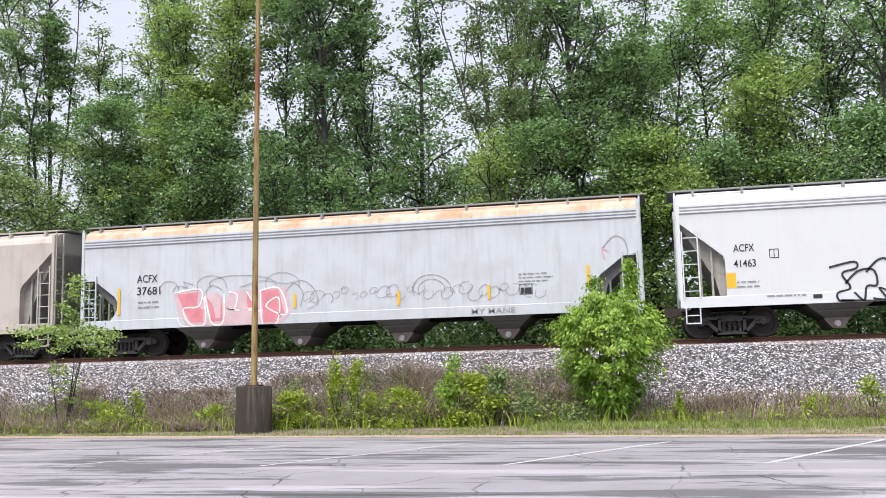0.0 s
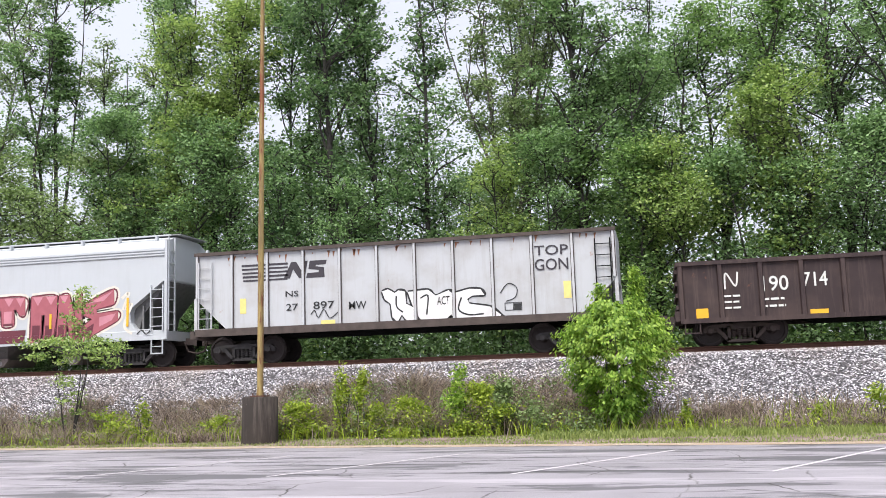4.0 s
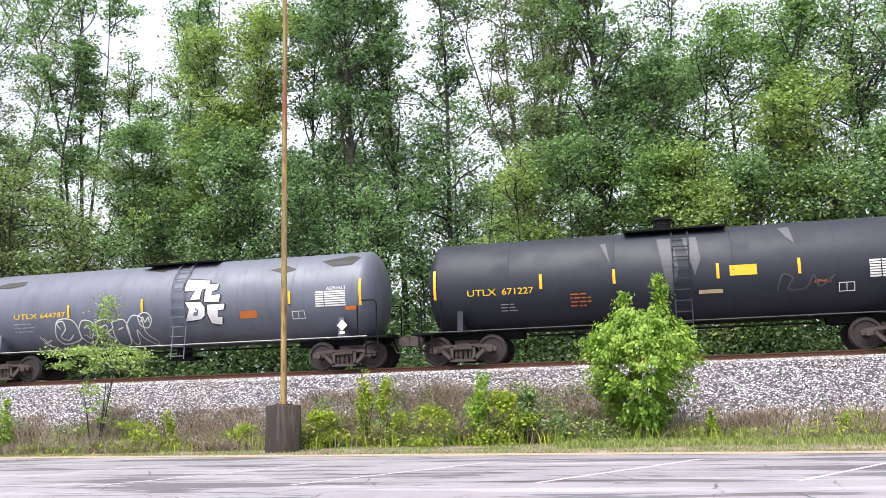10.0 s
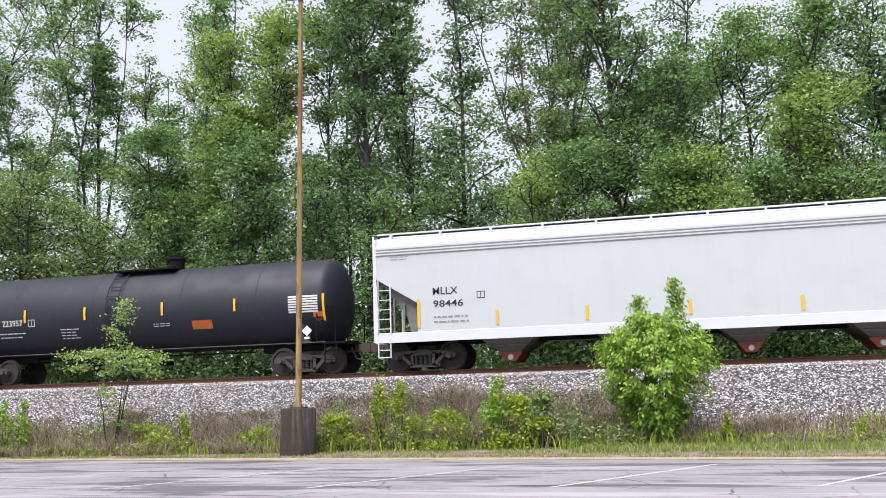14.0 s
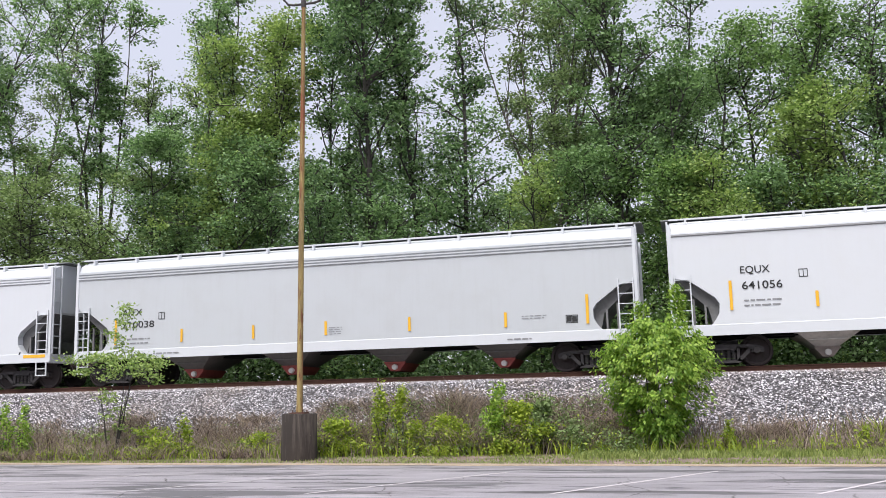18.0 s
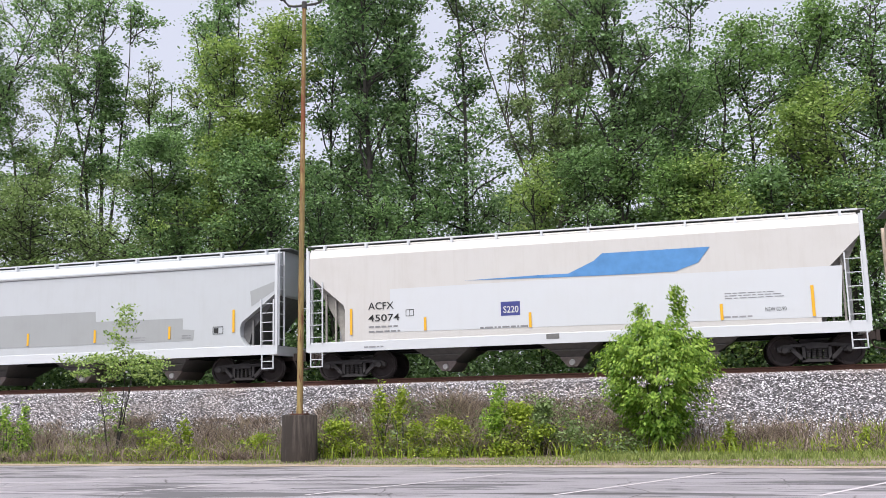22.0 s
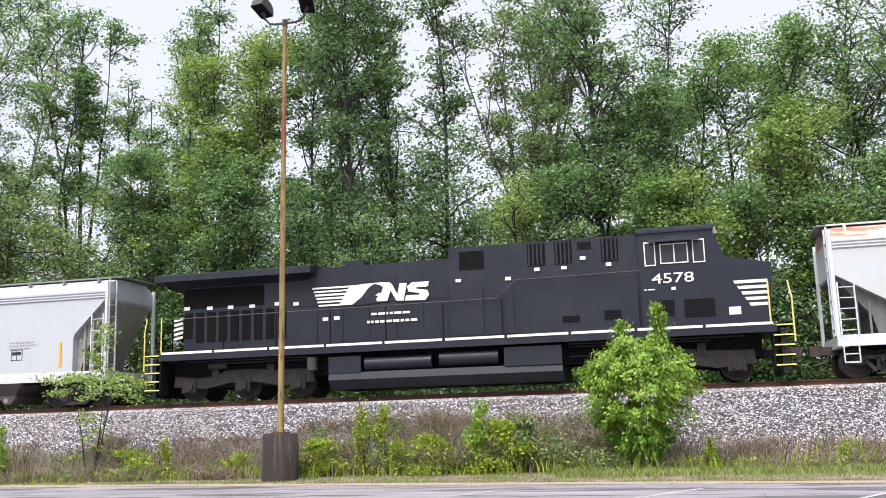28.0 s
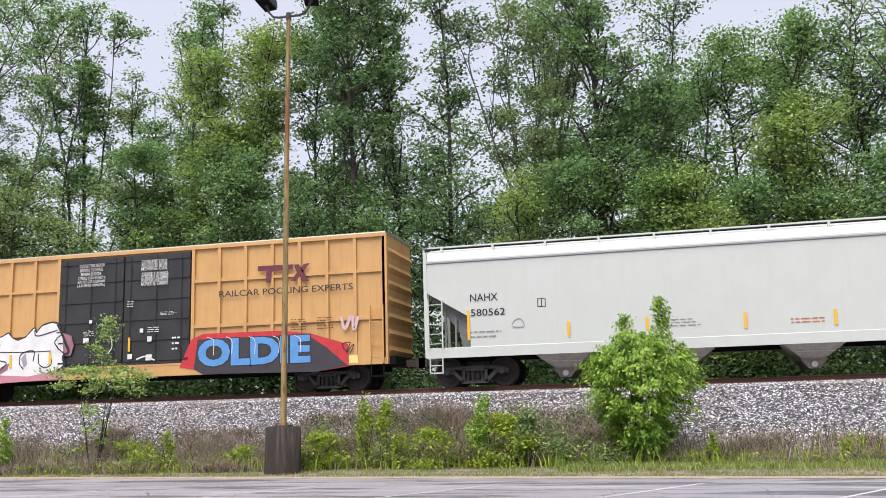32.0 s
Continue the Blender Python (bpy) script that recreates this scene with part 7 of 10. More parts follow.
stroke(2, [(6.22, 1.66), (6.18, 1.54), (6.22, 1.43), (6.33, 1.40), (6.45, 1.45), (6.51, 1.55), (6.49, 1.64)], "gline", 0.016)
stroke(2, [(-5.81, 2.13), (-5.82, 2.28), (-5.93, 2.40), (-6.09, 2.46), (-6.27, 2.45), (-6.41, 2.37), (-6.47, 2.24), (-6.43, 2.09)], "gline", 0.02)
stroke(2, [(-2.32, 2.14), (-2.36, 2.30), (-2.73, 2.45), (-3.32, 2.54), (-3.96, 2.55), (-4.47, 2.47), (-4.69, 2.33), (-4.57, 2.17)], "gline", 0.02)
stroke(2, [(-4.08, 2.16), (-4.10, 2.34), (-4.26, 2.49), (-4.52, 2.58), (-4.80, 2.57), (-5.03, 2.47), (-5.12, 2.30), (-5.07, 2.12)], "gline", 0.02)
stroke(2, [(-1.52, 2.11), (-1.54, 2.31), (-1.72, 2.48), (-2.01, 2.57), (-2.33, 2.56), (-2.57, 2.45), (-2.69, 2.27), (-2.63, 2.07)], "gline", 0.02)
stroke(2, [(3.51, 1.69), (3.50, 1.94), (3.31, 2.15), (3.01, 2.26), (2.68, 2.25), (2.41, 2.10), (2.29, 1.87), (2.34, 1.62)], "gline", 0.02)
stroke(2, [(3.33, 1.68), (3.32, 1.87), (3.19, 2.04), (2.98, 2.12), (2.74, 2.11), (2.56, 2.00), (2.47, 1.82), (2.51, 1.63)], "gline", 0.02)
stroke(2, [(8.27, 2.82), (8.63, 3.18), (8.96, 3.04), (9.05, 2.61)], "gline", 0.03)
stroke(2, [(8.34, 2.50), (8.27, 2.82), (8.48, 2.72)], "grose", 0.05)
letters(2, "MY MANE", 4.17, 0.97, 1.38, 0.17, "gline")

letters(3, "ACFX", -6.83, 2.53, 0.60, 0.19, "ink")
letters(3, "41463", -6.84, 2.07, 0.63, 0.19, "ink")
outlined(3, -5.82, -5.55, 2.28, 2.55, "ink")
strip(3, 1.50, 1.44, 1.90)
strip(3, 3.69, 1.42, 1.86)
panel(3, -7.07, -6.80, 1.44, 1.89, "reflect")
outlined(3, 5.74, 6.09, 1.54, 1.81, "ink")
panel(3, 5.79, 5.92, 1.58, 1.76, "ink")
panel(3, 5.95, 6.06, 1.57, 1.75, "ink")
small_print(3, 5.15, 5.96, 1.96, 2.42, 4, "gline")
small_print(3, 6.11, 6.67, 1.87, 2.17, 3, "ink")
small_print(3, -6.78, -6.15, 1.45, 1.69, 2, "ink")
small_print(3, -5.96, -4.74, 1.14, 1.25, 1, "ink")
panel(3, -4.69, -4.44, 1.04, 1.16, "ink")
stroke(3, [(-4.20, 1.92), (-3.52, 2.06), (-3.46, 1.87), (-3.86, 1.73), (-3.66, 1.31), (-4.01, 1.18), (-3.98, 0.95), (-3.58, 0.93)], "ink", 0.06)
stroke(3, [(-3.79, 1.44), (-3.43, 1.78), (-3.01, 1.80), (-2.94, 1.37), (-3.22, 1.33), (-3.32, 0.94), (-3.57, 1.18)], "ink", 0.06)
stroke(3, [(-3.21, 1.74), (-2.87, 2.08), (-2.60, 2.02), (-2.57, 1.21), (-2.89, 1.28), (-2.72, 0.95), (-3.08, 0.98)], "ink", 0.06)
stroke(3, [(-2.46, 1.85), (-2.21, 1.79), (-2.26, 1.25), (-1.96, 1.54), (-2.02, 2.04), (-1.61, 2.06), (-1.67, 1.76), (-1.93, 1.33), (-1.55, 0.93)], "ink", 0.06)
stroke(3, [(-1.56, 1.76), (-1.20, 1.92), (-1.04, 1.74), (-1.32, 1.48), (-1.01, 1.12), (-1.34, 0.92), (-1.64, 1.00), (-1.43, 1.22)], "ink", 0.06)
stroke(3, [(-3.94, 0.96), (-2.45, 0.89), (-0.98, 0.94)], "ink", 0.06)

letters(4, "ACFX", -6.49, 2.34, 0.74, 0.20, "ink")
letters(4, "5922", -6.46, 1.96, 0.70, 0.20, "ink")
shape(4, [(-6.78, 1.08), (-5.27, 1.64), (-5.26, 1.06), (-6.74, 0.93)], "gblue", 2)
blob(4, -5.36, 1.87, 0.31, 0.27, "gblue", 2)
blob(4, -4.82, 2.19, 0.21, 0.21, "gblue", 2)
blob(4, -5.02, 1.70, 0.33, 0.27, "gblue", 2)
stroke(4, [(-5.66, 1.88), (-5.49, 2.18), (-5.07, 2.01), (-4.91, 2.38), (-4.57, 2.27), (-4.65, 1.61)], "gwhite", 0.05, 3)
stroke(4, [(-4.84, 1.72), (-4.78, 2.09), (-4.49, 2.28), (-4.00, 2.35), (-3.58, 2.29), (-3.40, 1.88), (-3.44, 1.48), (-4.02, 1.38), (-4.69, 1.42), (-4.84, 1.72), (-4.78, 2.09)], "gwhite", 0.24, 1)
stroke(4, [(-3.32, 1.84), (-3.16, 2.18), (-2.63, 2.30), (-2.37, 2.02), (-2.45, 1.53), (-2.84, 1.27), (-3.21, 1.44), (-3.32, 1.84), (-3.16, 2.18)], "gwhite", 0.24, 1)
stroke(4, [(-2.48, 2.29), (-2.33, 2.36), (-2.01, 2.14), (-1.51, 1.85), (-1.59, 1.51), (-1.93, 1.40), (-2.31, 1.32), (-2.41, 1.62), (-2.48, 2.29), (-2.33, 2.36)], "gwhite", 0.24, 1)
stroke(4, [(-1.54, 2.25), (-0.80, 2.32), (-0.51, 2.16), (-0.44, 1.91), (-0.06, 1.78), (-0.03, 1.42), (-0.60, 1.27), (-1.34, 1.28), (-1.48, 1.58), (-1.54, 2.25), (-0.80, 2.32)], "gwhite", 0.24, 1)
stroke(4, [(-4.84, 1.72), (-4.78, 2.09), (-4.49, 2.28), (-4.00, 2.35), (-3.58, 2.29), (-3.40, 1.88), (-3.44, 1.48), (-4.02, 1.38), (-4.69, 1.42), (-4.84, 1.72), (-4.78, 2.09)], "gmaroon", 0.1, 2)
shape(4, [(-4.84, 1.72), (-4.78, 2.09), (-4.49, 2.28), (-4.00, 2.35), (-3.58, 2.29), (-3.40, 1.88), (-3.44, 1.48), (-4.02, 1.38), (-4.69, 1.42)], "gred", 3)
shape(4, [(-4.55, 1.84), (-4.52, 2.04), (-4.36, 2.15), (-4.09, 2.19), (-3.86, 2.15), (-3.76, 1.93), (-3.78, 1.71), (-4.10, 1.65), (-4.47, 1.68)], "grose4", 4)
stroke(4, [(-3.32, 1.84), (-3.16, 2.18), (-2.63, 2.30), (-2.37, 2.02), (-2.45, 1.53), (-2.84, 1.27), (-3.21, 1.44), (-3.32, 1.84), (-3.16, 2.18)], "gmaroon", 0.1, 2)
shape(4, [(-3.32, 1.84), (-3.16, 2.18), (-2.63, 2.30), (-2.37, 2.02), (-2.45, 1.53), (-2.84, 1.27), (-3.21, 1.44)], "gred", 3)
shape(4, [(-3.14, 1.87), (-3.05, 2.06), (-2.76, 2.12), (-2.62, 1.97), (-2.66, 1.70), (-2.88, 1.56), (-3.08, 1.65)], "grose4", 4)
stroke(4, [(-2.48, 2.29), (-2.33, 2.36), (-2.01, 2.14), (-1.51, 1.85), (-1.59, 1.51), (-1.93, 1.40), (-2.31, 1.32), (-2.41, 1.62), (-2.48, 2.29), (-2.33, 2.36)], "gmaroon", 0.1, 2)
shape(4, [(-2.48, 2.29), (-2.33, 2.36), (-2.01, 2.14), (-1.51, 1.85), (-1.59, 1.51), (-1.93, 1.40), (-2.31, 1.32), (-2.41, 1.62)], "gred", 3)
shape(4, [(-2.33, 2.12), (-2.24, 2.16), (-2.07, 2.04), (-1.79, 1.88), (-1.84, 1.70), (-2.02, 1.64), (-2.23, 1.59), (-2.29, 1.76)], "grose4", 4)
stroke(4, [(-1.54, 2.25), (-0.80, 2.32), (-0.51, 2.16), (-0.44, 1.91), (-0.06, 1.78), (-0.03, 1.42), (-0.60, 1.27), (-1.34, 1.28), (-1.48, 1.58), (-1.54, 2.25), (-0.80, 2.32)], "gmaroon", 0.1, 2)
shape(4, [(-1.54, 2.25), (-0.80, 2.32), (-0.51, 2.16), (-0.44, 1.91), (-0.06, 1.78), (-0.03, 1.42), (-0.60, 1.27), (-1.34, 1.28), (-1.48, 1.58)], "gred", 3)
shape(4, [(-1.22, 2.09), (-0.81, 2.12), (-0.65, 2.04), (-0.61, 1.90), (-0.40, 1.83), (-0.39, 1.63), (-0.70, 1.55), (-1.11, 1.55), (-1.18, 1.72)], "grose4", 4)
stroke(4, [(-4.44, 1.62), (-4.36, 1.80), (-4.11, 1.84), (-3.92, 1.59)], "gmaroon", 0.05, 5)
stroke(4, [(-3.02, 1.55), (-2.86, 1.91), (-2.67, 1.96)], "gmaroon", 0.05, 5)
shape(4, [(-1.10, 1.83), (-0.95, 1.95), (-0.92, 1.73), (-1.07, 1.70)], "gmaroon", 5)
stroke(4, [(-2.29, 2.25), (-2.15, 1.88), (-2.23, 1.47)], "gmaroon", 0.04, 5)
shape(4, [(-4.73, 1.30), (-4.21, 1.40), (-1.56, 1.29), (0.27, 1.23), (0.55, 1.05), (-0.10, 0.91), (-1.57, 0.88), (-3.07, 0.98), (-4.50, 0.94)], "glilac", 5)
stroke(4, [(-4.50, 0.98), (-3.64, 1.05), (-2.69, 0.87), (-1.57, 0.97), (-0.47, 0.86), (0.44, 1.00)], "gwhite", 0.08, 6)
blob(4, 0.42, 1.80, 0.39, 0.54, "gwhite", 2)
blob(4, 0.45, 1.80, 0.31, 0.46, "gblue", 3)
blob(4, 1.05, 1.59, 0.27, 0.31, "gblue", 3)
blob(4, 0.96, 2.15, 0.12, 0.17, "gblue", 3)
blob(4, 1.27, 2.15, 0.12, 0.17, "gblue", 3)
stroke(4, [(0.80, 1.38), (0.72, 1.66), (1.00, 1.85), (1.25, 1.77), (1.34, 1.36)], "gwhite", 0.05)
stroke(4, [(1.47, 2.58), (2.97, 2.58), (2.99, 1.97), (2.79, 1.92), (2.62, 2.16), (2.52, 2.16), (2.54, 1.61), (2.07, 1.59), (2.02, 2.15), (1.90, 2.13), (1.86, 1.93), (1.44, 1.89), (1.47, 2.58)], "gcream", 0.22, 1)
stroke(4, [(3.22, 2.59), (4.23, 2.57), (4.22, 1.82), (4.06, 0.99), (3.73, 0.98), (3.77, 1.92), (3.63, 1.92), (3.59, 1.00), (3.21, 0.98), (3.22, 2.59)], "gcream", 0.22, 1)
stroke(4, [(4.29, 2.57), (4.70, 2.59), (4.92, 1.79), (4.96, 2.54), (5.20, 2.54), (5.16, 1.03), (4.80, 1.01), (4.60, 1.80), (4.56, 1.00), (4.24, 0.98), (4.29, 2.57)], "gcream", 0.22, 1)
stroke(4, [(5.24, 2.22), (6.41, 2.70), (6.44, 2.18), (5.75, 2.03), (5.79, 1.88), (6.58, 1.93), (6.58, 1.62), (5.83, 1.25), (5.29, 0.94), (5.30, 1.49), (5.59, 1.70), (5.24, 1.87), (5.24, 2.22)], "gcream", 0.22, 1)
shape(4, [(1.45, 1.43), (3.02, 1.44), (2.98, 0.99), (1.45, 0.97)], "gmaroon", 2)
stroke(4, [(1.47, 2.58), (2.97, 2.58), (2.99, 1.97), (2.79, 1.92), (2.62, 2.16), (2.52, 2.16), (2.54, 1.61), (2.07, 1.59), (2.02, 2.15), (1.90, 2.13), (1.86, 1.93), (1.44, 1.89), (1.47, 2.58)], "gmaroon", 0.06, 2)
shape(4, [(1.47, 2.58), (2.97, 2.58), (2.99, 1.97), (2.79, 1.92), (2.62, 2.16), (2.52, 2.16), (2.54, 1.61), (2.07, 1.59), (2.02, 2.15), (1.90, 2.13), (1.86, 1.93), (1.44, 1.89)], "gred", 3)
stroke(4, [(3.22, 2.59), (4.23, 2.57), (4.22, 1.82), (4.06, 0.99), (3.73, 0.98), (3.77, 1.92), (3.63, 1.92), (3.59, 1.00), (3.21, 0.98), (3.22, 2.59)], "gmaroon", 0.06, 2)
shape(4, [(3.22, 2.59), (4.23, 2.57), (4.22, 1.82), (4.06, 0.99), (3.73, 0.98), (3.77, 1.92), (3.63, 1.92), (3.59, 1.00), (3.21, 0.98)], "gred", 3)
stroke(4, [(4.29, 2.57), (4.70, 2.59), (4.92, 1.79), (4.96, 2.54), (5.20, 2.54), (5.16, 1.03), (4.80, 1.01), (4.60, 1.80), (4.56, 1.00), (4.24, 0.98), (4.29, 2.57)], "gmaroon", 0.06, 2)
shape(4, [(4.29, 2.57), (4.70, 2.59), (4.92, 1.79), (4.96, 2.54), (5.20, 2.54), (5.16, 1.03), (4.80, 1.01), (4.60, 1.80), (4.56, 1.00), (4.24, 0.98)], "gred", 3)
stroke(4, [(5.24, 2.22), (6.41, 2.70), (6.44, 2.18), (5.75, 2.03), (5.79, 1.88), (6.58, 1.93), (6.58, 1.62), (5.83, 1.25), (5.29, 0.94), (5.30, 1.49), (5.59, 1.70), (5.24, 1.87), (5.24, 2.22)], "gmaroon", 0.06, 2)
shape(4, [(5.24, 2.22), (6.41, 2.70), (6.44, 2.18), (5.75, 2.03), (5.79, 1.88), (6.58, 1.93), (6.58, 1.62), (5.83, 1.25), (5.29, 0.94), (5.30, 1.49), (5.59, 1.70), (5.24, 1.87)], "gred", 3)
shape(4, [(1.52, 2.56), (1.89, 2.56), (1.71, 2.26)], "grose4", 4)
shape(4, [(2.14, 2.56), (2.52, 2.56), (2.33, 2.27)], "grose4", 4)
shape(4, [(2.60, 2.56), (2.95, 2.56), (2.79, 2.25)], "grose4", 4)
shape(4, [(3.28, 2.56), (3.67, 2.56), (3.48, 2.25)], "grose4", 4)
shape(4, [(3.79, 2.56), (4.19, 2.56), (3.99, 2.26)], "grose4", 4)
shape(4, [(4.34, 2.55), (4.66, 2.55), (4.52, 2.28)], "grose4", 4)
shape(4, [(5.40, 2.23), (6.37, 2.63), (6.03, 2.31)], "grose4", 4)
shape(4, [(2.13, 2.11), (2.46, 2.11), (2.44, 1.69), (2.15, 1.69)], "grose4", 4)
shape(4, [(5.87, 1.75), (6.50, 1.86), (6.34, 1.63), (5.87, 1.43)], "grose4", 4)
shape(4, [(3.28, 1.58), (3.57, 1.57), (3.57, 1.04), (3.27, 1.04)], "gmaroon", 4)
shape(4, [(3.79, 1.56), (4.07, 1.55), (4.02, 1.02), (3.77, 1.02)], "gmaroon", 4)
shape(4, [(4.28, 1.54), (4.54, 1.56), (4.52, 1.04), (4.28, 1.01)], "gmaroon", 4)
shape(4, [(4.84, 1.51), (5.14, 1.57), (5.12, 1.07), (4.86, 1.05)], "gmaroon", 4)
shape(4, [(5.34, 1.38), (5.67, 1.55), (5.59, 1.15), (5.35, 1.01)], "gmaroon", 4)
shape(4, [(2.11, 1.67), (2.50, 1.69), (2.50, 1.61), (2.11, 1.61)], "gmaroon", 4)
stroke(4, [(6.70, 2.35), (6.97, 2.53), (6.77, 1.98), (7.09, 2.15), (6.81, 1.43), (7.12, 1.14)], "gcream", 0.1, 1)
strip(4, 6.94, 1.39, 2.37)
strip(4, -3.96, 1.39, 1.94)
strip(4, 3.99, 1.43, 1.95)
strip(4, 1.26, 1.42, 1.91)
outlined(4, 7.27, 7.88, 1.06, 1.27, "white2")
stroke(4, [(7.30, 1.11), (7.48, 1.24), (7.65, 1.10), (7.82, 1.25)], "ink", 0.04)

panel(5, -5.31, -3.67, 3.18, 3.25, "gcharcoal")
panel(5, -5.30, -3.67, 3.06, 3.12, "gcharcoal")
panel(5, -5.28, -3.68, 2.93, 2.99, "gcharcoal")
panel(5, -5.27, -3.68, 2.80, 2.87, "gcharcoal")
panel(5, -5.25, -3.69, 2.68, 2.74, "gcharcoal")
shape(5, [(-3.81, 2.74), (-3.56, 3.25), (-3.38, 3.25), (-3.21, 2.96), (-3.13, 3.26), (-2.98, 3.27), (-3.09, 2.70), (-3.29, 2.71), (-3.49, 3.01), (-3.61, 2.71)], "gcharcoal", 1)
shape(5, [(-3.04, 2.70), (-3.00, 2.86), (-2.61, 2.87), (-2.60, 2.94), (-2.96, 3.00), (-2.91, 3.26), (-2.32, 3.26), (-2.36, 3.12), (-2.70, 3.11), (-2.70, 3.07), (-2.42, 3.02), (-2.40, 2.70)], "gcharcoal", 1)
letters(5, "NS", -3.76, 2.11, 0.45, 0.19, "ink")
letters(5, "27", -3.74, 1.65, 0.41, 0.23, "ink")
letters(5, "897", -2.80, 1.66, 0.72, 0.25, "ink")
letters(5, "MW", -1.59, 1.60, 0.59, 0.25, "ink")
letters(5, "TOP", 4.47, 2.98, 1.05, 0.31, "gcharcoal")
letters(5, "GON", 4.47, 2.51, 1.04, 0.36, "gcharcoal")
panel(5, -5.37, -5.15, 1.63, 2.13, "safetyyellow")
panel(5, 5.33, 5.56, 1.62, 2.15, "safetyyellow")
panel(5, -2.55, -2.06, 1.15, 1.29, "safetyyellow")
stroke(5, [(-0.47, 2.12), (-0.27, 2.18), (-0.05, 2.05), (0.07, 2.13), (0.29, 2.08), (0.32, 1.69), (0.68, 1.50), (0.70, 1.15), (0.41, 1.05), (0.17, 1.35), (0.02, 1.13), (-0.14, 1.28), (-0.19, 1.71), (-0.38, 1.86), (-0.47, 2.12)], "ink", 0.10, 2)
shape(5, [(-0.47, 2.12), (-0.27, 2.18), (-0.05, 2.05), (0.07, 2.13), (0.29, 2.08), (0.32, 1.69), (0.68, 1.50), (0.70, 1.15), (0.41, 1.05), (0.17, 1.35), (0.02, 1.13), (-0.14, 1.28), (-0.19, 1.71), (-0.38, 1.86)], "gwhite", 3)
stroke(5, [(0.38, 2.06), (1.05, 2.10), (1.29, 1.90), (1.72, 2.05), (1.89, 1.87), (1.77, 1.28), (1.50, 1.05), (0.83, 1.10), (0.60, 1.42), (0.38, 2.06)], "ink", 0.10, 2)
shape(5, [(0.38, 2.06), (1.05, 2.10), (1.29, 1.90), (1.72, 2.05), (1.89, 1.87), (1.77, 1.28), (1.50, 1.05), (0.83, 1.10), (0.60, 1.42)], "gwhite", 3)
stroke(5, [(1.90, 1.95), (2.38, 2.06), (2.74, 2.03), (2.85, 1.85), (2.47, 1.84), (2.30, 1.74), (2.37, 1.59), (3.02, 1.47), (3.36, 1.20), (3.36, 1.05), (1.99, 1.03), (1.77, 1.28), (1.90, 1.95)], "ink", 0.10, 2)
shape(5, [(1.90, 1.95), (2.38, 2.06), (2.74, 2.03), (2.85, 1.85), (2.47, 1.84), (2.30, 1.74), (2.37, 1.59), (3.02, 1.47), (3.36, 1.20), (3.36, 1.05), (1.99, 1.03), (1.77, 1.28)], "gwhite", 3)
stroke(5, [(-0.00, 1.96), (0.01, 1.61), (0.21, 1.43)], "ink", 0.05, 4)
stroke(5, [(0.79, 1.84), (1.04, 1.91), (0.98, 1.31)], "ink", 0.05, 4)
stroke(5, [(2.12, 1.80), (2.02, 1.43), (2.33, 1.25), (2.82, 1.26)], "ink", 0.05, 4)
letters(5, "ACT", 1.33, 1.60, 0.41, 0.27, "ink")
stroke(5, [(3.35, 1.87), (3.61, 2.16), (3.88, 2.02), (3.82, 1.72), (3.53, 1.61)], "ink", 0.03)
outlined(5, 3.48, 4.02, 1.32, 1.57, "ink")
panel(5, 3.77, 3.99, 1.34, 1.53, "ink")
stroke(5, [(-2.89, 1.49), (-2.76, 1.62), (-2.63, 1.39), (-2.44, 1.64), (-2.24, 1.35), (-1.97, 1.53)], "ink", 0.03)
shape(5, [(1.60, 3.56), (1.67, 3.56), (1.63, 3.46), (1.62, 3.40), (1.61, 3.48)], "grust", 1)
shape(5, [(-5.23, 3.51), (-5.15, 3.51), (-5.18, 3.47), (-5.20, 3.44), (-5.21, 3.48)], "grust", 1)
shape(5, [(4.50, 3.63), (4.61, 3.63), (4.55, 3.49), (4.52, 3.41), (4.51, 3.52)], "grust", 1)
shape(5, [(2.04, 3.56), (2.11, 3.57), (2.08, 3.52), (2.06, 3.49), (2.05, 3.53)], "grust", 1)
shape(5, [(-3.99, 3.52), (-3.92, 3.52), (-3.95, 3.44), (-3.97, 3.40), (-3.98, 3.46)], "grust", 1)
shape(5, [(6.33, 3.59), (6.40, 3.59), (6.36, 3.43), (6.33, 3.33), (6.34, 3.46)], "grust", 1)
shape(5, [(0.31, 3.56), (0.36, 3.56), (0.34, 3.46), (0.32, 3.40), (0.32, 3.48)], "grust", 1)
shape(5, [(-0.73, 3.59), (-0.61, 3.59), (-0.67, 3.50), (-0.70, 3.45), (-0.71, 3.52)], "grust", 1)
shape(5, [(5.89, 3.60), (5.94, 3.60), (5.91, 3.50), (5.89, 3.44), (5.89, 3.52)], "grust", 1)
shape(5, [(-4.78, 3.56), (-4.67, 3.56), (-4.72, 3.41), (-4.75, 3.32), (-4.76, 3.44)], "grust", 1)
shape(5, [(-1.27, 3.54), (-1.18, 3.54), (-1.22, 3.40), (-1.25, 3.31), (-1.26, 3.43)], "grust", 1)
shape(5, [(2.44, 3.57), (2.53, 3.57), (2.49, 3.49), (2.47, 3.43), (2.46, 3.50)], "grust", 1)
shape(5, [(-2.29, 3.56), (-2.20, 3.56), (-2.24, 3.42), (-2.27, 3.32), (-2.28, 3.44)], "grust", 1)
shape(5, [(-2.12, 3.53), (-2.04, 3.53), (-2.08, 3.40), (-2.10, 3.32), (-2.11, 3.42)], "grust", 1)
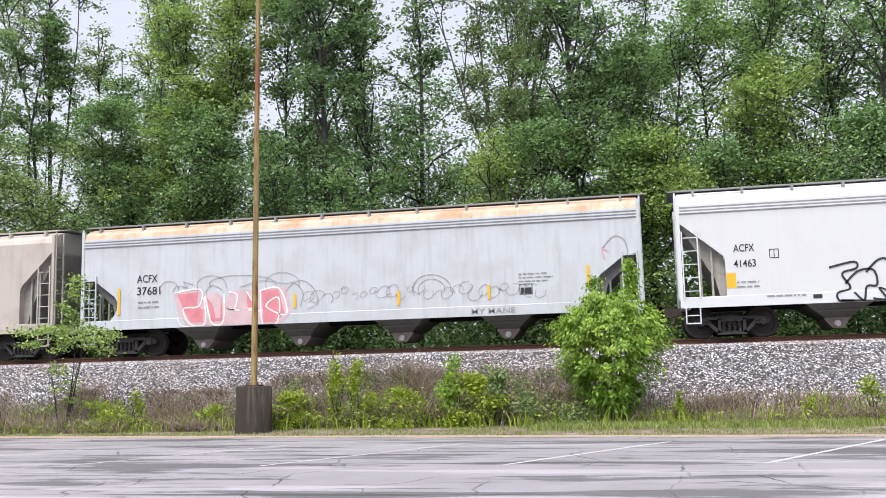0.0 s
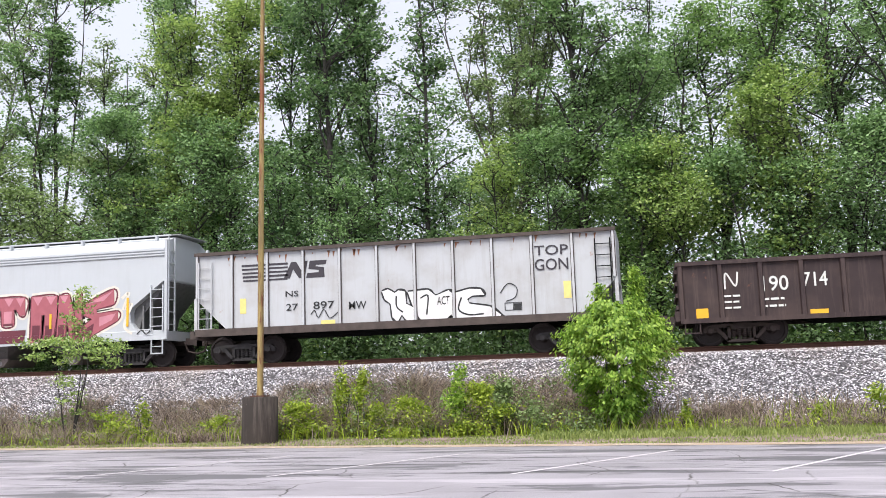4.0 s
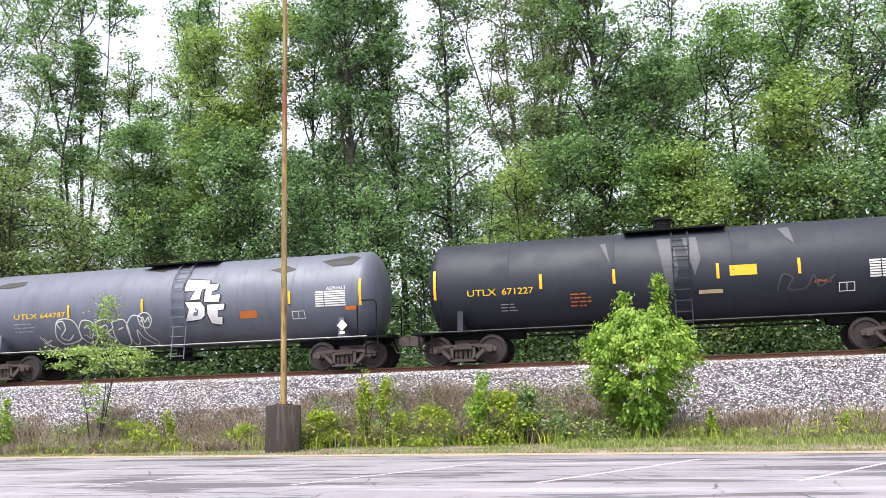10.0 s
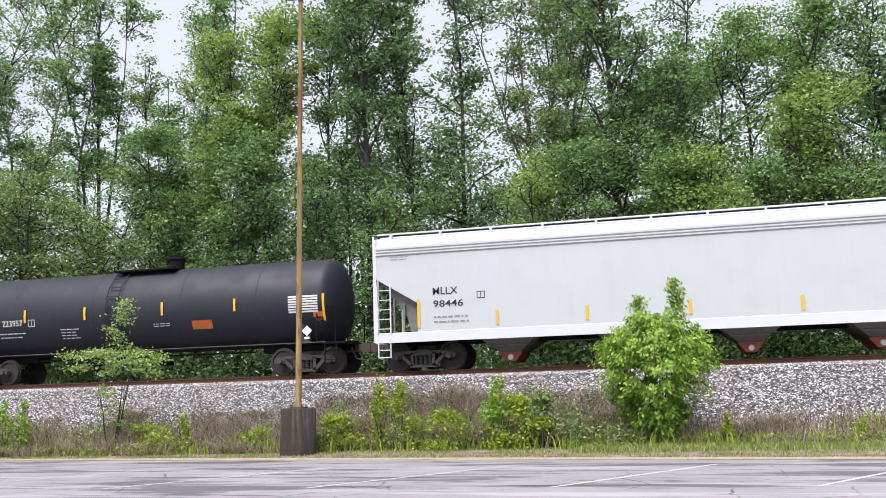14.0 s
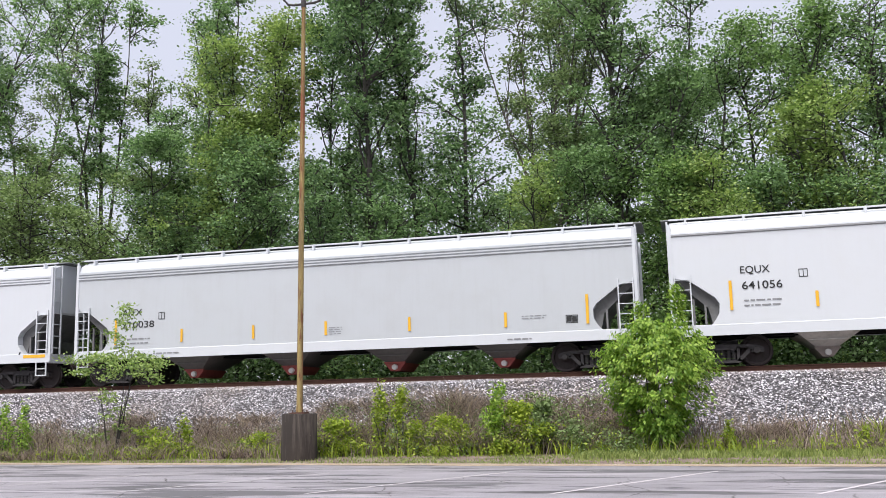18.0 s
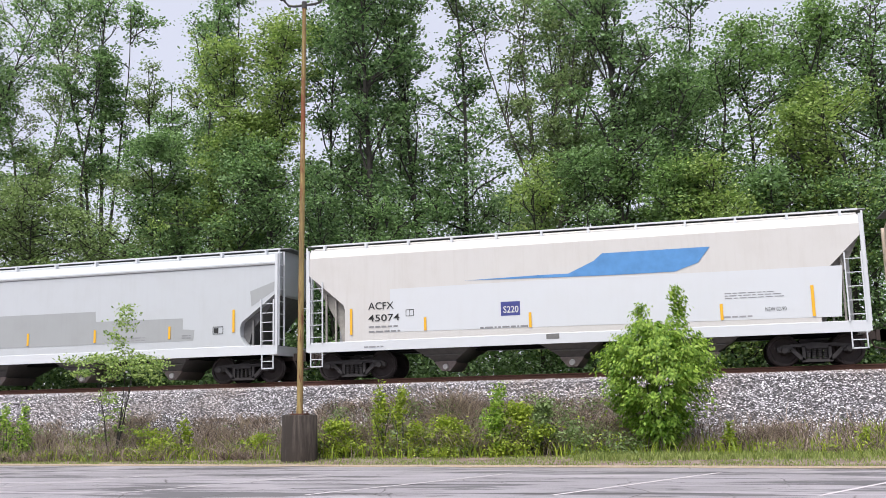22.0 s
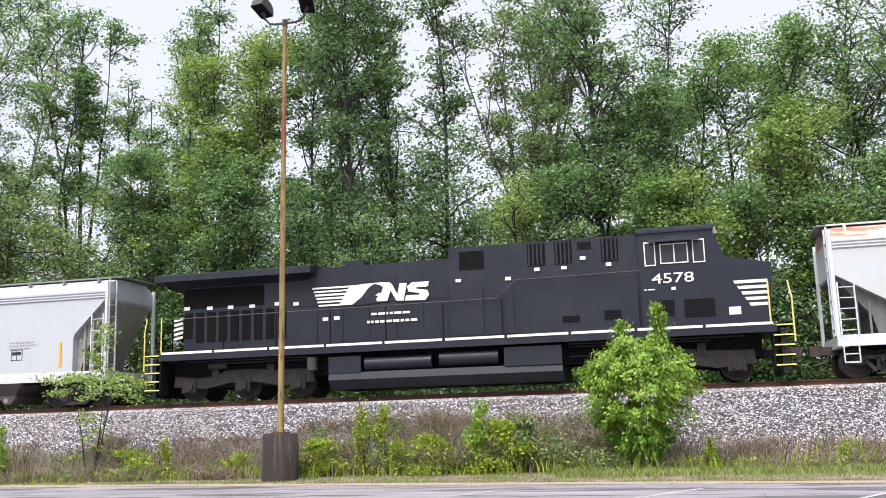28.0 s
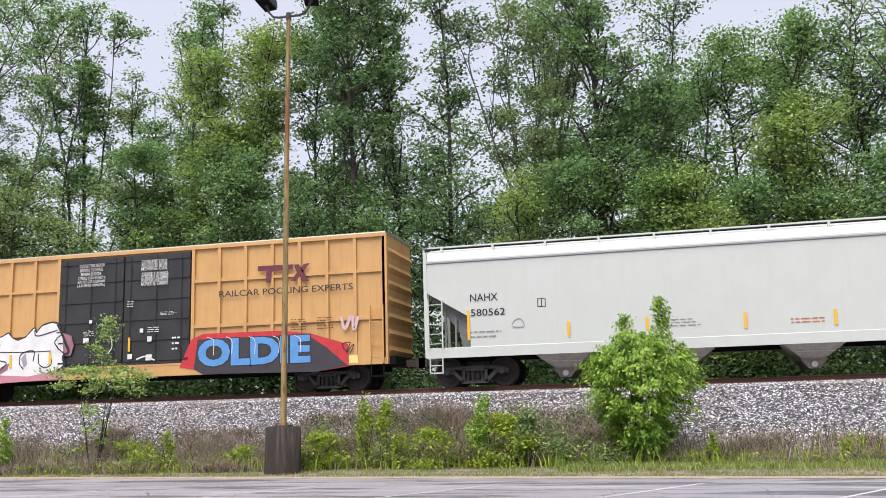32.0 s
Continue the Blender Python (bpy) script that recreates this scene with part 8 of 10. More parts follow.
shape(5, [(-5.82, 3.53), (-5.72, 3.53), (-5.76, 3.46), (-5.79, 3.41), (-5.80, 3.47)], "grust", 1)
shape(5, [(-0.00, 3.55), (0.10, 3.55), (0.05, 3.43), (0.02, 3.35), (0.01, 3.45)], "grust", 1)
shape(5, [(-1.44, 3.55), (-1.33, 3.55), (-1.38, 3.41), (-1.41, 3.33), (-1.42, 3.44)], "grust", 1)
shape(5, [(-1.41, 3.54), (-1.32, 3.54), (-1.36, 3.38), (-1.39, 3.28), (-1.40, 3.41)], "grust", 1)
shape(5, [(6.07, 3.58), (6.14, 3.58), (6.11, 3.48), (6.08, 3.42), (6.08, 3.50)], "grust", 1)
shape(5, [(-3.77, 3.52), (-3.70, 3.53), (-3.73, 3.36), (-3.75, 3.25), (-3.76, 3.39)], "grust", 1)
shape(5, [(2.77, 3.57), (2.81, 3.58), (2.79, 3.44), (2.77, 3.36), (2.77, 3.47)], "grust", 1)
shape(5, [(3.82, 3.59), (3.88, 3.59), (3.85, 3.47), (3.83, 3.39), (3.83, 3.49)], "grust", 1)
shape(5, [(1.96, 3.57), (2.05, 3.57), (2.01, 3.44), (1.98, 3.37), (1.97, 3.47)], "grust", 1)
shape(5, [(-5.60, 3.56), (-5.51, 3.56), (-5.55, 3.46), (-5.57, 3.40), (-5.58, 3.48)], "grust", 1)
shape(5, [(-3.08, 3.54), (-3.05, 3.54), (-3.07, 3.42), (-3.08, 3.34), (-3.08, 3.44)], "grust", 1)
shape(5, [(0.11, 3.59), (0.15, 3.60), (0.13, 3.55), (0.12, 3.53), (0.11, 3.56)], "grust", 1)
shape(5, [(-1.82, 3.58), (-1.79, 3.59), (-1.81, 3.52), (-1.82, 3.48), (-1.82, 3.53)], "grust", 1)
shape(5, [(0.03, 3.58), (0.11, 3.58), (0.07, 3.46), (0.05, 3.39), (0.04, 3.48)], "grust", 1)
shape(5, [(-2.84, 3.52), (-2.78, 3.53), (-2.80, 3.49), (-2.82, 3.47), (-2.83, 3.50)], "grust", 1)
shape(5, [(-2.32, 3.56), (-2.21, 3.56), (-2.26, 3.51), (-2.28, 3.48), (-2.30, 3.52)], "grust", 1)

letters(6, "190", -5.69, 1.53, 0.73, 0.44, "stencil")
letters(6, "714", -4.56, 1.61, 0.68, 0.42, "stencil")
stroke(6, [(-6.75, 1.64), (-6.71, 2.12), (-6.45, 1.72), (-6.37, 2.14)], "stencil", 0.05)
outlined(6, 5.57, 6.08, 1.33, 1.70, "stencil")
panel(6, 5.62, 5.80, 1.37, 1.53, "stencil")
panel(6, -7.62, -7.27, 0.81, 1.10, "reflect")
panel(6, -4.42, -3.92, 0.79, 0.94, "reflect")
panel(6, -2.13, -1.73, 0.82, 0.95, "reflect")
panel(6, 1.14, 1.67, 0.79, 0.95, "reflect")
panel(6, 3.39, 3.88, 0.81, 0.97, "reflect")
panel(6, 6.84, 7.38, 0.99, 1.11, "reflect")
panel(6, 6.83, 7.37, 0.83, 0.95, "reflect")
stroke(6, [(-0.87, 1.49), (-0.96, 1.07), (-1.06, 0.72)], "stencil", 0.05)
shape(6, [(-1.29, 0.99), (-0.82, 0.86), (-1.06, 0.67)], "stencil", 2)
small_print(6, -5.77, -5.08, 1.06, 1.42, 2, "stencil")
small_print(6, -1.21, -0.52, 2.23, 2.36, 1, "stencil")
small_print(6, -0.09, 0.68, 2.20, 2.33, 1, "stencil")
small_print(6, -6.81, -6.34, 1.06, 1.54, 3, "stencil")

letters(7, "NW", -6.38, 1.79, 0.43, 0.21, "stencil")
letters(7, "1906", -5.36, 1.77, 0.83, 0.18, "stencil")
letters(7, "71", -4.30, 1.75, 0.33, 0.21, "stencil")
small_print(7, -6.55, -5.75, 1.34, 1.62, 2, "stencil")

letters(7, "COIL", 0.46, 2.11, 0.36, 0.13, "stencil")
letters(7, "STEEL", 0.36, 1.97, 0.51, 0.12, "stencil")
letters(7, "LOADING,", 0.28, 1.84, 0.69, 0.10, "stencil")
letters(7, "ONLY", 0.39, 1.71, 0.38, 0.10, "stencil")
strip(7, -7.84, 1.17, 1.87)
strip(7, -3.94, 1.11, 1.58)
strip(7, -0.55, 1.08, 1.59)
strip(7, 2.82, 1.11, 1.56)
strip(7, 7.66, 0.93, 1.84)
outlined(7, 5.82, 6.32, 1.45, 1.79, "stencil")
panel(7, 5.88, 6.06, 1.51, 1.74, "stencil")
stroke(7, [(-2.07, 1.67), (-1.96, 1.94), (-1.86, 1.59), (-1.76, 1.94), (-1.70, 1.56), (-1.57, 1.95), (-1.57, 1.56), (-1.42, 1.94), (-1.47, 1.53), (-1.20, 1.93), (-1.56, 1.30)], "gtan", 0.04, 4)
stroke(7, [(-2.02, 1.44), (-1.66, 1.49), (-1.25, 1.56), (-1.74, 1.31), (-1.54, 1.11), (-1.42, 1.40)], "gtan", 0.04, 4)
stroke(7, [(1.35, 1.60), (1.57, 1.86), (1.47, 1.50), (1.80, 1.90), (1.55, 1.76), (1.79, 1.68)], "gtan", 0.04, 4)
stroke(7, [(1.33, 1.33), (1.60, 1.42), (1.49, 0.97), (1.67, 1.33), (1.86, 1.23), (1.79, 0.91)], "gtan", 0.04, 4)
stroke(7, [(7.90, 1.83), (8.13, 2.21), (8.15, 1.55), (7.94, 1.65)], "stencil", 0.04)

letters(8, "UTLX", -5.94, 2.15, 1.01, 0.17, "gyellow")
letters(8, "678778", -4.80, 2.14, 1.02, 0.18, "gyellow")
small_print(8, -5.93, -5.26, 1.95, 2.07, 1, "gyellow")
small_print(8, -5.96, -4.43, 1.63, 1.85, 2, "gline")
strip(8, -6.87, 2.03, 2.99)
strip(8, -3.56, 2.30, 2.75)
strip(8, -1.31, 2.27, 2.75)
strip(8, 1.67, 2.28, 2.73)
strip(8, 3.92, 2.29, 2.74)
strip(8, 7.10, 2.02, 2.98)
panel(8, 2.35, 3.14, 1.65, 1.95, "reflect")
small_print(8, 2.41, 3.09, 1.68, 1.78, 1, "ink")
table_rows(8, 5.71, 6.83, 2.07, 2.59)
letters(8, "ASPHALT", 6.21, 2.61, 0.55, 0.10, "gyellow")
letters(8, "HOT", 6.38, 2.76, 0.24, 0.11, "stencil")
panel(8, 5.78, 6.20, 1.71, 1.85, "gorange")
placard(8, 6.63, 1.52, 0.19)
outlined(8, 4.91, 5.34, 1.69, 1.96, "stencil")
stroke(8, [(-3.59, 1.52), (-3.45, 1.85), (-3.20, 1.92), (-3.09, 1.66), (-3.31, 1.34), (-3.56, 1.38), (-3.59, 1.52)], "stencil", 0.036)
stroke(8, [(-3.14, 1.58), (-2.95, 1.96), (-2.72, 1.84), (-2.67, 1.47), (-2.92, 1.28), (-3.14, 1.36), (-3.14, 1.58)], "stencil", 0.036)
stroke(8, [(-2.68, 1.47), (-2.52, 1.88), (-2.27, 1.82), (-2.23, 1.48), (-2.47, 1.26), (-2.67, 1.37), (-2.68, 1.47)], "stencil", 0.036)
stroke(8, [(-2.24, 1.45), (-2.11, 1.81), (-1.84, 1.84), (-1.75, 1.50), (-1.96, 1.26), (-2.21, 1.34), (-2.24, 1.45)], "stencil", 0.036)
stroke(8, [(-3.56, 1.89), (-3.35, 2.10), (-3.20, 1.94), (-3.00, 2.03), (-2.70, 2.08), (-2.55, 1.92), (-2.39, 1.99), (-2.06, 2.11), (-1.81, 1.97), (-1.89, 2.13)], "stencil", 0.036)
stroke(8, [(-3.42, 1.60), (-3.25, 1.67), (-3.33, 1.47)], "stencil", 0.036)
stroke(8, [(-2.97, 1.57), (-2.80, 1.65), (-2.88, 1.43)], "stencil", 0.036)
stroke(8, [(-2.52, 1.55), (-2.36, 1.65), (-2.43, 1.41)], "stencil", 0.036)
stroke(8, [(-2.07, 1.57), (-1.90, 1.63), (-1.98, 1.40)], "stencil", 0.036)
stroke(8, [(-1.12, 1.88), (-0.88, 1.92), (-0.79, 1.73), (-0.99, 1.63), (-0.67, 1.69), (-0.56, 1.44), (-0.78, 1.28), (-1.12, 1.32), (-1.20, 1.55), (-1.12, 1.88)], "stencil", 0.036)
stroke(8, [(-1.01, 1.74), (-0.91, 1.77)], "stencil", 0.036)
stroke(8, [(-1.00, 1.44), (-0.78, 1.46)], "stencil", 0.036)
panel(8, 0.48, 1.13, 1.69, 1.81, "gline")

letters(9, "UTLX", -5.77, 2.19, 0.95, 0.18, "gyellow")
letters(9, "644787", -4.70, 2.19, 1.01, 0.18, "gyellow")
small_print(9, -5.81, -4.98, 1.74, 2.10, 3, "gline")
strip(9, -7.00, 2.06, 2.92)
strip(9, -3.55, 2.15, 2.60)
strip(9, -0.66, 2.22, 2.66)
strip(9, 4.79, 2.21, 2.64)
strip(9, 7.26, 2.04, 2.92)
panel(9, 2.96, 3.59, 1.82, 2.06, "gorange")
table_rows(9, 5.68, 6.77, 2.05, 2.58)
letters(9, "ASPHALT", 6.09, 2.59, 0.70, 0.11, "stencil")
outlined(9, 4.84, 5.29, 1.71, 1.97, "stencil")
panel(9, 6.72, 7.10, 1.91, 2.04, "gorange")
placard(9, 6.62, 1.42, 0.18)
stroke(9, [(0.98, 3.26), (1.84, 3.17), (1.82, 2.93), (1.59, 2.87), (1.53, 2.54), (1.17, 2.54), (1.41, 2.94), (0.93, 2.84), (0.98, 3.26), (1.84, 3.17)], "ink", 0.04, 2)
shape(9, [(0.98, 3.26), (1.84, 3.17), (1.82, 2.93), (1.59, 2.87), (1.53, 2.54), (1.17, 2.54), (1.41, 2.94), (0.93, 2.84)], "gwhite", 3)
stroke(9, [(1.76, 3.04), (2.19, 3.02), (2.16, 2.83), (1.98, 2.80), (1.95, 2.64), (2.29, 2.68), (2.24, 2.42), (1.70, 2.45), (1.76, 3.04), (2.19, 3.02)], "ink", 0.04, 2)
shape(9, [(1.76, 3.04), (2.19, 3.02), (2.16, 2.83), (1.98, 2.80), (1.95, 2.64), (2.29, 2.68), (2.24, 2.42), (1.70, 2.45)], "gwhite", 3)
stroke(9, [(0.97, 2.47), (1.57, 2.44), (1.71, 2.25), (1.68, 1.99), (1.52, 1.87), (0.94, 1.82), (1.13, 2.21), (0.97, 2.47), (1.57, 2.44)], "ink", 0.04, 2)
shape(9, [(0.97, 2.47), (1.57, 2.44), (1.71, 2.25), (1.68, 1.99), (1.52, 1.87), (0.94, 1.82), (1.13, 2.21)], "gwhite", 3)
stroke(9, [(1.81, 2.34), (2.45, 2.34), (2.40, 2.15), (2.19, 2.13), (2.15, 1.91), (2.33, 1.91), (2.26, 1.66), (1.89, 1.72), (1.79, 2.05), (1.81, 2.34), (2.45, 2.34)], "ink", 0.04, 2)
shape(9, [(1.81, 2.34), (2.45, 2.34), (2.40, 2.15), (2.19, 2.13), (2.15, 1.91), (2.33, 1.91), (2.26, 1.66), (1.89, 1.72), (1.79, 2.05)], "gwhite", 3)
shape(9, [(1.36, 2.25), (1.24, 2.00), (1.42, 1.99), (1.47, 2.17)], "tankgrey", 4)
stroke(9, [(-4.24, 1.50), (-4.04, 2.06), (-3.58, 2.12), (-3.31, 1.93), (-3.25, 1.48), (-3.61, 1.32), (-4.07, 1.29), (-4.24, 1.50)], "stencil", 0.038, 4)
stroke(9, [(-3.96, 1.78), (-4.06, 1.99), (-3.82, 2.05), (-3.77, 1.78), (-4.04, 1.52), (-3.79, 1.40), (-3.52, 1.57)], "stencil", 0.038, 4)
stroke(9, [(-3.24, 1.75), (-3.03, 2.04), (-2.64, 1.95), (-2.57, 1.53), (-2.88, 1.23), (-3.22, 1.44), (-3.24, 1.75)], "stencil", 0.038, 4)
stroke(9, [(-3.01, 1.77), (-2.90, 1.85), (-2.79, 1.72)], "stencil", 0.038, 4)
stroke(9, [(-3.00, 1.54), (-2.86, 1.43), (-2.71, 1.60)], "stencil", 0.038, 4)
stroke(9, [(-2.53, 1.98), (-2.04, 2.04), (-1.88, 1.76), (-2.13, 1.57), (-1.88, 1.22), (-2.42, 1.21), (-2.54, 1.62), (-2.53, 1.98)], "stencil", 0.038, 4)
stroke(9, [(-2.32, 1.79), (-2.14, 1.85), (-2.11, 1.71), (-2.33, 1.68)], "stencil", 0.038, 4)
stroke(9, [(-1.87, 1.94), (-1.42, 2.00), (-1.30, 1.65), (-1.46, 1.20), (-1.85, 1.18), (-1.92, 1.55), (-1.87, 1.94)], "stencil", 0.038, 4)
stroke(9, [(-1.70, 1.67), (-1.47, 1.74)], "stencil", 0.038, 4)
stroke(9, [(-1.34, 1.81), (-1.06, 2.11), (-0.72, 2.02), (-0.67, 1.52), (-0.39, 1.23), (-0.50, 1.12), (-0.84, 1.36), (-0.98, 1.63), (-1.09, 1.23), (-1.32, 1.19), (-1.34, 1.81)], "stencil", 0.038, 4)
stroke(9, [(-0.85, 2.06), (-0.67, 2.19), (-0.45, 2.16), (-0.34, 1.94), (-0.52, 1.69), (-0.78, 1.76), (-0.85, 2.06)], "stencil", 0.038, 4)
stroke(9, [(-0.76, 1.88), (-0.66, 2.05), (-0.60, 1.87), (-0.45, 2.04), (-0.44, 1.86)], "stencil", 0.038, 4)
stroke(9, [(-4.89, 1.56), (-4.71, 1.27), (-4.42, 1.18)], "stencil", 0.038, 4)
stroke(9, [(-4.86, 1.31), (-4.47, 1.43)], "stencil", 0.038, 4)
stroke(9, [(-4.78, 1.52), (-4.57, 1.15)], "stencil", 0.038, 4)
shape(9, [(-6.95, 3.46), (-6.40, 3.59), (-5.62, 3.62), (-5.64, 3.45), (-6.33, 3.37)], "gsoot", 1)
shape(9, [(5.77, 3.63), (6.78, 3.78), (7.13, 3.70), (6.89, 3.44), (6.23, 3.41)], "gsoot", 1)
shape(9, [(3.99, 3.43), (4.59, 3.54), (4.95, 3.39), (4.49, 3.27)], "gsoot", 1)
shape(9, [(-1.09, 3.80), (-0.22, 3.95), (0.44, 3.93), (-0.14, 3.63)], "gsoot", 1)

letters(10, "UTLX", -6.15, 2.11, 0.93, 0.20, "gyellow")
letters(10, "671227", -5.04, 2.11, 1.00, 0.20, "gyellow")
strip(10, -7.20, 2.06, 2.99)
strip(10, -3.80, 2.22, 2.69)
strip(10, -1.55, 2.26, 2.70)
strip(10, 1.50, 2.24, 2.69)
strip(10, 3.79, 2.25, 2.71)
strip(10, 7.06, 2.09, 3.01)
panel(10, 1.84, 2.61, 2.30, 2.61, "reflect")
table_rows(10, 5.67, 6.78, 2.03, 2.56)
letters(10, "ASPHALT", 4.18, 1.96, 0.49, 0.10, "gorange")
panel(10, 6.30, 6.67, 1.87, 2.01, "gorange")
placard(10, 6.36, 1.48, 0.20)
outlined(10, 4.84, 5.28, 1.68, 1.94, "stencil")
shape(10, [(-0.23, 3.60), (0.23, 3.59), (0.38, 2.59), (0.17, 1.85), (-0.02, 2.23)], "gtankgrey", 1)
shape(10, [(0.52, 3.59), (0.95, 3.60), (1.03, 2.84), (0.84, 2.37)], "gtankgrey", 1)
shape(10, [(3.32, 3.71), (3.64, 3.76), (3.72, 3.19), (3.53, 3.37)], "gtankgrey", 1)
shape(10, [(-1.96, 3.55), (-1.78, 3.58), (-1.65, 2.90)], "gtankgrey", 1)
panel(10, 0.92, 1.61, 1.82, 1.93, "gtan")
small_print(10, -5.11, -4.57, 1.61, 1.87, 3, "gline")
small_print(10, -2.91, -2.28, 1.65, 2.08, 4, "gorange")
stroke(10, [(3.15, 1.80), (3.31, 2.24), (3.59, 2.13), (3.45, 1.83), (3.94, 1.84), (4.17, 2.19), (4.32, 1.86), (4.74, 2.16)], "gfaded", 0.06)

letters(11, "GATX", -6.13, 1.81, 0.85, 0.22, "stencil")
letters(11, "5592", -5.08, 1.80, 0.78, 0.24, "stencil")
strip(11, -7.36, 1.46, 2.28)
strip(11, -3.83, 1.83, 2.28)
strip(11, -0.70, 1.83, 2.28)
strip(11, 2.01, 1.85, 2.31)
strip(11, 4.70, 1.86, 2.30)
strip(11, 7.18, 1.50, 2.32)
panel(11, 2.65, 3.42, 2.05, 2.33, "reflect")
small_print(11, 2.71, 3.39, 2.06, 2.17, 1, "ink")
letters(11, "FRA AAP", 5.29, 2.31, 0.53, 0.11, "stencil")
table_rows(11, 6.04, 7.14, 1.94, 2.49)
panel(11, 5.04, 5.78, 1.84, 2.02, "gorange")
placard(11, 6.54, 1.40, 0.19)
small_print(11, -6.18, -4.11, 1.55, 1.71, 2, "stencil")
small_print(11, -3.06, -2.36, 1.56, 1.96, 4, "gline")
small_print(11, 2.14, 3.15, 1.72, 1.84, 1, "stencil")

letters(12, "CITX", -6.04, 2.08, 0.59, 0.23, "stencil")
letters(12, "223957", -5.24, 2.09, 0.86, 0.21, "stencil")
strip(12, -7.20, 1.73, 2.56)
strip(12, -4.27, 2.19, 2.65)
strip(12, -1.80, 2.19, 2.64)
strip(12, 1.27, 2.20, 2.66)
strip(12, 4.02, 2.20, 2.63)
strip(12, 7.24, 1.75, 2.64)
panel(12, 2.36, 3.12, 1.68, 1.97, "gorange")
table_rows(12, 5.96, 7.06, 2.03, 2.62)
panel(12, 6.85, 7.25, 1.89, 2.05, "gorange")
letters(12, "HOT", 6.92, 1.75, 0.23, 0.10, "gorange")
placard(12, 6.64, 1.43, 0.18)
outlined(12, -4.15, -3.88, 2.05, 2.30, "stencil")
small_print(12, -6.05, -4.32, 1.68, 1.91, 2, "stencil")
small_print(12, -2.85, -2.04, 1.57, 1.95, 4, "stencil")
small_print(12, 0.89, 1.53, 1.83, 1.96, 2, "stencil")

letters(13, "MLLX", -7.79, 2.40, 0.82, 0.19, "ink")
letters(13, "98446", -7.78, 2.00, 0.98, 0.18, "ink")
outlined(13, -6.35, -6.09, 2.19, 2.42, "ink")
strip(13, -8.27, 1.34, 2.24)
strip(13, -5.72, 1.34, 1.79)
strip(13, -2.91, 1.35, 1.78)
strip(13, 0.14, 1.37, 1.79)
strip(13, 3.30, 1.33, 1.77)
small_print(13, -7.77, -6.63, 1.48, 1.75, 2, "ink")
small_print(13, -9.20, -8.59, 3.58, 3.73, 2, "gline")

outlined(13, 6.53, 6.98, 1.03, 1.29, "ink")
panel(13, 6.57, 6.74, 1.06, 1.27, "ink")
panel(13, 6.79, 6.95, 1.05, 1.26, "ink")
strip(13, 7.46, 0.88, 1.38)

letters(14, "EQUX", -8.13, 2.66, 0.91, 0.18, "ink")
letters(14, "19158", -8.14, 2.20, 0.86, 0.18, "ink")
small_print(14, -8.07, -7.16, 1.58, 1.84, 2, "ink")
small_print(14, -3.04, -1.72, 2.13, 2.67, 6, "ink")
small_print(14, 7.48, 7.93, 1.90, 2.07, 3, "ink")
outlined(14, -6.52, -6.25, 2.38, 2.62, "ink")
panel(14, -10.05, -9.12, 0.96, 1.08, "reflect")
panel(14, -3.38, -2.94, 1.06, 1.16, "reflect")
panel(14, 0.21, 0.61, 1.06, 1.15, "reflect")
panel(14, 2.85, 3.27, 1.06, 1.16, "reflect")
panel(14, 5.78, 6.20, 1.07, 1.14, "reflect")
panel(14, 8.97, 9.88, 1.07, 1.18, "reflect")
small_print(14, 3.86, 4.64, 1.11, 1.22, 1, "ink")
panel(14, 8.77, 8.84, 1.20, 1.29, "ink")

letters(15, "AITX", -7.91, 2.41, 0.78, 0.19, "ink")
letters(15, "210038", -7.91, 1.98, 1.26, 0.20, "ink")
outlined(15, -6.49, -6.25, 2.22, 2.47, "ink")
strip(15, -8.15, 1.39, 2.31)
strip(15, -5.58, 1.41, 1.85)
strip(15, -2.90, 1.41, 1.86)
strip(15, -0.30, 1.42, 1.88)
strip(15, 2.57, 1.43, 1.88)
strip(15, 5.71, 1.41, 1.88)
strip(15, 8.26, 1.42, 2.32)
outlined(15, 7.59, 7.96, 1.46, 1.71, "ink")
panel(15, 7.62, 7.76, 1.50, 1.68, "ink")
panel(15, 7.79, 7.93, 1.49, 1.67, "ink")
small_print(15, -7.71, -6.75, 1.41, 1.67, 2, "ink")
small_print(15, -0.20, 0.28, 1.44, 1.70, 4, "ink")
small_print(15, 6.22, 7.06, 1.65, 1.78, 2, "ink")
small_print(15, -6.66, -5.68, 1.03, 1.14, 1, "ink")
small_print(15, 5.75, 6.70, 1.01, 1.12, 1, "ink")

letters(16, "EQUX", -7.86, 2.67, 0.83, 0.22, "ink")
letters(16, "641056", -7.84, 2.24, 1.13, 0.20, "ink")
outlined(16, -6.24, -5.99, 2.50, 2.74, "ink")
strip(16, -8.17, 1.62, 2.50)
strip(16, -5.79, 1.62, 2.08)
strip(16, -3.03, 1.62, 2.09)
strip(16, 0.12, 1.61, 2.07)
strip(16, 3.02, 1.61, 2.07)
strip(16, 6.05, 1.63, 2.06)
strip(16, 8.49, 1.60, 2.51)
small_print(16, -7.81, -6.65, 1.72, 1.98, 2, "ink")
small_print(16, -0.68, -0.07, 1.76, 2.06, 3, "ink")
panel(16, 6.75, 6.93, 1.77, 2.00, "ink")
panel(16, 6.97, 7.15, 1.76, 1.99, "ink")
small_print(16, 7.40, 8.11, 1.98, 2.18, 2, "gorange")
panel(16, 7.42, 7.75, 1.31, 1.37, "ink")

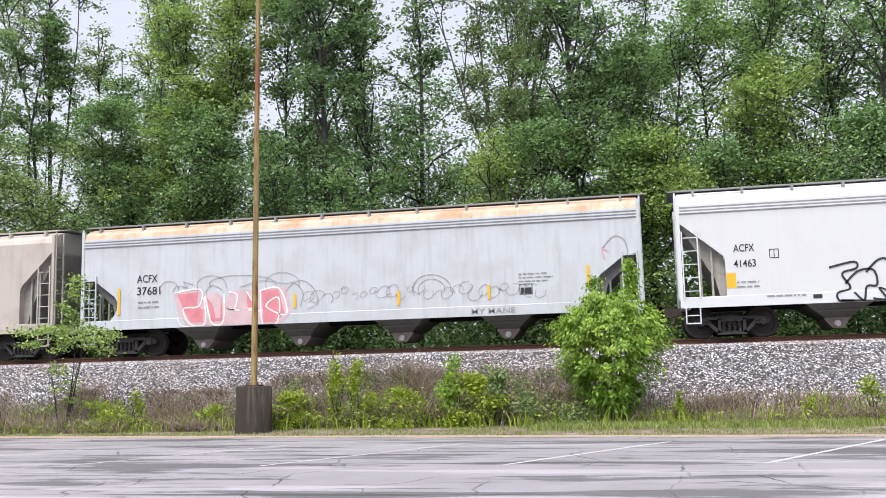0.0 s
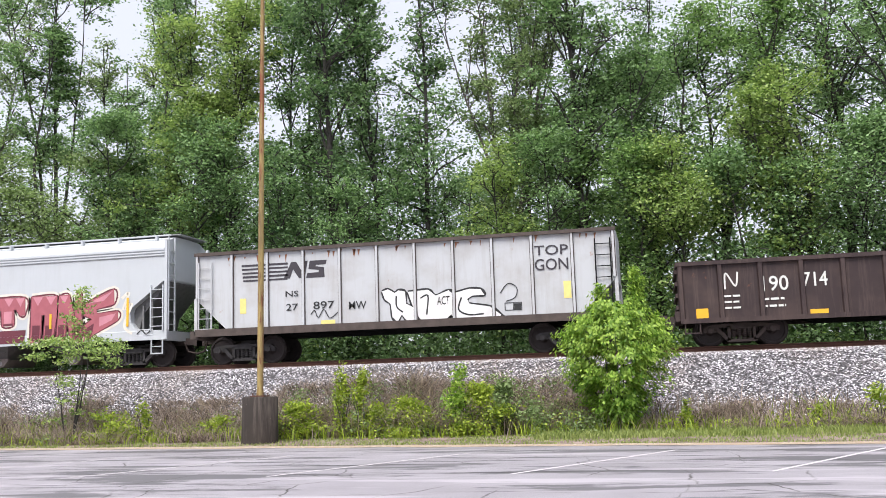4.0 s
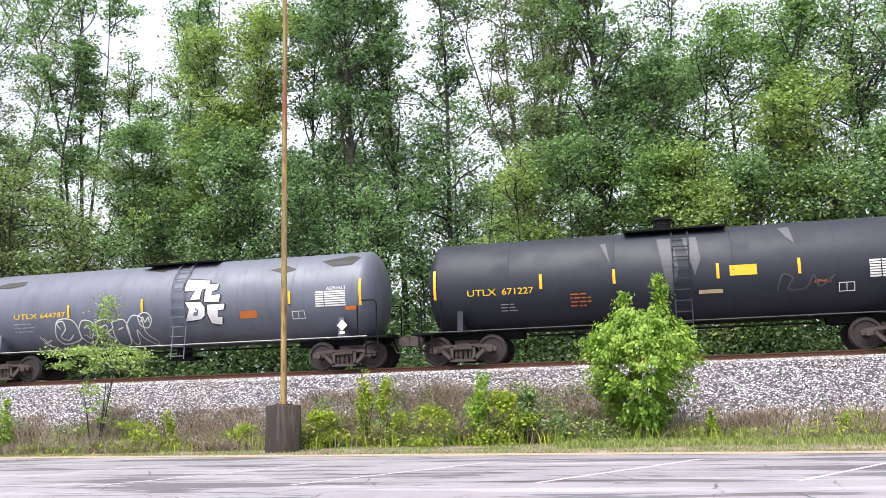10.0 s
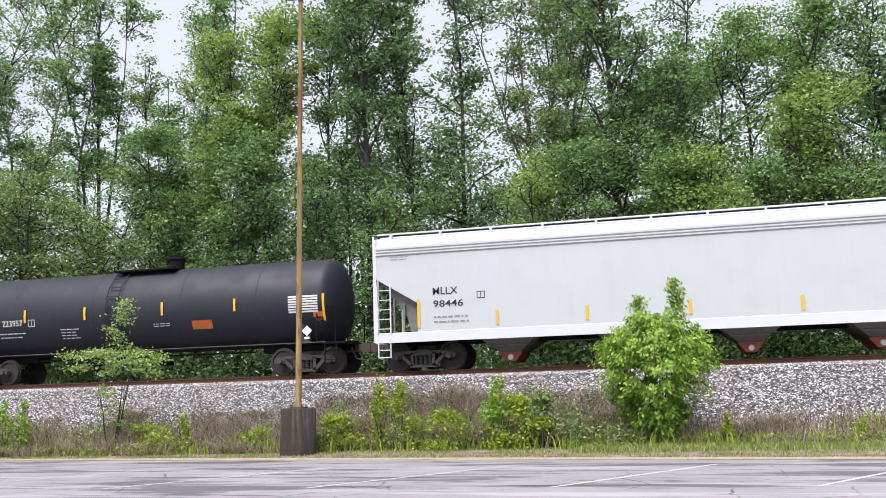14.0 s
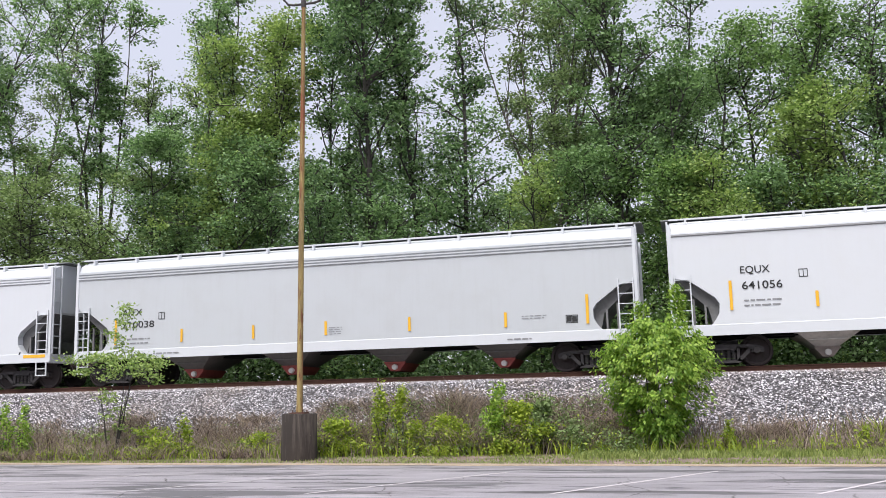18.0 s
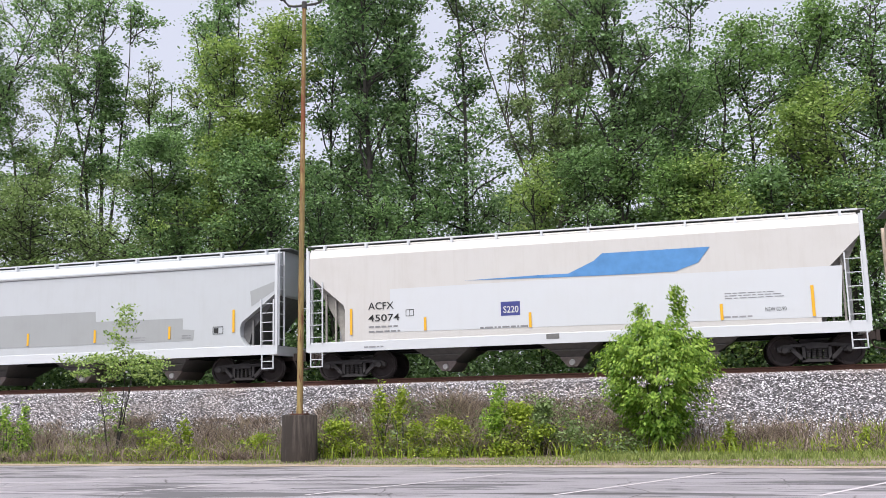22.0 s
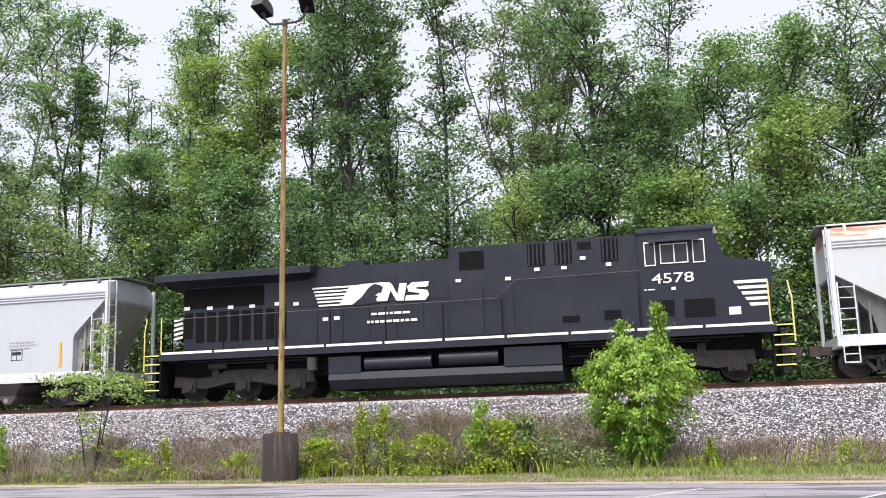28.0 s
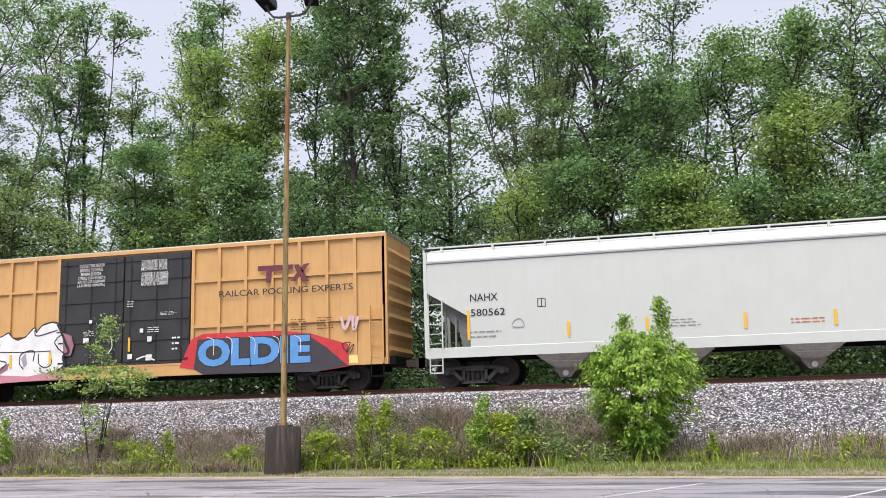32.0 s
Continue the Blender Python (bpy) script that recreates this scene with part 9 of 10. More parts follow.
letters(17, "NCIX", -8.21, 2.37, 0.79, 0.18, "ink")
letters(17, "1730", -8.18, 1.94, 0.68, 0.20, "ink")
shape(17, [(-6.26, 2.67), (2.73, 2.64), (2.76, 2.28), (6.18, 2.25), (6.18, 1.87), (6.63, 1.83), (6.59, 1.47), (-6.56, 1.50), (-6.59, 2.05), (-6.27, 2.05)], "patchgrey", 1)
strip(17, -8.34, 1.50, 2.44)
strip(17, -5.71, 1.51, 1.97)
strip(17, -2.57, 1.51, 1.98)
strip(17, -0.01, 1.54, 1.98)
strip(17, 2.74, 1.55, 1.99)
strip(17, 5.68, 1.56, 1.99)
strip(17, 8.10, 1.69, 2.46)
outlined(17, 7.32, 7.71, 1.65, 1.91, "ink")
panel(17, 7.36, 7.53, 1.69, 1.86, "ink")
small_print(17, 3.67, 4.74, 1.55, 1.71, 2, "gline")
small_print(17, 6.15, 6.49, 1.56, 1.70, 2, "ink")
shape(17, [(8.70, 3.05), (9.59, 3.34), (9.57, 3.02), (8.75, 2.53)], "patchgrey", 1)
small_print(17, -8.19, -6.67, 1.50, 1.71, 2, "ink")

letters(18, "ACFX", -6.46, 2.24, 0.87, 0.20, "ink")
letters(18, "45074", -6.46, 1.85, 1.06, 0.19, "ink")
outlined(18, -5.19, -4.91, 1.95, 2.17, "ink")
shape(18, [(-5.71, 2.86), (-1.08, 2.88), (5.01, 2.83), (7.97, 2.82), (7.85, 1.35), (-5.74, 1.47)], "white2", 1)
shape(18, [(-3.22, 3.00), (-0.72, 3.04), (0.08, 3.03), (0.88, 3.38), (1.15, 3.60), (4.35, 3.60), (3.98, 3.14), (3.30, 2.91), (1.71, 2.91), (0.16, 2.93)], "gswoosh", 2)
panel(18, -2.07, -1.46, 1.82, 2.26, "gindigo", 2)
letters(18, "S220", -1.99, 1.91, 0.48, 0.21, "stencil")
strip(18, -7.05, 1.43, 2.28)
strip(18, -4.54, 1.47, 1.89)
strip(18, -1.15, 1.42, 1.89)
strip(18, 4.56, 1.39, 1.87)
strip(18, 7.11, 1.39, 2.29)
letters(18, "NEW 02-90", 5.79, 1.61, 0.58, 0.10, "ink")
small_print(18, 4.68, 6.37, 2.01, 2.21, 3, "ink")
small_print(18, -6.45, -5.35, 1.48, 1.75, 2, "ink")
small_print(18, 4.59, 5.62, 1.45, 1.56, 1, "gline")
small_print(18, -6.61, -5.90, 1.00, 1.09, 1, "ink")
panel(18, -0.67, -0.27, 1.04, 1.20, "slope")
small_print(18, -2.75, -1.14, 1.45, 1.58, 1, "ink")

letters(19, "ACFX", -6.59, 2.20, 0.91, 0.22, "ink")
letters(19, "51080", -6.51, 1.80, 0.90, 0.20, "ink")
shape(19, [(-5.27, 0.87), (-5.21, 1.50), (-4.78, 2.04), (-4.28, 2.31), (-4.04, 2.04), (-4.34, 1.32), (-4.41, 0.84)], "gmist", 2)
shape(19, [(-1.67, 2.30), (-1.42, 2.42), (-1.16, 2.35), (-0.93, 1.90), (-1.03, 1.37), (-1.50, 1.48)], "gmist", 2)
blob(19, 0.09, 2.43, 0.27, 0.34, "gfadedplum", 2)
blob(19, 0.48, 2.11, 0.25, 0.31, "gfadedplum", 2)
blob(19, 0.88, 2.18, 0.22, 0.28, "gfadedplum", 2)
blob(19, 0.27, 1.81, 0.29, 0.36, "gfadedplum", 2)
blob(19, 0.66, 1.57, 0.26, 0.33, "gfadedplum", 2)
stroke(19, [(-4.23, 0.87), (-4.40, 1.28), (-4.24, 1.87), (-3.93, 2.19), (-3.34, 2.36), (-3.30, 2.08), (-3.69, 1.81), (-3.74, 1.55), (-3.31, 1.59), (-3.06, 1.41), (-3.08, 1.16), (-3.35, 0.84), (-4.23, 0.87)], "gcharcoal", 0.055, 3)
shape(19, [(-4.23, 0.87), (-4.40, 1.28), (-4.24, 1.87), (-3.93, 2.19), (-3.34, 2.36), (-3.30, 2.08), (-3.69, 1.81), (-3.74, 1.55), (-3.31, 1.59), (-3.06, 1.41), (-3.08, 1.16), (-3.35, 0.84)], "gaqua", 4)
shape(19, [(-4.13, 1.31), (-4.05, 1.82), (-3.50, 2.20), (-3.42, 2.13), (-3.85, 1.85), (-3.89, 1.41)], "gpale", 5)
stroke(19, [(-3.22, 2.26), (-2.95, 2.34), (-2.84, 1.99), (-2.88, 1.62), (-2.67, 1.51), (-2.34, 1.86), (-2.30, 2.22), (-2.07, 2.30), (-1.98, 1.77), (-1.67, 1.47), (-1.64, 1.18), (-2.13, 0.80), (-2.55, 0.81), (-2.96, 1.41), (-3.22, 2.26)], "gcharcoal", 0.055, 3)
shape(19, [(-3.22, 2.26), (-2.95, 2.34), (-2.84, 1.99), (-2.88, 1.62), (-2.67, 1.51), (-2.34, 1.86), (-2.30, 2.22), (-2.07, 2.30), (-1.98, 1.77), (-1.67, 1.47), (-1.64, 1.18), (-2.13, 0.80), (-2.55, 0.81), (-2.96, 1.41)], "gteal2", 4)
shape(19, [(-2.35, 1.24), (-2.23, 1.69), (-2.12, 1.74), (-2.05, 1.41), (-2.20, 1.13)], "gpale", 5)
stroke(19, [(-1.95, 2.39), (-1.67, 2.28), (-1.55, 1.64), (-1.31, 1.72), (-1.21, 1.92), (-1.01, 1.37), (-0.77, 1.54), (-0.65, 1.17), (-0.94, 0.76), (-1.49, 0.78), (-1.67, 1.18), (-1.95, 2.39)], "gcharcoal", 0.055, 3)
shape(19, [(-1.95, 2.39), (-1.67, 2.28), (-1.55, 1.64), (-1.31, 1.72), (-1.21, 1.92), (-1.01, 1.37), (-0.77, 1.54), (-0.65, 1.17), (-0.94, 0.76), (-1.49, 0.78), (-1.67, 1.18)], "glilac", 4)
stroke(19, [(-1.26, 2.15), (-0.73, 2.38), (-0.63, 2.59), (-0.35, 2.67), (-0.17, 2.48), (-0.20, 2.14), (-0.54, 1.96), (-0.80, 1.61), (-0.88, 1.43), (-1.21, 1.88), (-1.26, 2.15)], "gcharcoal", 0.055, 3)
shape(19, [(-1.26, 2.15), (-0.73, 2.38), (-0.63, 2.59), (-0.35, 2.67), (-0.17, 2.48), (-0.20, 2.14), (-0.54, 1.96), (-0.80, 1.61), (-0.88, 1.43), (-1.21, 1.88)], "gcream", 4)
stroke(19, [(-0.92, 0.79), (-0.66, 1.43), (-0.36, 1.70), (0.09, 1.98), (0.45, 1.84), (0.58, 1.37), (0.54, 1.02), (0.24, 0.80), (-0.27, 0.79), (-0.11, 1.15), (-0.53, 0.78), (-0.92, 0.79)], "gcharcoal", 0.055, 3)
shape(19, [(-0.92, 0.79), (-0.66, 1.43), (-0.36, 1.70), (0.09, 1.98), (0.45, 1.84), (0.58, 1.37), (0.54, 1.02), (0.24, 0.80), (-0.27, 0.79), (-0.11, 1.15), (-0.53, 0.78)], "gcream", 4)
shape(19, [(-0.01, 1.04), (0.19, 1.64), (0.37, 1.67), (0.43, 1.13)], "gpale", 5)
stroke(19, [(1.03, 1.78), (1.30, 2.14), (2.01, 2.55), (2.11, 2.46), (2.04, 2.02), (1.64, 1.79), (1.49, 1.57), (1.81, 1.59), (2.16, 1.75), (2.22, 1.24), (2.03, 0.81), (1.41, 0.71), (1.15, 1.00), (1.03, 1.78)], "gcharcoal", 0.055, 3)
shape(19, [(1.03, 1.78), (1.30, 2.14), (2.01, 2.55), (2.11, 2.46), (2.04, 2.02), (1.64, 1.79), (1.49, 1.57), (1.81, 1.59), (2.16, 1.75), (2.22, 1.24), (2.03, 0.81), (1.41, 0.71), (1.15, 1.00)], "glilac", 4)
shape(19, [(1.28, 1.63), (1.47, 2.01), (1.91, 2.31), (1.90, 2.13), (1.46, 1.76)], "gpale", 5)
stroke(19, [(2.18, 2.36), (2.44, 2.35), (2.46, 1.75), (2.62, 1.47), (2.86, 1.80), (2.97, 2.32), (3.23, 2.22), (3.29, 1.72), (3.46, 1.19), (3.25, 0.77), (2.73, 0.66), (2.30, 1.03), (2.18, 2.36)], "gcharcoal", 0.055, 3)
shape(19, [(2.18, 2.36), (2.44, 2.35), (2.46, 1.75), (2.62, 1.47), (2.86, 1.80), (2.97, 2.32), (3.23, 2.22), (3.29, 1.72), (3.46, 1.19), (3.25, 0.77), (2.73, 0.66), (2.30, 1.03)], "glilac", 4)
stroke(19, [(3.24, 2.49), (3.50, 2.39), (3.57, 1.77), (3.72, 1.51), (3.92, 1.76), (4.16, 1.75), (4.27, 1.33), (4.42, 1.67), (4.61, 1.38), (4.45, 0.79), (3.76, 0.66), (3.47, 0.98), (3.24, 2.49)], "gcharcoal", 0.055, 3)
shape(19, [(3.24, 2.49), (3.50, 2.39), (3.57, 1.77), (3.72, 1.51), (3.92, 1.76), (4.16, 1.75), (4.27, 1.33), (4.42, 1.67), (4.61, 1.38), (4.45, 0.79), (3.76, 0.66), (3.47, 0.98)], "glilac", 4)
shape(19, [(3.70, 0.90), (3.86, 1.34), (4.13, 1.16), (4.18, 0.89)], "gpale", 5)
stroke(19, [(4.02, 2.45), (4.45, 2.51), (4.71, 2.60), (4.97, 2.67), (5.13, 2.48), (5.16, 2.13), (4.84, 1.89), (5.34, 1.83), (5.67, 1.61), (5.72, 1.17), (5.46, 0.84), (4.78, 0.74), (4.45, 0.77), (4.66, 1.31), (4.33, 1.91), (4.08, 2.01), (4.02, 2.45)], "gcharcoal", 0.055, 3)
shape(19, [(4.02, 2.45), (4.45, 2.51), (4.71, 2.60), (4.97, 2.67), (5.13, 2.48), (5.16, 2.13), (4.84, 1.89), (5.34, 1.83), (5.67, 1.61), (5.72, 1.17), (5.46, 0.84), (4.78, 0.74), (4.45, 0.77), (4.66, 1.31), (4.33, 1.91), (4.08, 2.01)], "gteal2", 4)
shape(19, [(4.79, 0.97), (4.99, 1.47), (5.33, 1.62), (5.48, 1.28), (5.13, 0.92)], "gpale", 5)
blob(19, -2.47, 2.60, 0.14, 0.14, "gplum", 3)
blob(19, -2.29, 2.73, 0.07, 0.07, "gplum", 3)
blob(19, -2.20, 2.60, 0.08, 0.08, "gplum", 3)
blob(19, -5.21, 1.89, 0.14, 0.14, "gplum", 3)
blob(19, -4.97, 1.97, 0.07, 0.07, "gplum", 3)
blob(19, 0.70, 2.67, 0.12, 0.12, "gplum", 3)
blob(19, 0.81, 2.81, 0.07, 0.07, "gplum", 3)
blob(19, 0.93, 2.62, 0.09, 0.09, "gplum", 3)
strip(19, -7.14, 1.47, 2.22)
strip(19, -1.19, 1.41, 1.87)
strip(19, 1.25, 1.39, 1.83)
strip(19, 4.58, 1.36, 1.76)
strip(19, 7.05, 1.44, 2.32)
outlined(19, 6.02, 6.45, 1.62, 1.92, "ink")
panel(19, 6.05, 6.23, 1.66, 1.89, "ink")
panel(19, 6.27, 6.41, 1.65, 1.88, "ink")
small_print(19, 5.81, 6.25, 2.11, 2.34, 3, "gline")
stroke(19, [(-7.73, 3.45), (-7.47, 3.67), (-7.38, 3.23), (-7.13, 3.61), (-7.22, 3.06), (-7.61, 3.34)], "gline", 0.03)

letters(20, "NCIX", -7.77, 2.40, 0.74, 0.17, "ink")
letters(20, "1091", -7.77, 1.94, 0.63, 0.18, "ink")
outlined(20, -6.03, -5.79, 2.14, 2.38, "ink")
shape(20, [(-2.27, 2.59), (7.43, 2.45), (7.40, 1.44), (-2.20, 1.42)], "patchgrey", 1)
shape(20, [(-9.45, 2.96), (-8.34, 3.04), (-8.31, 2.44), (-8.94, 2.44)], "patchgrey", 1)
strip(20, -8.26, 1.42, 2.31)
strip(20, -5.83, 1.41, 1.86)
strip(20, -3.20, 1.41, 1.88)
strip(20, -0.52, 1.42, 1.87)
strip(20, 2.47, 1.45, 1.88)
strip(20, 8.23, 1.42, 2.31)
outlined(20, 7.41, 7.84, 1.55, 1.81, "ink")
panel(20, 7.45, 7.62, 1.59, 1.77, "ink")
small_print(20, -7.73, -6.33, 1.52, 1.80, 2, "ink")
small_print(20, 3.75, 4.84, 1.79, 2.12, 4, "gline")
stroke(20, [(-2.06, 2.03), (-2.63, 1.84), (-2.79, 2.07), (-2.61, 2.38), (-2.33, 2.32), (-2.53, 1.78), (-2.16, 1.49), (-1.64, 1.56), (-1.68, 1.92), (-2.15, 1.89), (-2.13, 1.40), (-1.76, 1.30), (-1.50, 1.82), (-1.32, 1.55), (-1.22, 2.08), (-1.05, 1.53)], "ink", 0.06)
stroke(20, [(-2.76, 1.61), (-2.69, 1.57)], "ink", 0.05)
stroke(20, [(-1.92, 2.29), (-1.68, 1.98), (-2.01, 1.49), (-1.89, 1.30)], "ink", 0.05)

letters(21, "ACFX", -6.16, 2.51, 0.70, 0.18, "ink")
letters(21, "57665", -6.17, 2.11, 0.89, 0.15, "ink")
outlined(21, -4.97, -4.73, 2.30, 2.54, "ink")
strip(21, -6.51, 1.21, 1.93)
strip(21, -4.06, 1.37, 1.84)
strip(21, -1.34, 1.38, 1.84)
small_print(21, -6.17, -5.63, 1.69, 1.97, 2, "gline")

strip(21, 6.46, 1.41, 2.27)
strip(21, 3.86, 1.37, 1.77)
strip(21, -2.03, 1.39, 1.85)
outlined(21, 4.47, 4.93, 1.70, 2.08, "ink")
panel(21, 4.50, 4.88, 1.89, 2.00, "ink")
small_print(21, 4.39, 5.51, 2.10, 2.39, 3, "gline")
panel(21, -0.78, -0.10, 1.62, 1.87, "gtan")

panel(22, -4.53, -2.79, 3.62, 3.68, "stripewhite")
panel(22, -4.48, -2.81, 3.50, 3.56, "stripewhite")
panel(22, -4.44, -2.91, 3.38, 3.45, "stripewhite")
panel(22, -4.39, -2.93, 3.26, 3.33, "stripewhite")
panel(22, -4.35, -3.03, 3.15, 3.21, "stripewhite")
panel(22, -4.31, -3.05, 3.03, 3.09, "stripewhite")
shape(22, [(-3.22, 3.64), (-2.78, 3.70), (-2.15, 3.72), (-1.80, 3.70), (-1.81, 3.47), (-2.09, 3.08), (-2.36, 3.11), (-2.20, 3.27), (-2.59, 3.33), (-2.95, 3.05), (-3.59, 3.03)], "stripewhite", 2)
shape(22, [(-2.79, 3.27), (-2.55, 3.56), (-2.35, 3.68), (-2.15, 3.63), (-1.92, 3.46), (-1.89, 3.33), (-2.04, 3.32), (-2.20, 3.38), (-2.32, 3.28), (-2.24, 3.05), (-2.79, 3.00), (-3.15, 3.01)], "loco", 3)
shape(22, [(-2.22, 3.09), (-1.99, 3.67), (-1.74, 3.65), (-1.55, 3.29), (-1.47, 3.65), (-1.22, 3.64), (-1.34, 3.06), (-1.59, 3.08), (-1.78, 3.42), (-1.90, 3.08)], "stripewhite", 4)
shape(22, [(-1.30, 3.06), (-1.26, 3.23), (-0.82, 3.23), (-0.80, 3.28), (-1.17, 3.35), (-1.22, 3.52), (-1.05, 3.65), (-0.47, 3.65), (-0.51, 3.48), (-0.90, 3.47), (-0.90, 3.43), (-0.53, 3.37), (-0.47, 3.21), (-0.61, 3.04)], "stripewhite", 4)
small_print(22, -2.47, -0.92, 2.64, 2.83, 1, "stripewhite")
small_print(22, -2.61, -0.72, 2.38, 2.58, 1, "stripewhite")
letters(22, "4578", 6.64, 3.03, 1.24, 0.31, "stripewhite")
small_print(22, 6.40, 6.81, 2.84, 2.93, 1, "stripewhite")
panel(22, 7.20, 7.33, 2.82, 2.91, "stripewhite")
panel(22, -9.28, -9.06, 3.18, 3.30, "stripewhite")
panel(22, -8.42, -8.20, 3.15, 3.27, "stripewhite")
panel(22, -7.63, -7.42, 3.14, 3.26, "stripewhite")
panel(22, -6.83, -6.62, 3.14, 3.25, "stripewhite")
panel(22, -5.90, -5.69, 3.16, 3.28, "stripewhite")
panel(22, -5.22, -5.02, 3.12, 3.24, "stripewhite")
panel(22, -4.17, -3.97, 2.55, 2.66, "stripewhite")
panel(22, -3.77, -3.57, 2.56, 2.68, "stripewhite")
panel(22, 0.52, 0.70, 3.49, 3.59, "stripewhite")
panel(22, 2.13, 2.31, 3.45, 3.56, "stripewhite")
panel(22, 4.50, 4.68, 3.94, 4.05, "stripewhite")
panel(22, 3.06, 3.23, 3.68, 3.79, "stripewhite")
panel(22, 3.91, 4.08, 3.68, 3.78, "stripewhite")
panel(22, 5.29, 5.46, 3.69, 3.80, "stripewhite")

letters(23, "XOMX", -8.04, 2.31, 0.72, 0.18, "ink")
letters(23, "50943", -8.00, 1.95, 0.89, 0.19, "ink")
outlined(23, -6.49, -6.20, 1.94, 2.19, "ink")
strip(23, -8.31, 1.36, 2.21)
strip(23, -5.23, 1.36, 1.77)
strip(23, -2.61, 1.35, 1.78)
strip(23, 0.17, 1.37, 1.80)
strip(23, 2.88, 1.36, 1.81)
strip(23, 5.38, 1.35, 1.83)
strip(23, 8.39, 1.39, 2.26)
panel(23, 1.04, 1.78, 1.63, 1.87, "reflect")
outlined(23, 7.58, 7.96, 1.59, 1.87, "ink")
panel(23, 7.62, 7.93, 1.70, 1.80, "ink")
small_print(23, -7.93, -6.98, 1.44, 1.71, 2, "gline")
small_print(23, 6.23, 7.13, 1.58, 1.72, 1, "gline")
stroke(23, [(3.42, 1.92), (3.50, 2.27), (3.75, 2.33), (3.65, 2.05), (3.87, 1.71)], "gline", 0.018)
stroke(23, [(3.89, 1.89), (3.97, 2.25), (4.22, 2.31), (4.12, 2.02), (4.34, 1.69)], "gline", 0.018)
stroke(23, [(4.64, 1.85), (4.72, 2.21), (4.97, 2.27), (4.87, 1.99), (5.08, 1.65)], "gline", 0.018)
stroke(23, [(5.01, 1.84), (5.09, 2.19), (5.34, 2.25), (5.24, 1.97), (5.45, 1.64)], "gline", 0.018)
stroke(23, [(4.31, 2.09), (4.65, 2.11)], "ink", 0.025)

letters(24, "next", -8.57, 3.77, 0.57, 0.17, "ink", 0.2)
letters(24, "load", -8.57, 3.54, 0.57, 0.17, "ink", 0.2)
letters(24, "any", -5.84, 3.74, 0.45, 0.16, "ink", 0.2)
letters(24, "road", -5.85, 3.52, 0.57, 0.17, "ink", 0.2)
shape(24, [(-7.44, 4.21), (-7.22, 4.14), (-6.80, 3.71), (-7.17, 3.23), (-7.43, 3.15), (-7.43, 3.36), (-7.04, 3.73), (-7.44, 4.00)], "gblue2", 2)
shape(24, [(-7.44, 3.98), (-7.34, 3.94), (-7.08, 3.73), (-7.33, 3.46), (-7.43, 3.39), (-7.43, 3.58), (-7.28, 3.75), (-7.45, 3.85)], "gred2", 3)
shape(24, [(-6.92, 3.95), (-6.56, 4.23), (-6.38, 4.16), (-6.38, 4.06), (-6.78, 3.77)], "gblue2", 2)
shape(24, [(-6.76, 3.75), (-6.36, 4.02), (-6.36, 3.84), (-6.74, 3.65)], "gred2", 2)
shape(24, [(-6.74, 3.65), (-6.34, 3.51), (-6.35, 3.33), (-6.78, 3.50)], "gred2", 2)
shape(24, [(-6.84, 3.53), (-6.39, 3.29), (-6.41, 3.18), (-6.61, 3.23), (-6.92, 3.42)], "gblue2", 2)
letters(24, "TB", -8.56, 2.57, 0.55, 0.20, "gbrown")
letters(24, "OX", -7.65, 2.56, 0.54, 0.21, "gbrown")
letters(24, "63", -8.56, 2.08, 0.51, 0.22, "gbrown")
letters(24, "93", -7.65, 2.07, 0.48, 0.22, "gbrown")
letters(24, "42", -6.71, 2.10, 0.55, 0.21, "gbrown")
shape(24, [(5.09, 4.23), (6.38, 4.21), (6.34, 4.04), (6.17, 4.04), (6.14, 3.66), (5.96, 3.66), (5.99, 4.04), (5.58, 4.03), (5.55, 3.65), (5.37, 3.65), (5.40, 4.05), (5.08, 4.05)], "gmaroon", 2)
shape(24, [(6.38, 4.20), (6.56, 4.20), (6.74, 3.94), (6.92, 3.62), (6.71, 3.62), (6.57, 3.85), (6.44, 3.64), (6.27, 3.65), (6.49, 3.93)], "gmaroon", 2)
shape(24, [(6.95, 4.22), (6.74, 4.20), (6.62, 4.06), (6.69, 3.91)], "gmaroon", 2)
letters(24, "RAILCAR POOLING EXPERTS", 3.68, 3.25, 4.77, 0.21, "ink")
letters(24, "CLOSE THIS DOOR", -1.70, 4.58, 1.00, 0.11, "stencil")
letters(24, "BEFORE CLOSING", -1.67, 4.43, 0.90, 0.11, "stencil")
letters(24, "MAIN DOOR", -1.63, 4.28, 0.81, 0.12, "stencil")
letters(24, "CIERRE ESTA PUERTA", -1.75, 4.15, 1.10, 0.10, "stencil")
letters(24, "ANTES DE CERRAR", -1.76, 4.02, 1.10, 0.10, "stencil")
letters(24, "LA PUERTA PRINCIPAL", -1.76, 3.89, 1.10, 0.10, "stencil")
letters(24, "CLOSE AND LOCK", 0.75, 4.58, 0.99, 0.12, "stencil")
letters(24, "BOTH DOORS BEFORE", 0.75, 4.45, 0.99, 0.12, "stencil")
letters(24, "MOVING CAR", 0.74, 4.33, 0.99, 0.12, "stencil")
letters(24, "CIERRE Y PONGA", 0.77, 4.14, 1.03, 0.12, "stencil")
letters(24, "EL SEGURO EN AMBAS", 0.76, 4.03, 1.02, 0.12, "stencil")
letters(24, "PUERTAS ANTES DE", 0.76, 3.91, 1.02, 0.12, "stencil")
letters(24, "MOVER EL CARRO", 0.75, 3.80, 1.02, 0.12, "stencil")
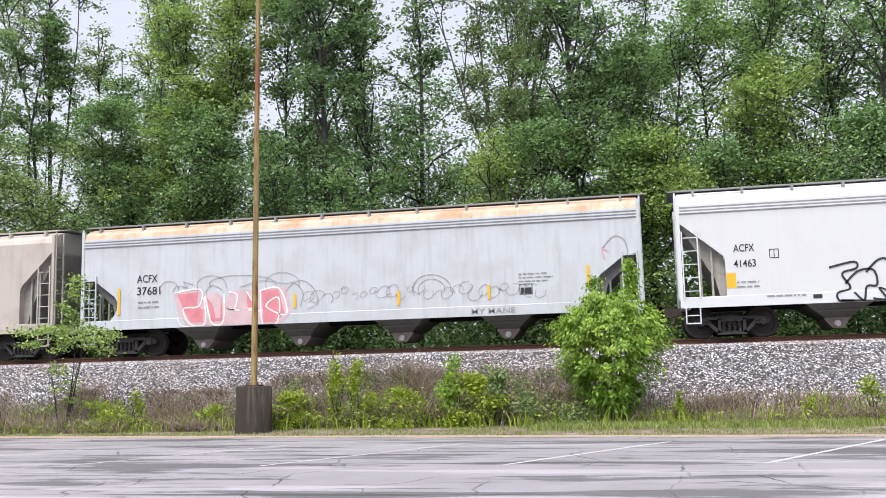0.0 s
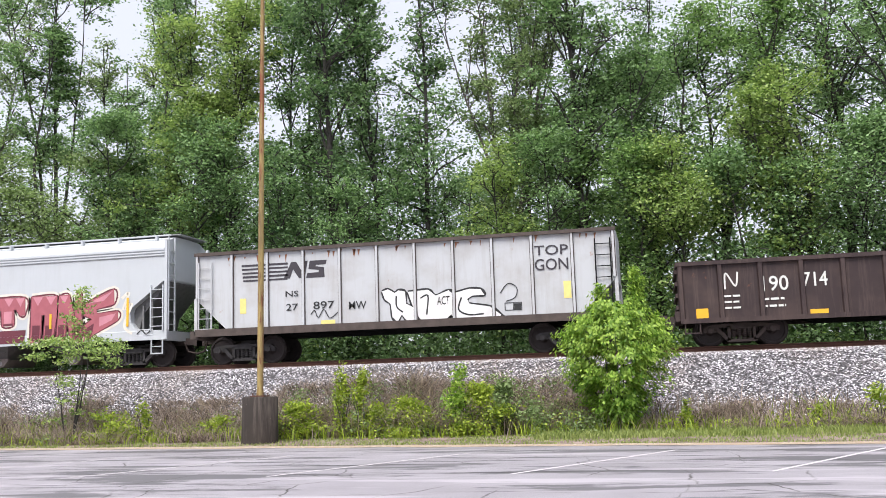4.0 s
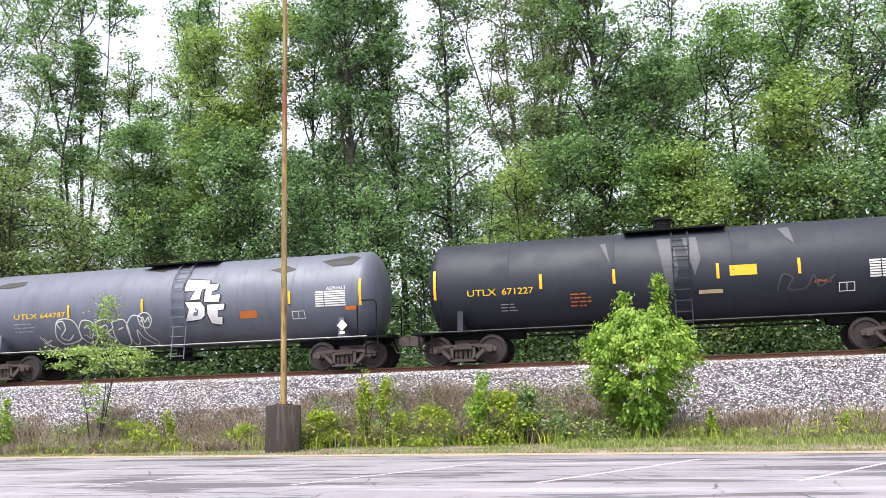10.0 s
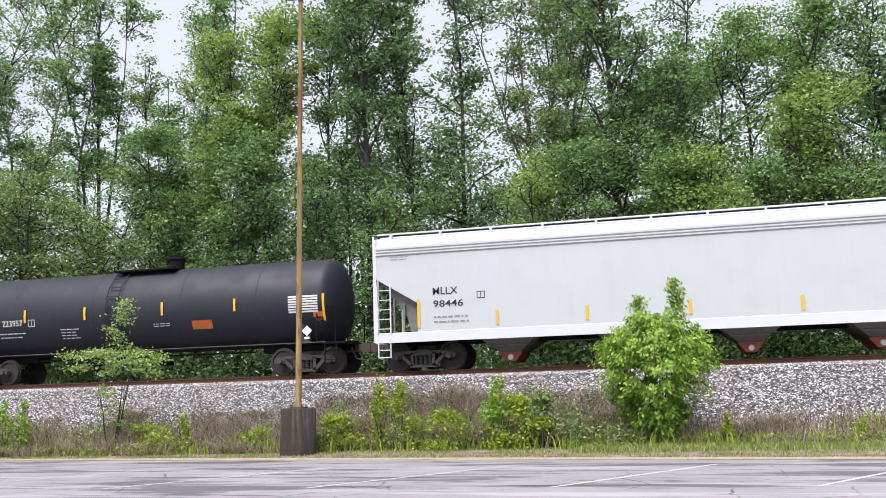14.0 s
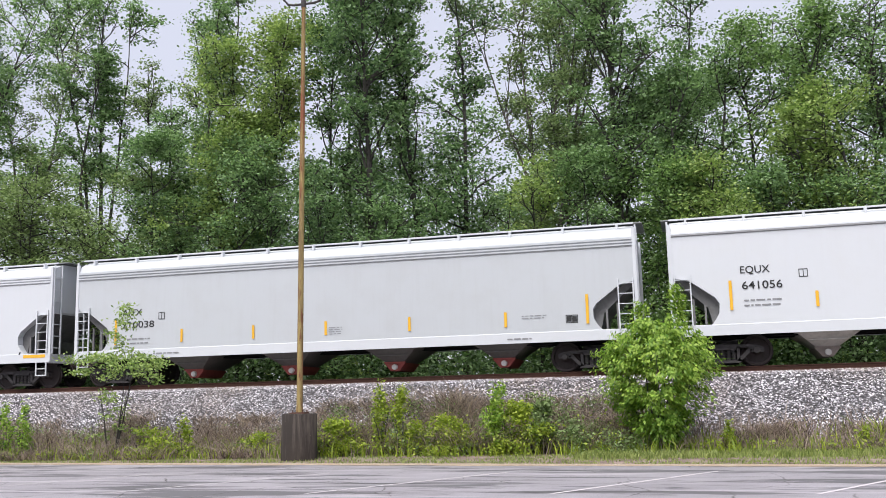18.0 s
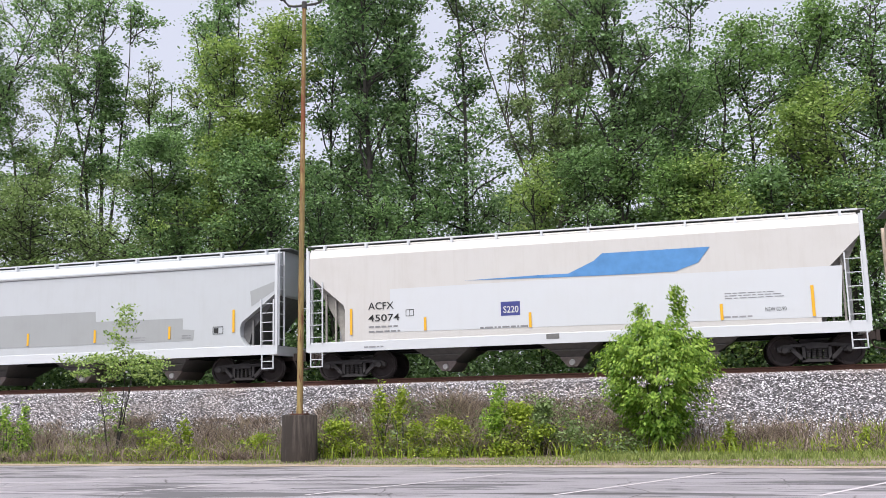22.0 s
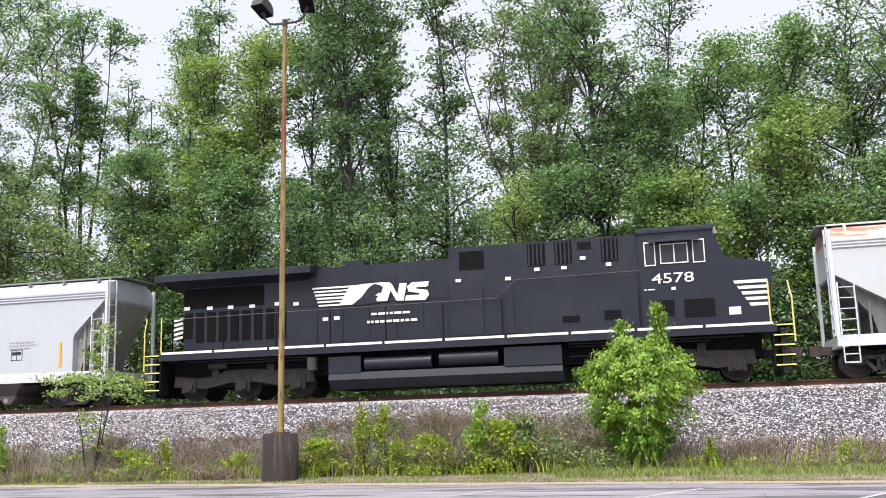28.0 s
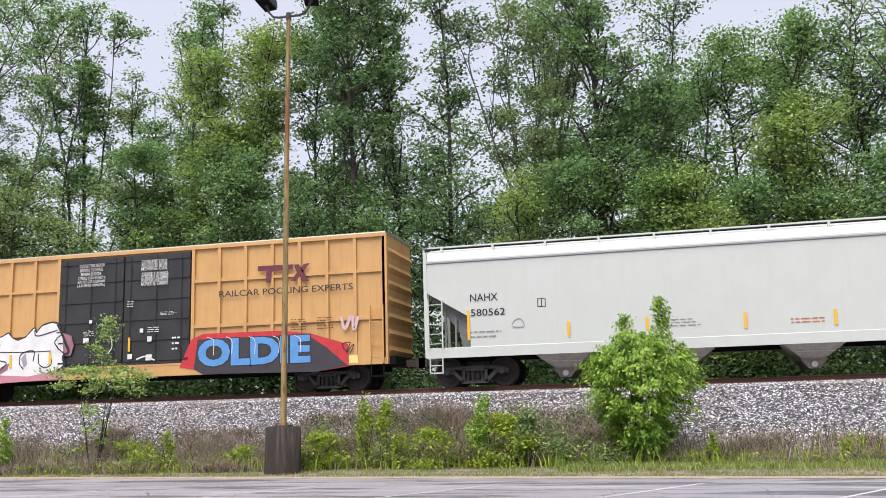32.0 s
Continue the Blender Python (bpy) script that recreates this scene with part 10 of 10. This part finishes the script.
shape(24, [(-8.71, 1.71), (-7.51, 1.92), (-6.32, 1.82), (-6.34, 0.68), (-7.52, 0.77), (-8.66, 0.93)], "gmist", 2)
shape(24, [(-6.73, 0.88), (-5.21, 0.96), (-3.65, 0.85), (-2.23, 1.04), (-2.22, 0.72), (-5.21, 0.63), (-6.73, 0.66)], "grose4", 6)
shape(24, [(-2.30, 2.33), (-1.93, 2.20), (-1.82, 1.85), (-1.92, 1.52), (-2.21, 1.50)], "gplum", 2)
stroke(24, [(-7.80, 1.15), (-7.78, 1.67), (-7.59, 1.94), (-7.51, 2.21), (-7.23, 2.05), (-7.09, 2.42), (-6.60, 2.05), (-6.28, 2.00), (-6.08, 2.21), (-5.98, 2.48), (-5.76, 2.55), (-5.53, 2.40), (-5.28, 2.46), (-5.22, 2.16), (-4.76, 2.29), (-4.52, 2.40), (-4.37, 2.23), (-4.11, 2.12), (-3.80, 2.23), (-3.47, 2.54), (-3.38, 2.35), (-3.15, 2.60), (-2.75, 2.70), (-2.51, 2.63), (-2.33, 2.33), (-2.14, 1.96), (-2.01, 1.65), (-2.23, 1.50), (-2.28, 1.08), (-3.65, 0.78), (-5.21, 0.76), (-6.33, 0.72), (-7.52, 0.82), (-7.80, 1.15)], "ink", 0.09, 3)
shape(24, [(-7.80, 1.15), (-7.78, 1.67), (-7.59, 1.94), (-7.51, 2.21), (-7.23, 2.05), (-7.09, 2.42), (-6.60, 2.05), (-6.28, 2.00), (-6.08, 2.21), (-5.98, 2.48), (-5.76, 2.55), (-5.53, 2.40), (-5.28, 2.46), (-5.22, 2.16), (-4.76, 2.29), (-4.52, 2.40), (-4.37, 2.23), (-4.11, 2.12), (-3.80, 2.23), (-3.47, 2.54), (-3.38, 2.35), (-3.15, 2.60), (-2.75, 2.70), (-2.51, 2.63), (-2.33, 2.33), (-2.14, 1.96), (-2.01, 1.65), (-2.23, 1.50), (-2.28, 1.08), (-3.65, 0.78), (-5.21, 0.76), (-6.33, 0.72), (-7.52, 0.82)], "gwhite", 4)
shape(24, [(-6.90, 1.90), (-6.60, 1.96), (-6.50, 1.61), (-6.62, 1.24), (-7.20, 1.01), (-6.98, 1.44)], "gmist", 5)
stroke(24, [(-7.20, 1.01), (-6.98, 1.44), (-6.90, 1.90), (-6.60, 1.96)], "ink", 0.04, 6)
shape(24, [(-5.98, 2.39), (-5.71, 2.34), (-5.77, 1.94), (-5.95, 1.80)], "glilac", 5)
shape(24, [(-5.65, 2.34), (-5.53, 2.38), (-5.59, 1.27), (-5.74, 1.75)], "ink", 6)
stroke(24, [(-4.84, 2.00), (-5.08, 1.75), (-4.97, 1.49), (-4.55, 1.36), (-4.78, 1.12), (-4.92, 0.89)], "ink", 0.04, 6)
shape(24, [(-4.88, 0.91), (-4.78, 1.21), (-4.43, 1.34), (-4.49, 1.11)], "gplum", 5)
stroke(24, [(-3.83, 1.11), (-4.00, 1.30), (-3.99, 1.59), (-3.78, 1.72), (-3.44, 1.72), (-3.46, 1.38)], "ink", 0.04, 6)
shape(24, [(-3.95, 1.48), (-3.78, 1.67), (-3.69, 1.29), (-3.83, 1.15)], "glilac", 5)
stroke(24, [(-3.25, 1.62), (-3.22, 1.28), (-2.97, 1.14), (-2.72, 1.27), (-2.80, 1.67)], "ink", 0.04, 6)
stroke(24, [(-7.13, 1.82), (-6.21, 1.76), (-5.29, 1.73)], "ink", 0.03, 6)
stroke(24, [(-5.06, 1.75), (-3.82, 1.71), (-2.76, 1.71)], "ink", 0.03, 6)
stroke(24, [(-2.56, 2.34), (-2.28, 2.29), (-2.62, 1.99), (-2.14, 1.58), (-2.02, 1.65), (-2.22, 2.02)], "ink", 0.04, 6)
stroke(24, [(-3.44, 2.47), (-3.33, 2.26), (-2.52, 2.43)], "ink", 0.04, 6)
stroke(24, [(-7.79, 2.08), (-7.84, 1.82), (-7.59, 1.88), (-7.76, 1.59), (-7.82, 1.26)], "ink", 0.07, 6)
stroke(24, [(-6.14, 0.75), (-5.84, 0.91), (-5.56, 0.77)], "ink", 0.05, 6)
stroke(24, [(-5.20, 2.38), (-5.21, 1.58), (-5.21, 0.78)], "ink", 0.03, 6)
panel(24, -6.34, -6.24, 1.21, 1.69, "gyellow", 7)
panel(24, -4.43, -4.33, 1.16, 1.63, "gyellow", 7)
panel(24, -2.83, -2.73, 1.24, 1.69, "gyellow", 7)
panel(24, -8.62, -8.40, 1.17, 1.62, "gyellow", 3)
panel(24, -8.48, -8.20, 0.90, 1.09, "gorange", 3)
stroke(24, [(-9.41, 3.12), (-9.23, 3.45), (-9.14, 3.01), (-9.02, 3.51), (-8.94, 3.09), (-9.39, 3.31), (-8.85, 3.31), (-9.27, 2.88), (-8.98, 2.94)], "gwhite", 0.03, 3)
stroke(24, [(8.17, 1.27), (8.08, 1.49), (8.35, 1.52), (8.20, 1.23), (8.47, 1.47), (8.35, 1.19)], "ink", 0.03, 8)
stroke(24, [(8.04, 2.40), (8.16, 1.98), (8.40, 2.41), (8.47, 1.94), (8.62, 2.36)], "gmist", 0.1, 3)
panel(24, 8.29, 8.60, 0.86, 1.12, "safetyyellow")
shape(24, [(2.24, 0.95), (2.67, 1.87), (3.11, 2.05), (6.01, 2.02), (6.97, 1.88), (8.27, 1.48), (8.28, 0.77), (7.18, 0.63), (2.61, 0.88)], "gred2", 2)
shape(24, [(2.78, 0.87), (2.91, 1.86), (6.81, 1.87), (7.48, 1.44), (8.25, 0.79), (7.18, 0.63), (3.11, 0.69)], "gcharcoal", 3)
fat_letters(24, "OLDIE", 2.92, 0.93, 4.05, 0.93, "gsky", "ink", 4, 0.05, 0.03)
stroke(24, [(3.27, 1.92), (3.50, 1.79), (3.50, 1.31)], "gwhite", 0.02, 6)
stroke(24, [(3.95, 1.91), (4.17, 1.77), (4.17, 1.31)], "gwhite", 0.02, 6)
stroke(24, [(4.78, 1.88), (5.00, 1.75), (5.00, 1.30)], "gwhite", 0.02, 6)
stroke(24, [(5.64, 1.86), (5.86, 1.73), (5.86, 1.29)], "gwhite", 0.02, 6)
stroke(24, [(6.40, 1.84), (6.62, 1.71), (6.61, 1.28)], "gwhite", 0.02, 6)
small_print(24, 6.27, 6.82, 2.02, 2.41, 5, "gbrown")
small_print(24, 7.20, 7.77, 2.02, 2.43, 5, "gbrown")
panel(24, -1.46, -1.24, 1.92, 2.10, "stencil")
panel(24, -1.25, -1.13, 2.60, 2.71, "stencil")
panel(24, 1.03, 1.20, 1.87, 2.05, "stencil")
panel(24, 0.29, 0.47, 1.30, 1.47, "stencil")
panel(24, 0.74, 0.87, 2.19, 2.33, "stencil")
panel(24, 0.99, 1.22, 1.23, 1.43, "stencil")
small_print(24, -1.42, -1.05, 2.16, 2.34, 3, "stencil")
small_print(24, 1.04, 1.48, 2.19, 2.39, 3, "stencil")
small_print(24, 1.51, 2.12, 2.76, 2.88, 3, "stencil")
small_print(24, 0.23, 0.47, 3.10, 3.33, 3, "stencil")
small_print(24, 1.97, 2.28, 1.56, 2.07, 3, "stencil")
stroke(24, [(0.64, 1.28), (1.00, 1.37), (1.34, 1.22)], "stencil", 0.05)
stroke(24, [(-0.40, 2.22), (-0.31, 1.77), (-0.46, 1.52)], "stencil", 0.03)
panel(24, 0.30, 0.38, 1.56, 2.04, "reflect")

letters(25, "NAHX", -8.30, 2.66, 0.89, 0.20, "ink")
letters(25, "580562", -8.29, 2.19, 1.10, 0.19, "ink")
outlined(25, -6.17, -5.91, 2.36, 2.63, "ink")
strip(25, -8.37, 1.43, 2.36)
strip(25, -5.24, 1.40, 1.87)
strip(25, -2.88, 1.48, 1.90)
strip(25, -0.06, 1.41, 1.88)
strip(25, 2.42, 1.40, 1.85)
small_print(25, -8.32, -7.33, 1.50, 1.76, 2, "ink")
small_print(25, 1.20, 2.12, 1.51, 1.68, 2, "gorange")
small_print(25, -2.39, -1.33, 1.57, 1.82, 3, "ink")
stroke(25, [(-6.99, 1.85), (-6.88, 2.00), (-6.70, 2.01), (-6.62, 1.78), (-6.99, 1.78)], "gline", 0.03)


# ---- everything that moves ----
def motions():
    """The train rolls to the left, and its wheels turn while it passes."""
    for car, mid, hl in CARS:
        walk(car, [(t, pose(mid - travelled(t), TRACK, RAIL)) for t in range(33)])
    for wheel, k in WHEELS:
        car, mid, hl = CARS[k]
        place = wheel.matrix_basis.translation.copy()
        radius = place.z
        first = max(0, next((f for f in range(961) if mid - hl - travelled(f / FPS) < 11), 960))
        last = next((f for f in range(first, 961) if mid + hl - travelled(f / FPS) < -25), 960)
        rows = []
        for f in sorted({0, *range(first, last + 1), 960}):
            turn = -travelled(min(max(f, first), last) / FPS) / radius
            rows.append((f / FPS, Matrix.Translation(place) @ Matrix.Rotation(turn, 4, "Y")))
        walk(wheel, rows)


motions()
